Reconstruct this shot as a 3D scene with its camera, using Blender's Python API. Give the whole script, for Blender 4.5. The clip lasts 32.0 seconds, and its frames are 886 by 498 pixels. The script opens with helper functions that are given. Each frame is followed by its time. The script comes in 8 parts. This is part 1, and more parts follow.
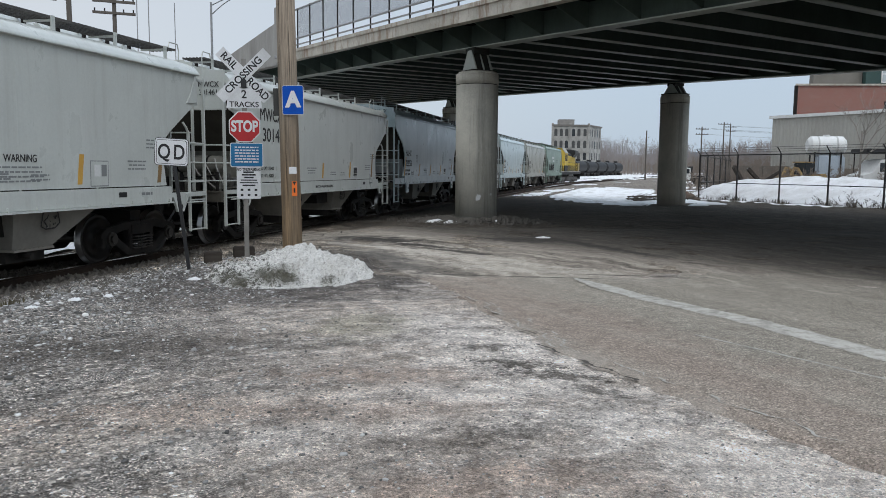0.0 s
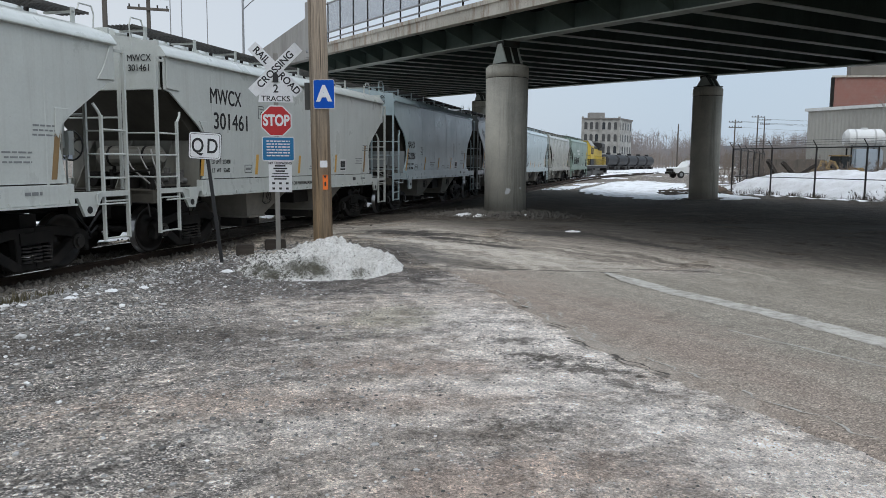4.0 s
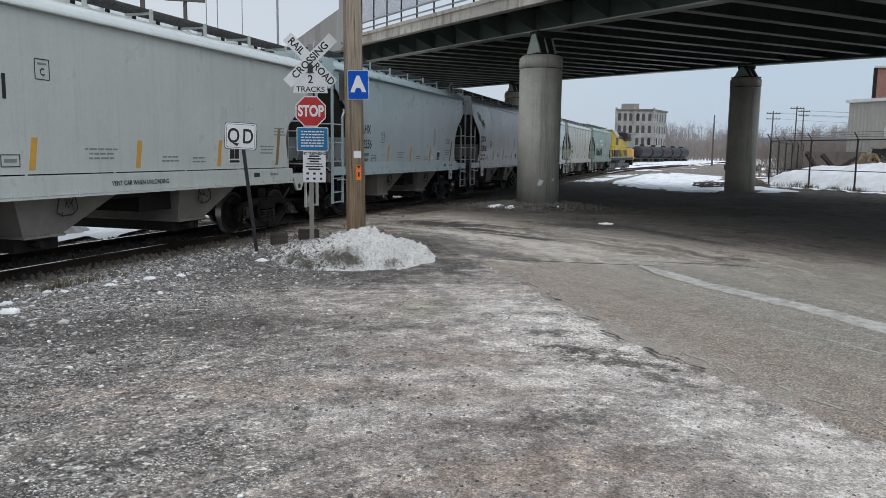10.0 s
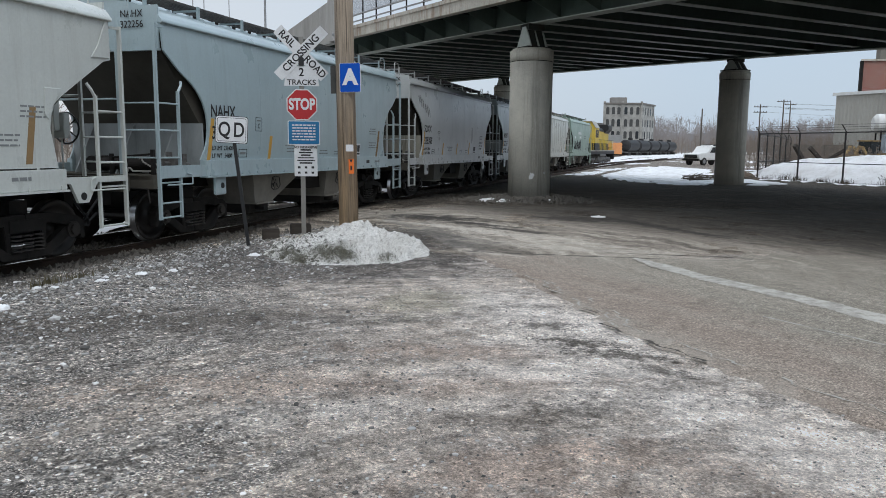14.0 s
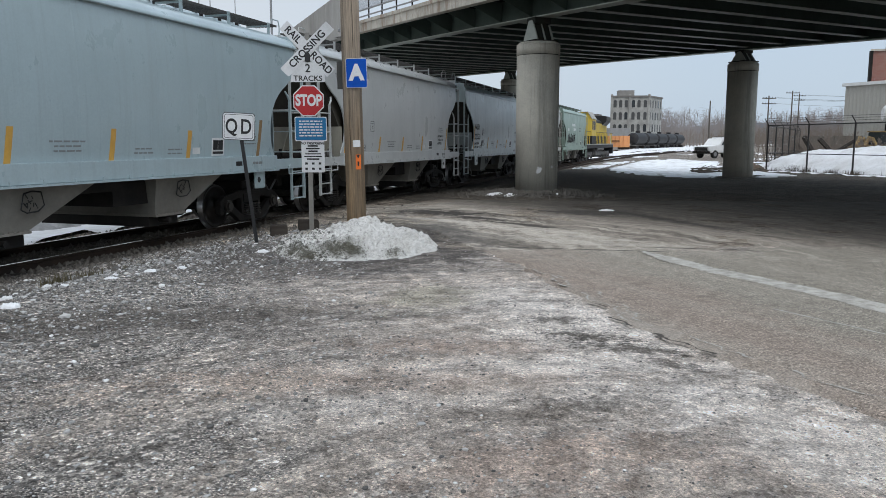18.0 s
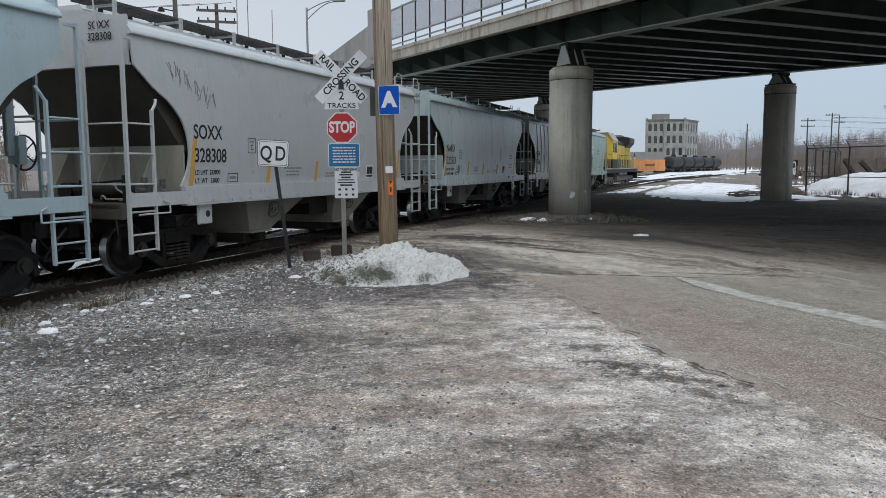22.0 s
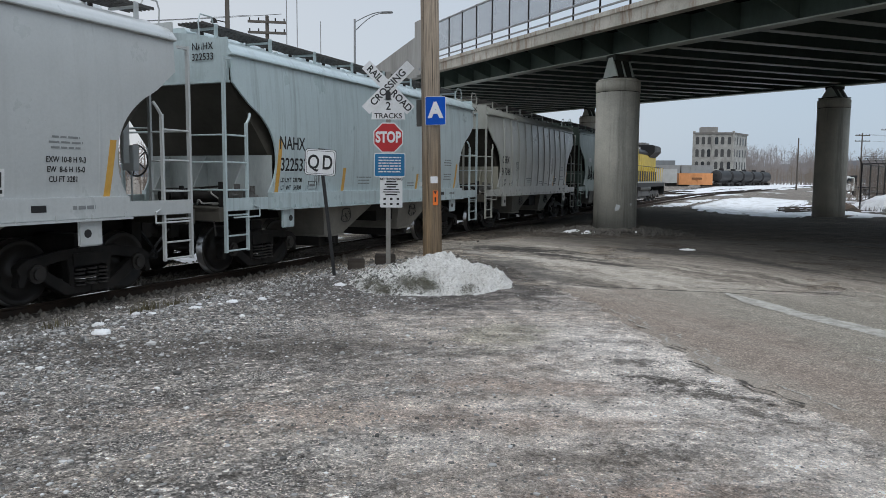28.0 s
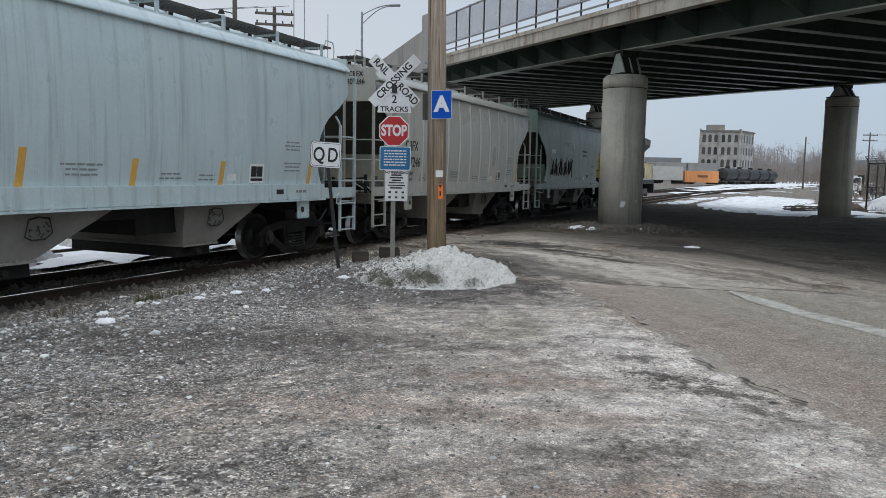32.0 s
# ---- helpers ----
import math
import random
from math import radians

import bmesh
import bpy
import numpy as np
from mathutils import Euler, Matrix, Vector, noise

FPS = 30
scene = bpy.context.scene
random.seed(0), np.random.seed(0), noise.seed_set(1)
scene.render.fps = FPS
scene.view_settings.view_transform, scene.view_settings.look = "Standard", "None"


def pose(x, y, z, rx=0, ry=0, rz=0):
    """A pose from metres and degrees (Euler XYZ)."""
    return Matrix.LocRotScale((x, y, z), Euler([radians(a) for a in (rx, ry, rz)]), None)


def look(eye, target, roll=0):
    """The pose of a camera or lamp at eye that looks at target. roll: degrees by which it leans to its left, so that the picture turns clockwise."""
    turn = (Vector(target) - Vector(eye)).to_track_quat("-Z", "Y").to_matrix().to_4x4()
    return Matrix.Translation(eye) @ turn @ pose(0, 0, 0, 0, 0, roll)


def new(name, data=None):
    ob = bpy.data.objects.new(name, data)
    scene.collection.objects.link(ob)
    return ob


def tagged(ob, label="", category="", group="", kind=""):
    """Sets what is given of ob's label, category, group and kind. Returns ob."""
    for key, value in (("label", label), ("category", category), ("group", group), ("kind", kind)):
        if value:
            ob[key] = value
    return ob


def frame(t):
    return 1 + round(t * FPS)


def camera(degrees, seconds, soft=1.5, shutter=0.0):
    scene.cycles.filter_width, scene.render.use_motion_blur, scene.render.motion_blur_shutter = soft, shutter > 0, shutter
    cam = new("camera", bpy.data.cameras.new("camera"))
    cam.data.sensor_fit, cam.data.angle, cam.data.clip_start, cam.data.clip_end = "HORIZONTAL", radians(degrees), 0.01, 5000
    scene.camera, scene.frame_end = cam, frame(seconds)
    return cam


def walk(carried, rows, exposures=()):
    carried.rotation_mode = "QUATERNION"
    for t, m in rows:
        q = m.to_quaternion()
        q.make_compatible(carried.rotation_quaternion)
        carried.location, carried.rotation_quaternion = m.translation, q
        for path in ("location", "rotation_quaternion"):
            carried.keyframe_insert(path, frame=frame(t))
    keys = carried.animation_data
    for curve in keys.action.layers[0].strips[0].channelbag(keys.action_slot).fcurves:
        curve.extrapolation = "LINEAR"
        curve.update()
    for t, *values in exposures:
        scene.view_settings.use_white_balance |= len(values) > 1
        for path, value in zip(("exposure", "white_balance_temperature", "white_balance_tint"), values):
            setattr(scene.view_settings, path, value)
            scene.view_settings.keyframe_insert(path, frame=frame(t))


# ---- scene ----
FOV = 60.83
# seconds, camera x y z, turn to the left, tilt down, lean
PATH = [
    (0.0, 0.000, 0.000, 1.700, -0.00, 6.06, 0.50),
    (0.5, -0.001, -0.003, 1.699, -0.01, 6.11, 0.54),
    (1.0, -0.007, -0.001, 1.698, -0.03, 6.17, 0.55),
    (1.5, -0.006, -0.006, 1.692, -0.04, 6.21, 0.64),
    (2.0, 0.001, -0.014, 1.695, 0.13, 6.28, 0.66),
    (2.5, -0.008, -0.018, 1.695, 0.59, 6.33, 0.60),
    (3.0, -0.015, -0.025, 1.697, 1.13, 6.42, 0.61),
    (3.5, -0.015, -0.027, 1.699, 1.76, 6.49, 0.52),
    (5.5, -0.026, -0.024, 1.695, 2.52, 6.73, 0.50),
    (6.0, -0.028, -0.028, 1.695, 2.52, 6.79, 0.53),
    (6.5, -0.036, -0.025, 1.692, 2.75, 6.83, 0.59),
    (7.0, -0.038, -0.032, 1.695, 3.21, 6.91, 0.76),
    (7.5, -0.043, -0.044, 1.696, 3.85, 6.99, 0.75),
    (8.0, -0.043, -0.042, 1.694, 4.36, 7.05, 0.70),
    (8.5, -0.042, -0.034, 1.695, 4.58, 7.11, 0.72),
    (9.0, -0.040, -0.037, 1.696, 4.57, 7.15, 0.70),
    (9.5, -0.044, -0.039, 1.698, 4.54, 7.22, 0.75),
    (10.0, -0.044, -0.037, 1.698, 4.52, 7.25, 0.73),
    (10.5, -0.042, -0.031, 1.696, 4.51, 7.31, 0.75),
    (11.0, -0.039, -0.028, 1.698, 4.54, 7.37, 0.77),
    (11.5, -0.040, -0.029, 1.696, 4.54, 7.37, 0.71),
    (12.0, -0.040, -0.023, 1.696, 4.53, 7.43, 0.60),
    (12.5, -0.044, -0.020, 1.691, 4.52, 7.48, 0.45),
    (13.0, -0.060, -0.021, 1.687, 4.49, 7.53, 0.43),
    (13.5, -0.100, 0.008, 1.682, 4.44, 7.61, 0.44),
    (14.0, -0.129, 0.024, 1.675, 3.67, 7.66, 0.53),
    (14.5, -0.115, 0.033, 1.676, 3.69, 7.77, 0.47),
    (16.5, -0.125, 0.026, 1.676, 4.16, 7.88, 0.06),
    (17.0, -0.127, 0.034, 1.671, 4.27, 7.94, 0.04),
    (17.5, -0.131, 0.041, 1.672, 4.27, 7.99, 0.06),
    (18.0, -0.131, 0.036, 1.672, 4.27, 8.04, -0.03),
    (18.5, -0.133, 0.038, 1.670, 4.24, 8.09, -0.05),
    (19.0, -0.133, 0.029, 1.677, 4.21, 8.09, -0.02),
    (19.5, -0.131, 0.030, 1.674, 4.22, 7.80, -0.05),
    (20.0, -0.132, 0.030, 1.676, 4.22, 7.61, -0.04),
    (20.5, -0.113, 0.053, 1.681, 5.34, 7.34, -0.16),
    (21.0, -0.101, 0.062, 1.692, 6.20, 6.87, -0.27),
    (21.5, -0.095, 0.063, 1.690, 6.49, 6.46, -0.30),
    (22.0, -0.099, 0.067, 1.687, 6.86, 6.18, -0.35),
    (22.5, -0.100, 0.067, 1.687, 7.04, 6.06, -0.37),
    (23.0, -0.097, 0.064, 1.687, 7.04, 6.00, -0.35),
    (23.5, -0.099, 0.055, 1.690, 7.01, 5.76, -0.34),
    (24.0, -0.099, 0.055, 1.691, 7.07, 5.58, -0.32),
    (24.5, -0.099, 0.052, 1.690, 7.52, 5.45, -0.37),
    (25.0, -0.103, 0.050, 1.692, 8.49, 5.49, -0.45),
    (25.5, -0.109, 0.045, 1.691, 9.45, 5.37, -0.58),
    (27.5, -0.116, 0.036, 1.687, 10.09, 5.30, 0.02),
    (28.0, -0.126, 0.047, 1.686, 10.05, 5.38, 0.41),
    (28.5, -0.130, 0.049, 1.683, 10.02, 5.45, 0.86),
    (29.0, -0.133, 0.051, 1.682, 9.99, 5.50, 1.01),
    (29.5, -0.133, 0.057, 1.678, 9.97, 5.56, 1.11),
    (30.0, -0.135, 0.062, 1.679, 9.94, 5.61, 1.19),
    (30.5, -0.133, 0.058, 1.680, 9.91, 5.66, 1.21),
    (31.0, -0.129, 0.053, 1.682, 9.94, 5.73, 1.21),
    (31.5, -0.122, 0.037, 1.682, 10.09, 5.78, 1.20),
    (32.0, -0.121, 0.041, 1.680, 10.38, 5.81, 1.16),
]
cam = camera(FOV, 32.0, soft=0.6)


def cam_pose(x, y, z, turn, tilt, lean):
    return pose(x, y, z, 90 - tilt, 0, turn) @ pose(0, 0, 0, 0, 0, lean)


walk(cam, [(r[0], cam_pose(*r[1:])) for r in PATH], [(0, -0.02), (7, 0.03), (9, -0.02), (12, -0.04), (13, 0.04), (19, 0.05), (23, -0.08), (32, -0.09)])

# ---- light: thin overcast ----
world = bpy.data.worlds.new("sky")
scene.world = world
world.use_nodes = True
wn, wl = world.node_tree.nodes, world.node_tree.links
wn.clear()
sky = wn.new("ShaderNodeTexSky")
sky.sky_type = "NISHITA"
sky.sun_disc = False
sky.sun_elevation = radians(48)
sky.sun_rotation = radians(132)
sky.air_density, sky.dust_density, sky.ozone_density = 1.0, 3.0, 1.0
veil = wn.new("ShaderNodeMix")
veil.data_type = "RGBA"
veil.inputs[0].default_value = 0.78
# overcast veil: whiter to the left, bluer to the right, brighter overhead
aim = wn.new("ShaderNodeTexCoord")
split = wn.new("ShaderNodeSeparateXYZ")
across = wn.new("ShaderNodeMapRange")
across.inputs["From Min"].default_value, across.inputs["From Max"].default_value = -0.5, 0.25
tint = wn.new("ShaderNodeMix")
tint.data_type = "RGBA"
tint.inputs[6].default_value = (8.1, 8.5, 9.0, 1)
tint.inputs[7].default_value = (6.2, 7.5, 9.0, 1)
high = wn.new("ShaderNodeMapRange")
high.interpolation_type = "SMOOTHSTEP"
high.inputs["From Min"].default_value, high.inputs["From Max"].default_value = 0.3, 1.0
high.inputs["To Min"].default_value, high.inputs["To Max"].default_value = 0.095, 0.185
wl.new(aim.outputs["Generated"], split.inputs[0])
wl.new(split.outputs[0], across.inputs["Value"])
wl.new(across.outputs[0], tint.inputs[0])
wl.new(tint.outputs[2], veil.inputs[7])
wl.new(split.outputs[2], high.inputs["Value"])
bgd = wn.new("ShaderNodeBackground")
wl.new(high.outputs[0], bgd.inputs["Strength"])
wout = wn.new("ShaderNodeOutputWorld")
wl.new(sky.outputs[0], veil.inputs[6])
wl.new(veil.outputs[2], bgd.inputs["Color"])
wl.new(bgd.outputs[0], wout.inputs["Surface"])
sun = new("sun", bpy.data.lights.new("sun", "SUN"))
sun.data.energy, sun.data.angle, sun.data.color = 1.0, radians(30), (1.0, 0.98, 0.96)
sun.matrix_world = look((0, 0, 0), (-0.2, 0.58, -0.79))


# ---- materials ----
def mat(name, color, rough=0.6, metal=0.0, spec=0.5):
    m = bpy.data.materials.new(name)
    m.use_nodes = True
    b = m.node_tree.nodes["Principled BSDF"]
    b.inputs["Base Color"].default_value = (*color, 1)
    b.inputs["Roughness"].default_value = rough
    b.inputs["Metallic"].default_value = metal
    b.inputs["Specular IOR Level"].default_value = spec
    return m


def node(m, kind, **vals):
    n = m.node_tree.nodes.new(kind)
    for k, v in vals.items():
        n.inputs[k.replace("_", " ")].default_value = v
    return n


def coords(m, space="Object", scale=(1, 1, 1)):
    tc = m.node_tree.nodes.new("ShaderNodeTexCoord")
    mp = m.node_tree.nodes.new("ShaderNodeMapping")
    mp.inputs["Scale"].default_value = scale
    m.node_tree.links.new(tc.outputs[space], mp.inputs[0])
    return mp.outputs[0]


def noise_tex(m, vec, scale, detail=5.0, rough=0.6):
    n = node(m, "ShaderNodeTexNoise", Scale=scale, Detail=detail, Roughness=rough)
    m.node_tree.links.new(vec, n.inputs["Vector"])
    return n.outputs[0]


def ramp(m, fac, stops):
    r = m.node_tree.nodes.new("ShaderNodeValToRGB")
    el = r.color_ramp.elements
    while len(el) < len(stops):
        el.new(0.5)
    for e, (p, c) in zip(el, stops):
        e.position = p
        e.color = (*c, 1) if len(c) == 3 else c
    m.node_tree.links.new(fac, r.inputs[0])
    return r.outputs[0]


def mixc(m, fac, a, b, blend="MIX"):
    x = m.node_tree.nodes.new("ShaderNodeMix")
    x.data_type = "RGBA"
    x.blend_type = blend
    for sock, v in ((x.inputs[0], fac), (x.inputs[6], a), (x.inputs[7], b)):
        if isinstance(v, (int, float)):
            sock.default_value = v
        elif isinstance(v, tuple):
            sock.default_value = (*v, 1)
        else:
            m.node_tree.links.new(v, sock)
    return x.outputs[2]


def arith(m, op, a, b):
    x = m.node_tree.nodes.new("ShaderNodeMath")
    x.operation = op
    for s, k in ((a, 0), (b, 1)):
        if isinstance(s, (int, float)):
            x.inputs[k].default_value = s
        else:
            m.node_tree.links.new(s, x.inputs[k])
    return x.outputs[0]


def bsdf(m):
    return m.node_tree.nodes["Principled BSDF"]


def set_color(m, sock):
    m.node_tree.links.new(sock, bsdf(m).inputs["Base Color"])


def bump(m, height, strength=0.3, dist=0.01):
    b = node(m, "ShaderNodeBump", Strength=strength, Distance=dist)
    m.node_tree.links.new(height, b.inputs["Height"])
    m.node_tree.links.new(b.outputs[0], bsdf(m).inputs["Normal"])


def worn(name, base, dirt, rough=0.6, metal=0.0, big=0.6, fine=14.0, lo=0.35, hi=0.75, stretch=(1, 1, 1), bumps=0.15, spec=0.4):
    """Paint or metal with dirt in patches and fine grain."""
    m = mat(name, base, rough, metal, spec)
    v = coords(m, "Object", stretch)
    a = noise_tex(m, v, big, 6.0, 0.65)
    f = noise_tex(m, v, fine, 4.0, 0.7)
    c = mixc(m, ramp(m, a, [(lo, (0, 0, 0)), (hi, (1, 1, 1))]), base, dirt)
    c = mixc(m, 0.35, c, ramp(m, f, [(0.25, (0.55, 0.55, 0.55)), (0.75, (1.0, 1.0, 1.0))]), "MULTIPLY")
    set_color(m, c)
    if bumps:
        bump(m, f, bumps, 0.004)
    return m


def car_paint(name, base, streak, amount=0.5, dull=0.0):
    """Freight-car paint: faded in broad patches, scuffed, with rust and dirt runs down the side."""
    m = mat(name, base, 0.34, 0.0, 0.5)
    v = coords(m, "Object")
    broad = noise_tex(m, v, 0.45, 3.0, 0.5)
    cloud = noise_tex(m, coords(m, "Object", (1.0, 1.0, 0.7)), 1.7, 7.0, 0.65)
    runs = noise_tex(m, coords(m, "Object", (5.0, 1.0, 0.16)), 1.6, 6.0, 0.7)
    thin = noise_tex(m, coords(m, "Object", (26.0, 1.0, 0.35)), 1.0, 5.0, 0.7)
    fine = noise_tex(m, v, 24.0, 4.0, 0.75)
    c = mixc(m, broad, tuple(0.88 * k for k in base), tuple(min(1, 1.1 * k) for k in base))
    c = mixc(m, ramp(m, cloud, [(0.35, (0.3, 0.3, 0.3)), (0.6, (0, 0, 0))]), c, tuple(0.8 * k for k in base))
    c = mixc(m, ramp(m, runs, [(0.5, (0, 0, 0)), (0.74, (amount, amount, amount))]), c, streak)
    c = mixc(m, ramp(m, thin, [(0.62, (0, 0, 0)), (0.74, (0.6 * amount, 0.6 * amount, 0.6 * amount))]), c, tuple(0.75 * k for k in streak))
    c = mixc(m, ramp(m, fine, [(0.66, (0, 0, 0)), (0.74, (0.5, 0.5, 0.5))]), c, (0.2, 0.15, 0.11))
    c = mixc(m, 0.25, c, ramp(m, fine, [(0.3, (0.6, 0.6, 0.6)), (0.7, (1, 1, 1))]), "MULTIPLY")
    set_color(m, c)
    rough = ramp(m, cloud, [(p, (k + dull,) * 3) for p, k in ((0.35, 0.45), (0.65, 0.26))])
    m.node_tree.links.new(rough, bsdf(m).inputs["Roughness"])
    bsdf(m).inputs["Coat Weight"].default_value = 0.4
    bsdf(m).inputs["Coat Roughness"].default_value = 0.28
    bsdf(m).inputs["Coat IOR"].default_value = 1.55
    bump(m, arith(m, "ADD", broad, arith(m, "MULTIPLY", cloud, 0.12)), 0.28, 0.03)
    return m


M = {}
M["steel_dark"] = worn("dark_steel", (0.017, 0.0165, 0.016), (0.036, 0.032, 0.029), 0.6, 0.1, 2.5, 24, spec=0.12)
M["wheel"] = worn("wheel_steel", (0.025, 0.023, 0.022), (0.05, 0.044, 0.039), 0.42, 0.2, 2.0, 25)
M["tread"] = mat("polished_tread", (0.55, 0.55, 0.56), 0.28, 1.0)
M["rail_top"] = mat("rail_head_steel", (0.55, 0.54, 0.53), 0.25, 1.0)
M["rail_side"] = worn("rail_rust", (0.06, 0.042, 0.032), (0.03, 0.026, 0.024), 0.85, 0.2, 3, 30, spec=0.12)
M["tie"] = worn("tie_wood", (0.05, 0.042, 0.036), (0.09, 0.08, 0.07), 0.95, 0, 1.2, 18, stretch=(1, 6, 6), spec=0.12)
M["black"] = mat("black_paint", (0.012, 0.012, 0.013), 0.55)
M["pale_edge"] = worn("pale_trim_paint", (0.46, 0.45, 0.41), (0.28, 0.27, 0.24), 0.6, 0, 1.5, 20)
M["glass_dark"] = mat("window_glass", (0.03, 0.035, 0.04), 0.15, 0, 0.6)
M["white_paint"] = worn("white_paint", (0.72, 0.73, 0.72), (0.5, 0.5, 0.48), 0.5, 0, 1.0, 25, 0.45, 0.9)
M["reflector"] = worn("amber_reflector", (0.62, 0.36, 0.07), (0.5, 0.27, 0.06), 0.45, 0, 2.0, 20)
M["yellow"] = worn("yellow_paint", (0.72, 0.53, 0.085), (0.55, 0.4, 0.08), 0.5, 0, 1.0, 20)
M["orange"] = worn("orange_paint", (0.74, 0.33, 0.13), (0.56, 0.25, 0.1), 0.5, 0, 0.8, 20)
M["galv"] = worn("galvanised_steel", (0.36, 0.37, 0.38), (0.25, 0.25, 0.25), 0.5, 0.6, 3, 30)
M["snow"] = worn("old_snow", (0.86, 0.87, 0.88), (0.62, 0.61, 0.6), 0.7, 0, 0.8, 9, 0.4, 0.7, bumps=0.6)


# ---- mesh helpers ----
def box(bm, x0, x1, y0, y1, z0, z1):
    r = bmesh.ops.create_cube(bm, size=1, matrix=Matrix.Translation(((x0 + x1) / 2, (y0 + y1) / 2, (z0 + z1) / 2)) @ Matrix.Diagonal((x1 - x0, y1 - y0, z1 - z0, 1)))
    return r["verts"]


def rod(bm, a, b, r, seg=8, r2=None):
    a, b = Vector(a), Vector(b)
    m = Matrix.Translation((a + b) / 2) @ (b - a).to_track_quat("Z", "Y").to_matrix().to_4x4()
    return bmesh.ops.create_cone(bm, cap_ends=True, segments=seg, radius1=r, radius2=r if r2 is None else r2, depth=(b - a).length, matrix=m)["verts"]


def prism(bm, pts, axis, lo, hi):
    """A flat outline (pairs) drawn out along an axis: 'x' outline in y,z; 'y' in x,z; 'z' in x,y."""
    put = {"x": lambda p, h: (h, p[0], p[1]), "y": lambda p, h: (p[0], h, p[1]), "z": lambda p, h: (p[0], p[1], h)}[axis]
    lower = [bm.verts.new(put(p, lo)) for p in pts]
    upper = [bm.verts.new(put(p, hi)) for p in pts]
    k = len(pts)
    fs = [bm.faces.new(lower[::-1]), bm.faces.new(upper)]
    for i in range(k):
        fs.append(bm.faces.new((lower[i], lower[(i + 1) % k], upper[(i + 1) % k], upper[i])))
    bmesh.ops.recalc_face_normals(bm, faces=fs)
    return lower + upper


def soften(bm, width=0.01, seg=2):
    bmesh.ops.bevel(bm, geom=[e for e in bm.edges if len(e.link_faces) == 2 and e.calc_face_angle(0) > 0.5], offset=width, segments=seg, affect="EDGES", clamp_overlap=True)


def mesh_of(bm, name, *mats, smooth=False):
    me = bpy.data.meshes.new(name)
    if smooth:
        for f in bm.faces:
            f.smooth = True
    bm.to_mesh(me)
    bm.free()
    for m in mats:
        me.materials.append(m)
    return me


def part(name, bm, material, parent=None, label="", smooth=False):
    mats = material if isinstance(material, (list, tuple)) else (material,)
    ob = new(name, mesh_of(bm, name, *mats, smooth=smooth))
    if parent is not None:
        ob.parent = parent
    if label:
        ob["label"] = label
    return ob


def thing(name, m, label, category, group="", kind=""):
    e = new(name)
    e.empty_display_size = 0.3
    e.matrix_basis = m
    return tagged(e, label, category, group, kind)


def text_part(name, words, size, material, parent, m, extrude=0.002, wide=1.0, bold=0.0):
    cu = bpy.data.curves.new(name, "FONT")
    cu.body, cu.size, cu.extrude, cu.offset = words, size, extrude, bold
    cu.align_x = "CENTER"
    cu.align_y = "CENTER"
    tmp = bpy.data.objects.new(name, cu)
    me = bpy.data.meshes.new_from_object(tmp)
    bpy.data.objects.remove(tmp)
    me.transform(Matrix.Diagonal((wide, 1, 1, 1)))
    me.materials.clear()
    me.materials.append(material)
    ob = new(name, me)
    ob.parent = parent
    ob.matrix_basis = m
    return ob


def smoothstep(a, b, x):
    k = min(1.0, max(0.0, (x - a) / (b - a)))
    return k * k * (3 - 2 * k)


# ---- the plan: track line, rail level ----
TB = math.atan2(0.2385, 1.0)
U = Vector((math.sin(TB), math.cos(TB), 0))
N = Vector((-math.cos(TB), math.sin(TB), 0))
TRACK = 10.35
RAIL_Z = -0.11
TRACK_TURN = 90 - math.degrees(TB)


def on_track(s, d, z=0.0):
    p = U * s + N * d
    return Vector((p.x, p.y, z))


def bend(s):
    """How far the main track swings to the right at the far end."""
    return 0.00063 * max(0.0, s - 45) ** 2


def ground_z(x, y):
    s, d = U.x * x + U.y * y, N.x * x + N.y * y
    z = -0.25 * smoothstep(6.6, 8.8, d)
    z += 0.10 * smoothstep(8.0, 8.9, d) * smoothstep(14.5, 16.5, s) * (1 - smoothstep(24.5, 26.5, s))
    z += 0.12 * smoothstep(4.5, 8.5, x - 0.1 * y) * smoothstep(24, 32, y) * (1 - smoothstep(48, 70, y))
    return z


# ---- ground ----
def turned(m, v, deg, sx, sy):
    """Coordinates turned about z, then stretched: streaks run along the turned y."""
    a = m.node_tree.nodes.new("ShaderNodeMapping")
    a.inputs["Rotation"].default_value = (0, 0, radians(deg))
    b = m.node_tree.nodes.new("ShaderNodeMapping")
    b.inputs["Scale"].default_value = (sx, sy, 1)
    m.node_tree.links.new(v, a.inputs[0])
    m.node_tree.links.new(a.outputs[0], b.inputs[0])
    return b.outputs[0]


def band(m, sock, a, b):
    r = node(m, "ShaderNodeMapRange", From_Min=a, From_Max=b)
    r.interpolation_type = "SMOOTHSTEP"
    m.node_tree.links.new(sock, r.inputs["Value"])
    return r.outputs[0]


def cells(m, v, scale, stops):
    """Stones: a colour for each cell; also the distance to its centre."""
    n = node(m, "ShaderNodeTexVoronoi", Scale=scale)
    m.node_tree.links.new(v, n.inputs["Vector"])
    sep = m.node_tree.nodes.new("ShaderNodeSeparateColor")
    m.node_tree.links.new(n.outputs["Color"], sep.inputs[0])
    return ramp(m, sep.outputs[0], stops), n.outputs["Distance"]


def grey(*vals):
    return [(p, (c, c * 0.99, c * 0.965)) for p, c in vals]


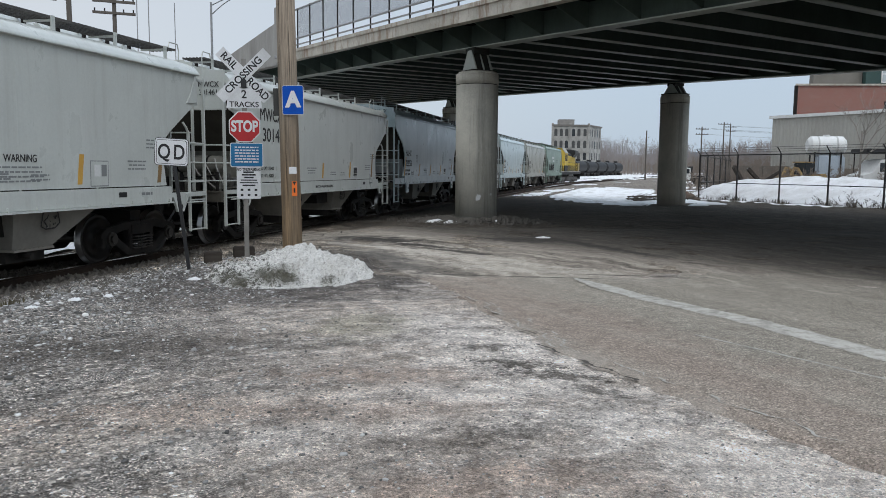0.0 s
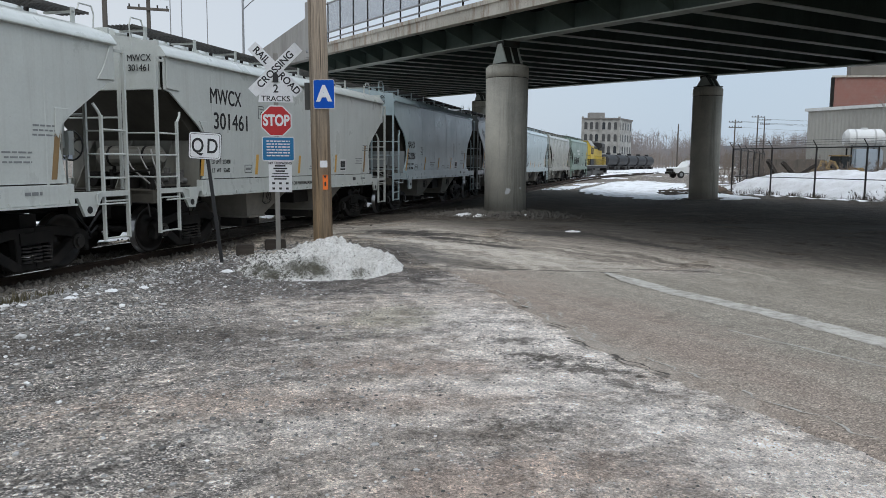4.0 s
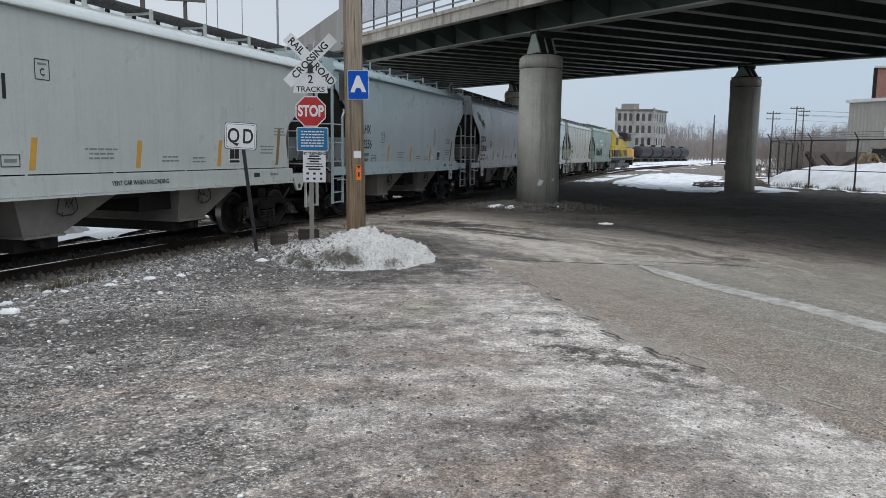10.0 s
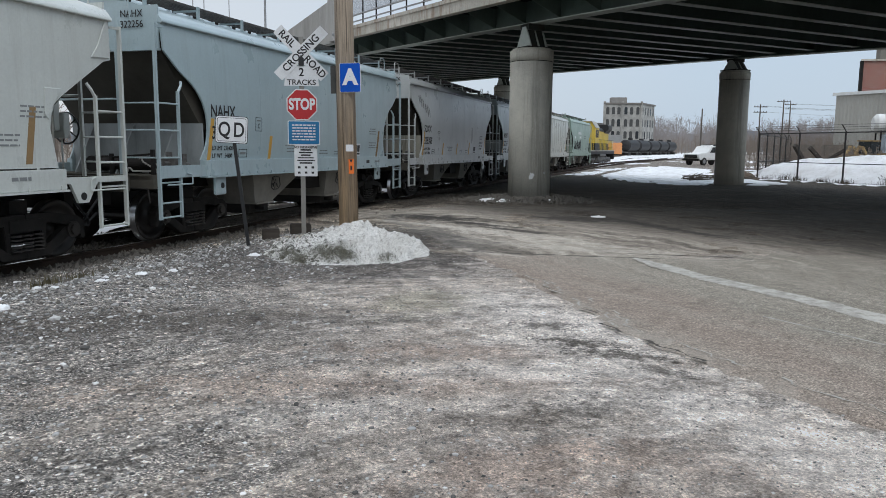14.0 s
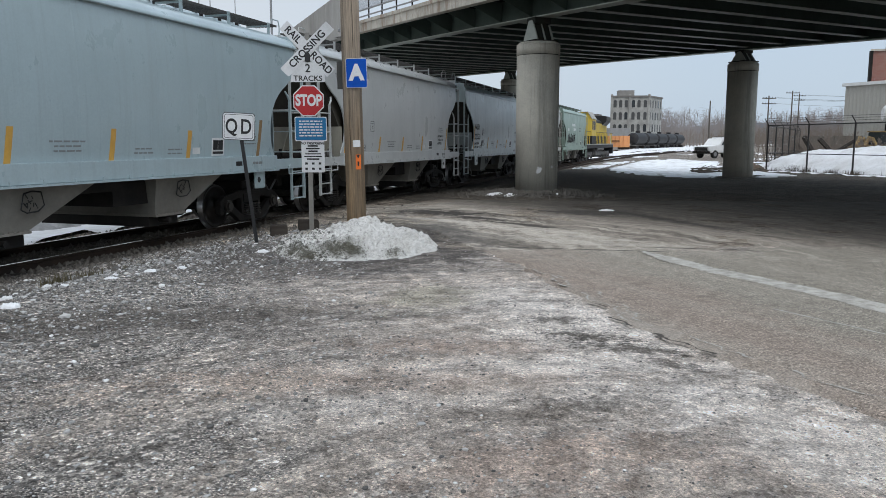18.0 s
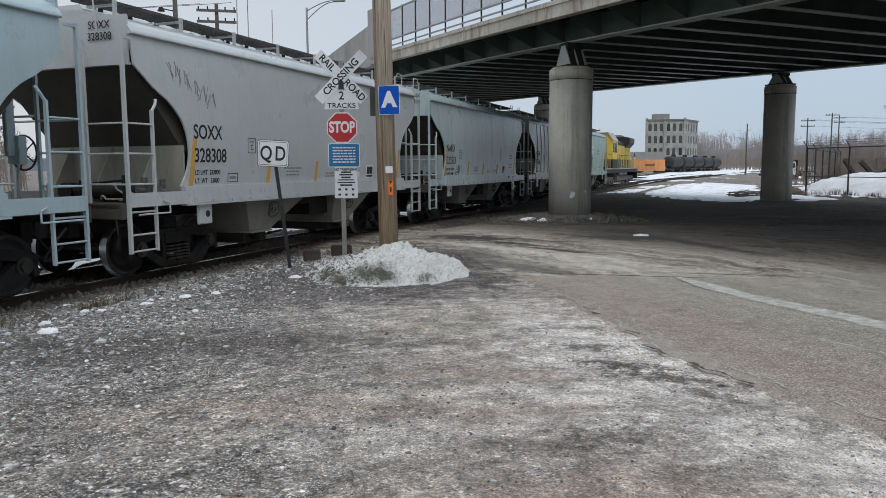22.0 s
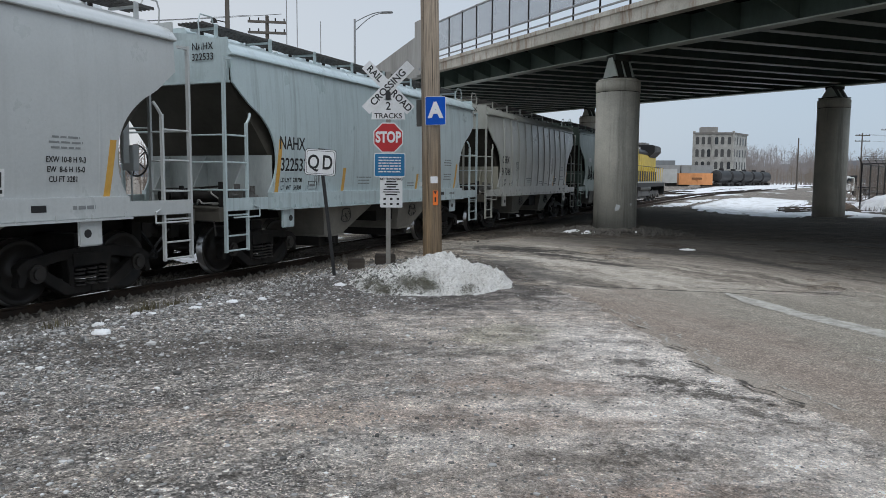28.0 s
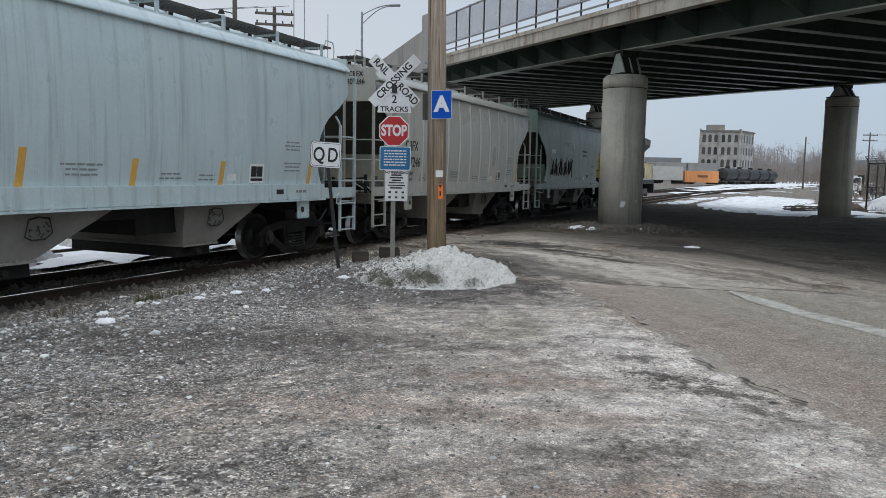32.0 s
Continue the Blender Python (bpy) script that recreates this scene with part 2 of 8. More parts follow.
N_X, N_Y = N.x, N.y


def blot(m, v, cx, cy, rx, ry, deg, ragged, amount=1.0, edge=0.7):
    """A stain with a ragged edge: 1 inside the ellipse, 0 outside."""
    mv = m.node_tree.nodes.new("ShaderNodeVectorMath")
    mv.operation = "SUBTRACT"
    mv.inputs[1].default_value = (cx, cy, 0)
    m.node_tree.links.new(v, mv.inputs[0])
    flat = m.node_tree.nodes.new("ShaderNodeVectorMath")
    flat.operation = "MULTIPLY"
    flat.inputs[1].default_value = (1, 1, 0)
    m.node_tree.links.new(turned(m, mv.outputs[0], -deg, 1 / rx, 1 / ry), flat.inputs[0])
    ln = m.node_tree.nodes.new("ShaderNodeVectorMath")
    ln.operation = "LENGTH"
    m.node_tree.links.new(flat.outputs[0], ln.inputs[0])
    d = arith(m, "ADD", ln.outputs["Value"], ragged)
    return arith(m, "MULTIPLY", band(m, d, 1.0 + edge, 1.0 - edge), amount)


def warped(m, v, scale, amount):
    """Coordinates pushed about by a broad noise, so that streaks wander."""
    n = node(m, "ShaderNodeTexNoise", Scale=scale, Detail=3.0)
    m.node_tree.links.new(v, n.inputs["Vector"])
    a = m.node_tree.nodes.new("ShaderNodeVectorMath")
    a.operation = "MULTIPLY_ADD"
    m.node_tree.links.new(n.outputs["Color"], a.inputs[0])
    a.inputs[1].default_value = (amount, amount, 0)
    m.node_tree.links.new(v, a.inputs[2])
    return a.outputs[0]


def swung(m, X, Y, cx, cy, across, along):
    """Coordinates round a turning centre, so that streaks follow the swing of the wheels."""
    dx, dy = arith(m, "SUBTRACT", X, cx), arith(m, "SUBTRACT", Y, cy)
    r = arith(m, "SQRT", arith(m, "ADD", arith(m, "MULTIPLY", dx, dx), arith(m, "MULTIPLY", dy, dy)), 0)
    a = arith(m, "ARCTAN2", dx, dy)
    put = m.node_tree.nodes.new("ShaderNodeCombineXYZ")
    m.node_tree.links.new(arith(m, "MULTIPLY", r, across), put.inputs[0])
    m.node_tree.links.new(arith(m, "MULTIPLY", a, along), put.inputs[1])
    return put.outputs[0]


def crossing_layer(m, v, X, Y, c, grit):
    """Mud, wheel streaks, damp soil and painted bridge shade over the crossing and under the bridge, the same on gravel
    and paving.
    """
    fray = noise_tex(m, v, 1.1, 9.0, 0.7)
    arc = arith(m, "ADD", Y, arith(m, "MULTIPLY", X, 0.33))
    seam = arith(m, "ADD", Y, arith(m, "ADD", arith(m, "MULTIPLY", arith(m, "MAXIMUM", X, 0.0), -0.17), arith(m, "MULTIPLY", arith(m, "MINIMUM", X, 0.0), 0.33)))
    edge = arith(m, "ADD", arc, arith(m, "MULTIPLY", arith(m, "SUBTRACT", fray, 0.5), 5.5))
    zone = band(m, arith(m, "ADD", seam, arith(m, "MULTIPLY", arith(m, "SUBTRACT", fray, 0.5), 1.1)), 11.5, 11.9)
    # the streaks follow the wheels that swing off the road and over the track
    wob = arith(m, "MULTIPLY", noise_tex(m, v, 0.5, 4.0, 0.6), 1.6)
    wx, wy = arith(m, "ADD", X, wob), arith(m, "ADD", Y, wob)
    s_long = noise_tex(m, swung(m, wx, wy, -6.0, 9.0, 1.9, 2.6), 1.0, 10.0, 0.74)
    s_fine = noise_tex(m, swung(m, wx, wy, -6.0, 9.0, 6.5, 9.0), 1.2, 9.0, 0.8)
    mud = ramp(m, s_long, [(0.32, (0.07, 0.064, 0.056)), (0.42, (0.19, 0.173, 0.15)), (0.51, (0.3, 0.275, 0.24)), (0.64, (0.54, 0.51, 0.45))])
    mud = mixc(m, 0.75, mud, ramp(m, s_fine, [(0.36, (0.4, 0.4, 0.4)), (0.64, (1.5, 1.5, 1.5))]), "MULTIPLY")
    c = mixc(m, zone, c, mixc(m, 0.8, mud, grit, "MULTIPLY"))
    # pale dried arcs where the wheels swing round
    swing = arith(m, "MULTIPLY", band(m, edge, 11.5, 13.0), band(m, edge, 19.0, 16.0))
    swing = arith(m, "MULTIPLY", swing, ramp(m, s_long, [(0.5, (0, 0, 0)), (0.6, (0.8, 0.8, 0.8))]))
    c = mixc(m, swing, c, mixc(m, 0.8, (0.45, 0.425, 0.375), grit, "MULTIPLY"))
    # dark damp soil farther in, with the bridge's shade put into its colour
    soil_shade = arith(m, "MULTIPLY", band(m, arith(m, "ADD", arith(m, "ADD", Y, arith(m, "MULTIPLY", X, 1.2)), arith(m, "MULTIPLY", arith(m, "SUBTRACT", s_long, 0.5), 12.0)), 17.6, 22.0), band(m, Y, 66.0, 44.0))
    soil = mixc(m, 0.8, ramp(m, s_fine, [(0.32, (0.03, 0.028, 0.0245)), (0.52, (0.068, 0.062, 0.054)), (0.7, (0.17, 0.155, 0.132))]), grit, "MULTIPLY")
    c = mixc(m, arith(m, "MULTIPLY", soil_shade, 0.94), c, soil)
    apron = blot(m, v, -1.75, 13.6, 1.25, 2.7, 14, arith(m, "MULTIPLY", arith(m, "SUBTRACT", fray, 0.5), 4.5), 0.88, 0.5)
    c = mixc(m, apron, c, mixc(m, 0.9, ramp(m, s_fine, [(0.35, (0.07, 0.067, 0.064)), (0.62, (0.13, 0.123, 0.115))]), grit, "MULTIPLY"))
    rag = arith(m, "MULTIPLY", arith(m, "SUBTRACT", noise_tex(m, v, 3.0, 9.0, 0.78), 0.5), 5.0)
    pale = mixc(m, 0.7, (0.5, 0.475, 0.425), grit, "MULTIPLY")
    for cx, cy, rx, ry, deg, amt in ((-1.45, 16.3, 0.2, 1.3, 53, 0.8), (-0.4, 15.3, 0.24, 1.7, 40, 0.85), (0.9, 14.2, 0.3, 1.4, 44, 0.65), (1.5, 12.8, 0.5, 1.5, 62, 0.6)):
        c = mixc(m, blot(m, v, cx, cy, rx, ry, deg, rag, amt), c, pale)
    wet = mixc(m, 0.7, (0.04, 0.037, 0.034), grit, "MULTIPLY")
    for cx, cy, rx, ry, deg, amt in ((-1.6, 18.0, 0.6, 1.2, 62, 0.95), (-0.5, 16.7, 0.2, 1.2, 50, 0.9), (0.3, 15.5, 0.15, 1.2, 46, 0.85), (3.35, 17.0, 0.2, 2.7, 23, 0.95), (1.9, 18.2, 0.6, 1.1, 60, 0.85), (1.3, 11.85, 0.05, 1.3, 82, 0.8), (2.9, 12.1, 0.05, 1.0, 80, 0.7)):
        c = mixc(m, blot(m, v, cx, cy, rx, ry, deg, rag, amt, 0.5), c, wet)
    return c


def ground_material():
    m = mat("gravel_ground", (0.2, 0.2, 0.2), 0.92, 0, 0.2)
    v = coords(m, "Object")
    sx = m.node_tree.nodes.new("ShaderNodeSeparateXYZ")
    m.node_tree.links.new(v, sx.inputs[0])
    X, Y = sx.outputs[0], sx.outputs[1]
    big, bigd = cells(m, v, 30.0, grey((0.0, 0.08), (0.35, 0.16), (0.7, 0.31), (0.9, 0.55), (1.0, 0.85)))
    fine, fined = cells(m, v, 95.0, grey((0.0, 0.08), (0.4, 0.19), (0.75, 0.38), (1.0, 0.85)))
    pick = ramp(m, noise_tex(m, v, 2.6, 6.0, 0.75), [(0.47, (0, 0, 0)), (0.55, (1, 1, 1))])
    c = mixc(m, pick, fine, big)
    grain = noise_tex(m, v, 70.0, 5.0, 0.85)
    grit = ramp(m, grain, [(0.37, (0.3, 0.3, 0.3)), (0.5, (0.95, 0.95, 0.95)), (0.62, (1.75, 1.75, 1.75))])
    lump = noise_tex(m, v, 9.0, 6.0, 0.8)
    c = mixc(m, 0.7, c, ramp(m, lump, [(0.36, (0.6, 0.6, 0.6)), (0.62, (1.35, 1.35, 1.35))]), "MULTIPLY")
    fray = noise_tex(m, v, 1.3, 9.0, 0.72)
    rag = arith(m, "MULTIPLY", arith(m, "SUBTRACT", fray, 0.5), 3.2)
    rag_soft = arith(m, "MULTIPLY", arith(m, "SUBTRACT", noise_tex(m, v, 3.0, 10.0, 0.8), 0.5), 7.0)
    rag_fine = arith(m, "MULTIPLY", arith(m, "SUBTRACT", noise_tex(m, v, 9.0, 8.0, 0.85), 0.5), 11.0)
    # long wheel arcs that sweep from the near left to the road
    arc1 = noise_tex(m, swung(m, X, Y, 1.0, 2.0, 2.1, 1.3), 1.0, 9.0, 0.68)
    arc2 = noise_tex(m, swung(m, X, Y, 1.3, 1.6, 4.6, 3.0), 1.0, 9.0, 0.74)
    fines = mixc(m, 0.8, (0.51, 0.475, 0.437), grit, "MULTIPLY")
    tan = mixc(m, 0.8, (0.43, 0.37, 0.328), grit, "MULTIPLY")
    white = mixc(m, 0.6, (0.76, 0.745, 0.72), grit, "MULTIPLY")
    dark = mixc(m, 0.85, (0.115, 0.108, 0.1), grit, "MULTIPLY")
    # compacted fines: a fan that widens towards the camera
    fan = arith(m, "MULTIPLY", band(m, arith(m, "ADD", arith(m, "ADD", X, arith(m, "MULTIPLY", Y, 0.32)), rag), -1.3, 1.5), band(m, Y, 16.0, 12.5))
    thin = ramp(m, arc1, [(0.38, (0.2, 0.2, 0.2)), (0.54, (0.95, 0.95, 0.95))])
    c = mixc(m, arith(m, "MULTIPLY", fan, thin), c, fines)
    near = arith(m, "MULTIPLY", band(m, Y, 6.6, 4.8), band(m, X, -5.0, -2.0))
    c = mixc(m, arith(m, "MULTIPLY", near, ramp(m, arc1, [(0.47, (0, 0, 0)), (0.6, (0.6, 0.6, 0.6))])), c, fines)
    c = mixc(m, arith(m, "MULTIPLY", fan, ramp(m, arc2, [(0.53, (0, 0, 0)), (0.62, (0.7, 0.7, 0.7))])), c, white)
    # dark rolled band and gritty ruts on the loose side
    c = mixc(m, blot(m, v, -4.0, 6.75, 2.6, 0.6, 10, rag, 0.75), c, dark)
    c = mixc(m, arith(m, "MULTIPLY", band(m, X, 0.6, -1.2), ramp(m, arc2, [(0.36, (0.75, 0.75, 0.75)), (0.46, (0, 0, 0))])), c, dark)
    # tan soil, rust, salt and scuffs where they lie
    for cx, cy, rx, ry, deg, amt in ((-0.25, 6.15, 0.95, 0.26, 8, 0.85), (0.75, 6.05, 0.5, 0.16, -8, 0.6), (-1.5, 5.15, 1.5, 0.3, 14, 0.6), (-0.2, 5.2, 0.9, 0.22, 8, 0.55), (0.1, 3.85, 0.6, 0.32, 20, 0.9), (0.9, 4.0, 0.45, 0.2, -10, 0.5)):
        c = mixc(m, blot(m, v, cx, cy, rx, ry, deg, rag_soft, amt), c, tan)
    for cx, cy, rx, ry, deg, amt in ((0.3, 7.3, 0.55, 1.75, 24, 0.95), (0.75, 6.9, 0.3, 0.9, 30, 0.9), (0.9, 6.1, 0.35, 0.5, 30, 0.75), (1.75, 4.4, 0.42, 1.0, 40, 0.8), (2.7, 3.4, 0.7, 1.2, 38, 0.75), (0.2, 5.6, 1.1, 0.2, 6, 0.6), (0.9, 4.9, 0.7, 0.3, -12, 0.6), (-0.95, 4.6, 0.8, 0.22, 16, 0.5)):
        c = mixc(m, blot(m, v, cx, cy, rx, ry, deg, rag_soft, amt), c, white)
    c = mixc(m, blot(m, v, -0.85, 8.15, 0.42, 0.6, -20, rag_soft, 0.8), c, mixc(m, 0.7, (0.42, 0.41, 0.345), grit, "MULTIPLY"))
    for cx, cy, rx, ry, deg, amt in ((0.66, 6.5, 0.34, 0.12, -24, 0.9), (0.95, 6.14, 0.42, 0.11, -18, 0.9), (1.2, 5.7, 0.2, 0.08, -30, 0.7), (0.4, 7.1, 0.26, 0.1, -10, 0.8), (0.0, 4.6, 0.5, 0.2, 10, 0.45), (0.55, 4.75, 0.4, 0.16, 30, 0.5), (0.1, 7.9, 0.28, 0.07, 20, 0.6)):
        c = mixc(m, blot(m, v, cx, cy, rx, ry, deg, rag_fine, amt), c, mixc(m, 0.85, (0.1, 0.093, 0.083), grit, "MULTIPLY"))
    # damp gravel round the snow heap
    damp = blot(m, v, -2.9, 11.3, 2.35, 2.3, 0, arith(m, "MULTIPLY", rag_soft, 0.5), 0.85, 0.35)
    c = mixc(m, damp, c, mixc(m, 0.9, (0.098, 0.095, 0.094), mixc(m, 0.45, grit, mixc(m, 1.0, big, (4.5, 4.5, 4.5), "MULTIPLY")), "MULTIPLY"))
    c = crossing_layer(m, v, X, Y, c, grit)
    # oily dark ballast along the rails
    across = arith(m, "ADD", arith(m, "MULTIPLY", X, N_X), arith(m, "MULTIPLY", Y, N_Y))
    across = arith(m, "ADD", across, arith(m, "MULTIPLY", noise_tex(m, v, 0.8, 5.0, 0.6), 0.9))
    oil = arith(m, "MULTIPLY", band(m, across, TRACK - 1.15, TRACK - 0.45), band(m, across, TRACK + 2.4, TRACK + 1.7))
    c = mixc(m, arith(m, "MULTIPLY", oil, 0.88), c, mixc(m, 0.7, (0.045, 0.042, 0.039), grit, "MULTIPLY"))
    far = band(m, Y, 44.0, 66.0)
    c = mixc(m, far, c, ramp(m, arc1, [(0.35, (0.12, 0.112, 0.1)), (0.65, (0.27, 0.26, 0.245))]))
    # ragged hand-sized patches of grit and fines
    rough_patch = noise_tex(m, warped(m, v, 1.4, 0.5), 3.4, 10.0, 0.82)
    c = mixc(m, arith(m, "MULTIPLY", band(m, Y, 40.0, 14.0), 0.85), c, ramp(m, rough_patch, [(0.38, (0.5, 0.48, 0.46)), (0.49, (0.98, 0.98, 0.98)), (0.6, (1.42, 1.42, 1.42))]), "MULTIPLY")
    pit = noise_tex(m, swung(m, X, Y, 1.0, 2.0, 9.0, 9.0), 1.6, 8.0, 0.8)
    c = mixc(m, arith(m, "MULTIPLY", band(m, Y, 16.0, 10.0), ramp(m, pit, [(0.6, (0, 0, 0)), (0.68, (0.7, 0.7, 0.7))])), c, mixc(m, 0.8, (0.1, 0.093, 0.085), grit, "MULTIPLY"))
    # broad tone, single pale and dark stones
    tone = noise_tex(m, v, 0.7, 7.0, 0.7)
    c = mixc(m, 0.6, c, ramp(m, tone, [(0.36, (0.72, 0.72, 0.72)), (0.62, (1.25, 1.24, 1.22))]), "MULTIPLY")
    speck, _ = cells(m, v, 26.0, grey((0.0, 0.3), (0.1, 0.45), (0.15, 1.0), (0.88, 1.0), (0.92, 1.9), (1.0, 2.4)))
    loose = arith(m, "SUBTRACT", 1.0, arith(m, "MULTIPLY", fan, 0.55))
    c = mixc(m, arith(m, "MULTIPLY", loose, 0.45), c, speck, "MULTIPLY")
    speck2, _ = cells(m, v, 62.0, grey((0.0, 0.25), (0.15, 0.4), (0.2, 1.0), (0.82, 1.0), (0.87, 1.8), (1.0, 2.4)))
    c = mixc(m, arith(m, "MULTIPLY", loose, 0.7), c, speck2, "MULTIPLY")
    set_color(m, mixc(m, 1.0, c, (1.02, 0.955, 0.915), "MULTIPLY"))
    h = arith(m, "ADD", arith(m, "SUBTRACT", 1.0, mixc(m, pick, fined, bigd)), arith(m, "ADD", arith(m, "MULTIPLY", grain, 0.9), arith(m, "MULTIPLY", lump, 1.6)))
    bump(m, h, 1.0, 0.022)
    return m


def spread(*bands):
    out = []
    for a, b, step in bands:
        k = max(1, round((b - a) / step))
        out += [a + (b - a) * i / k for i in range(k)]
    return out + [bands[-1][1]]


def ground_relief(x, y):
    s, d = U.x * x + U.y * y, N.x * x + N.y * y
    rough = 0.02 * noise.fractal((x * 0.7, y * 0.7, 0), 1.0, 2.0, 3) + 0.008 * noise.noise((x * 3.1, y * 3.1, 2))
    fade = 1 - 0.7 * smoothstep(25, 60, y)
    if TRACK - 1.4 < d < TRACK + 1.4 or TRACK + 3.0 < d < TRACK + 5.8:
        fade *= 0.4
    return ground_z(x, y) + rough * fade


def build_ground():
    xs = spread((-1800, -300, 150), (-300, -60, 24), (-60, -14, 2.0), (-14, 8, 0.22), (8, 24, 0.8), (24, 90, 6), (90, 400, 31), (400, 1800, 175))
    ys = spread((-900, -100, 100), (-100, -10, 10), (-10, 1, 1.0), (1, 24, 0.22), (24, 60, 1.0), (60, 160, 5), (160, 500, 34), (500, 2400, 190))
    w = len(xs)
    vs = [(x, y, ground_relief(x, y)) for y in ys for x in xs]
    fs = [(j * w + i, j * w + i + 1, j * w + w + i + 1, j * w + w + i) for j in range(len(ys) - 1) for i in range(w - 1)]
    me = bpy.data.meshes.new("ground")
    me.from_pydata(vs, [], fs)
    me.materials.append(M["ground"])
    for p in me.polygons:
        p.use_smooth = True
    return tagged(new("ground", me), "grey gravel yard with dried salt, damp soil and painted bridge shade", "ground", kind="structure")


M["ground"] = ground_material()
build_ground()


def asphalt_material():
    m = mat("worn_asphalt", (0.2, 0.2, 0.2), 0.88, 0, 0.25)
    v = coords(m, "Object")
    sx = m.node_tree.nodes.new("ShaderNodeSeparateXYZ")
    m.node_tree.links.new(v, sx.inputs[0])
    X, Y = sx.outputs[0], sx.outputs[1]
    chips, dist = cells(m, v, 90.0, grey((0.0, 0.35), (0.45, 0.85), (0.85, 1.2), (1.0, 2.0)))
    grain = noise_tex(m, v, 70.0, 5.0, 0.85)
    grit = ramp(m, grain, [(0.37, (0.4, 0.4, 0.4)), (0.5, (0.98, 0.98, 0.98)), (0.62, (1.6, 1.6, 1.6))])
    fray = noise_tex(m, v, 0.9, 9.0, 0.72)
    # reddish wearing course on the outer strip, greyer where the wheels run
    out = arith(m, "ADD", arith(m, "ADD", X, arith(m, "MULTIPLY", Y, 0.37)), arith(m, "MULTIPLY", arith(m, "SUBTRACT", fray, 0.5), 3.2))
    c = mixc(m, band(m, out, 4.6, 5.9), (0.288, 0.25, 0.22), (0.275, 0.262, 0.232))
    streak = noise_tex(m, turned(m, v, -27, 2.0, 0.18), 0.8, 8.0, 0.62)
    c = mixc(m, ramp(m, streak, [(0.46, (0, 0, 0)), (0.68, (0.6, 0.6, 0.6))]), c, (0.37, 0.348, 0.31))
    stain = noise_tex(m, v, 1.6, 9.0, 0.75)
    c = mixc(m, ramp(m, stain, [(0.55, (0, 0, 0)), (0.7, (0.45, 0.45, 0.45))]), c, (0.12, 0.108, 0.096))
    c = mixc(m, 0.75, c, chips, "MULTIPLY")
    c = mixc(m, 0.5, c, grit, "MULTIPLY")
    # dried salt blown over the outer edge
    rim = arith(m, "ADD", arith(m, "ADD", X, arith(m, "MULTIPLY", Y, 0.385)), arith(m, "MULTIPLY", arith(m, "SUBTRACT", stain, 0.5), 1.6))
    c = mixc(m, arith(m, "MULTIPLY", band(m, rim, 4.15, 3.75), arith(m, "MULTIPLY", band(m, Y, 12.5, 9.0), 0.6)), c, mixc(m, 0.7, (0.33, 0.31, 0.28), grit, "MULTIPLY"))
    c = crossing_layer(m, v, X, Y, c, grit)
    mottle = noise_tex(m, v, 7.0, 8.0, 0.8)
    c = mixc(m, 0.5, c, ramp(m, mottle, [(0.36, (0.65, 0.65, 0.65)), (0.64, (1.35, 1.35, 1.35))]), "MULTIPLY")
    set_color(m, mixc(m, 1.0, c, (1.0, 0.955, 0.915), "MULTIPLY"))
    bump(m, arith(m, "ADD", arith(m, "SUBTRACT", 1.0, dist), arith(m, "ADD", grain, mottle)), 0.7, 0.01)
    return m


M["asphalt"] = asphalt_material()


def road_left(y):
    """The broken left edge of the paved road."""
    pts = [(-8, 8.2), (-2, 5.6), (2.0, 3.75), (4.3, 2.4), (4.8, 2.06), (5.3, 1.75), (6.0, 1.48), (7.2, 0.92), (8.75, 0.5), (9.9, 0.15), (11.7, -0.5), (14, -1.3), (17, -2.6), (20, -4.0), (22, -5.2)]
    for (a, xa), (b, xb) in zip(pts, pts[1:]):
        if y <= b:
            k = max(0.0, (y - a) / (b - a))
            return xa + (xb - xa) * k
    return pts[-1][1]


def road_edge(y):
    return road_left(y) + 0.2 * noise.noise((y * 1.3, 0.3, 5)) + 0.1 * noise.noise((y * 4.1, 2, 5)) + 0.05 * noise.noise((y * 11.0, 1, 5))


def build_road():
    bm = bmesh.new()
    rows = []
    y = -8.0
    while y < 22:
        xl = road_edge(y)
        xr = 26.0
        row = []
        for k in range(0, 21):
            q = (k / 20) ** 1.8
            x = xl + (xr - xl) * q
            lip = 0.028 - 0.02 * smoothstep(9.5, 12.5, y)
            row.append(bm.verts.new((x, y, ground_z(x, y) + (lip if k > 0 else -0.03))))
        rows.append(row)
        y += 0.06 if y > 2 else 0.6
    for a, b in zip(rows, rows[1:]):
        for k in range(20):
            bm.faces.new((a[k], a[k + 1], b[k + 1], b[k]))
    ob = part("road", bm, M["asphalt"])
    for p in ob.data.polygons:
        p.use_smooth = True
    return tagged(ob, "worn brownish asphalt road with broken edge", "road", kind="structure")


ROAD = build_road()


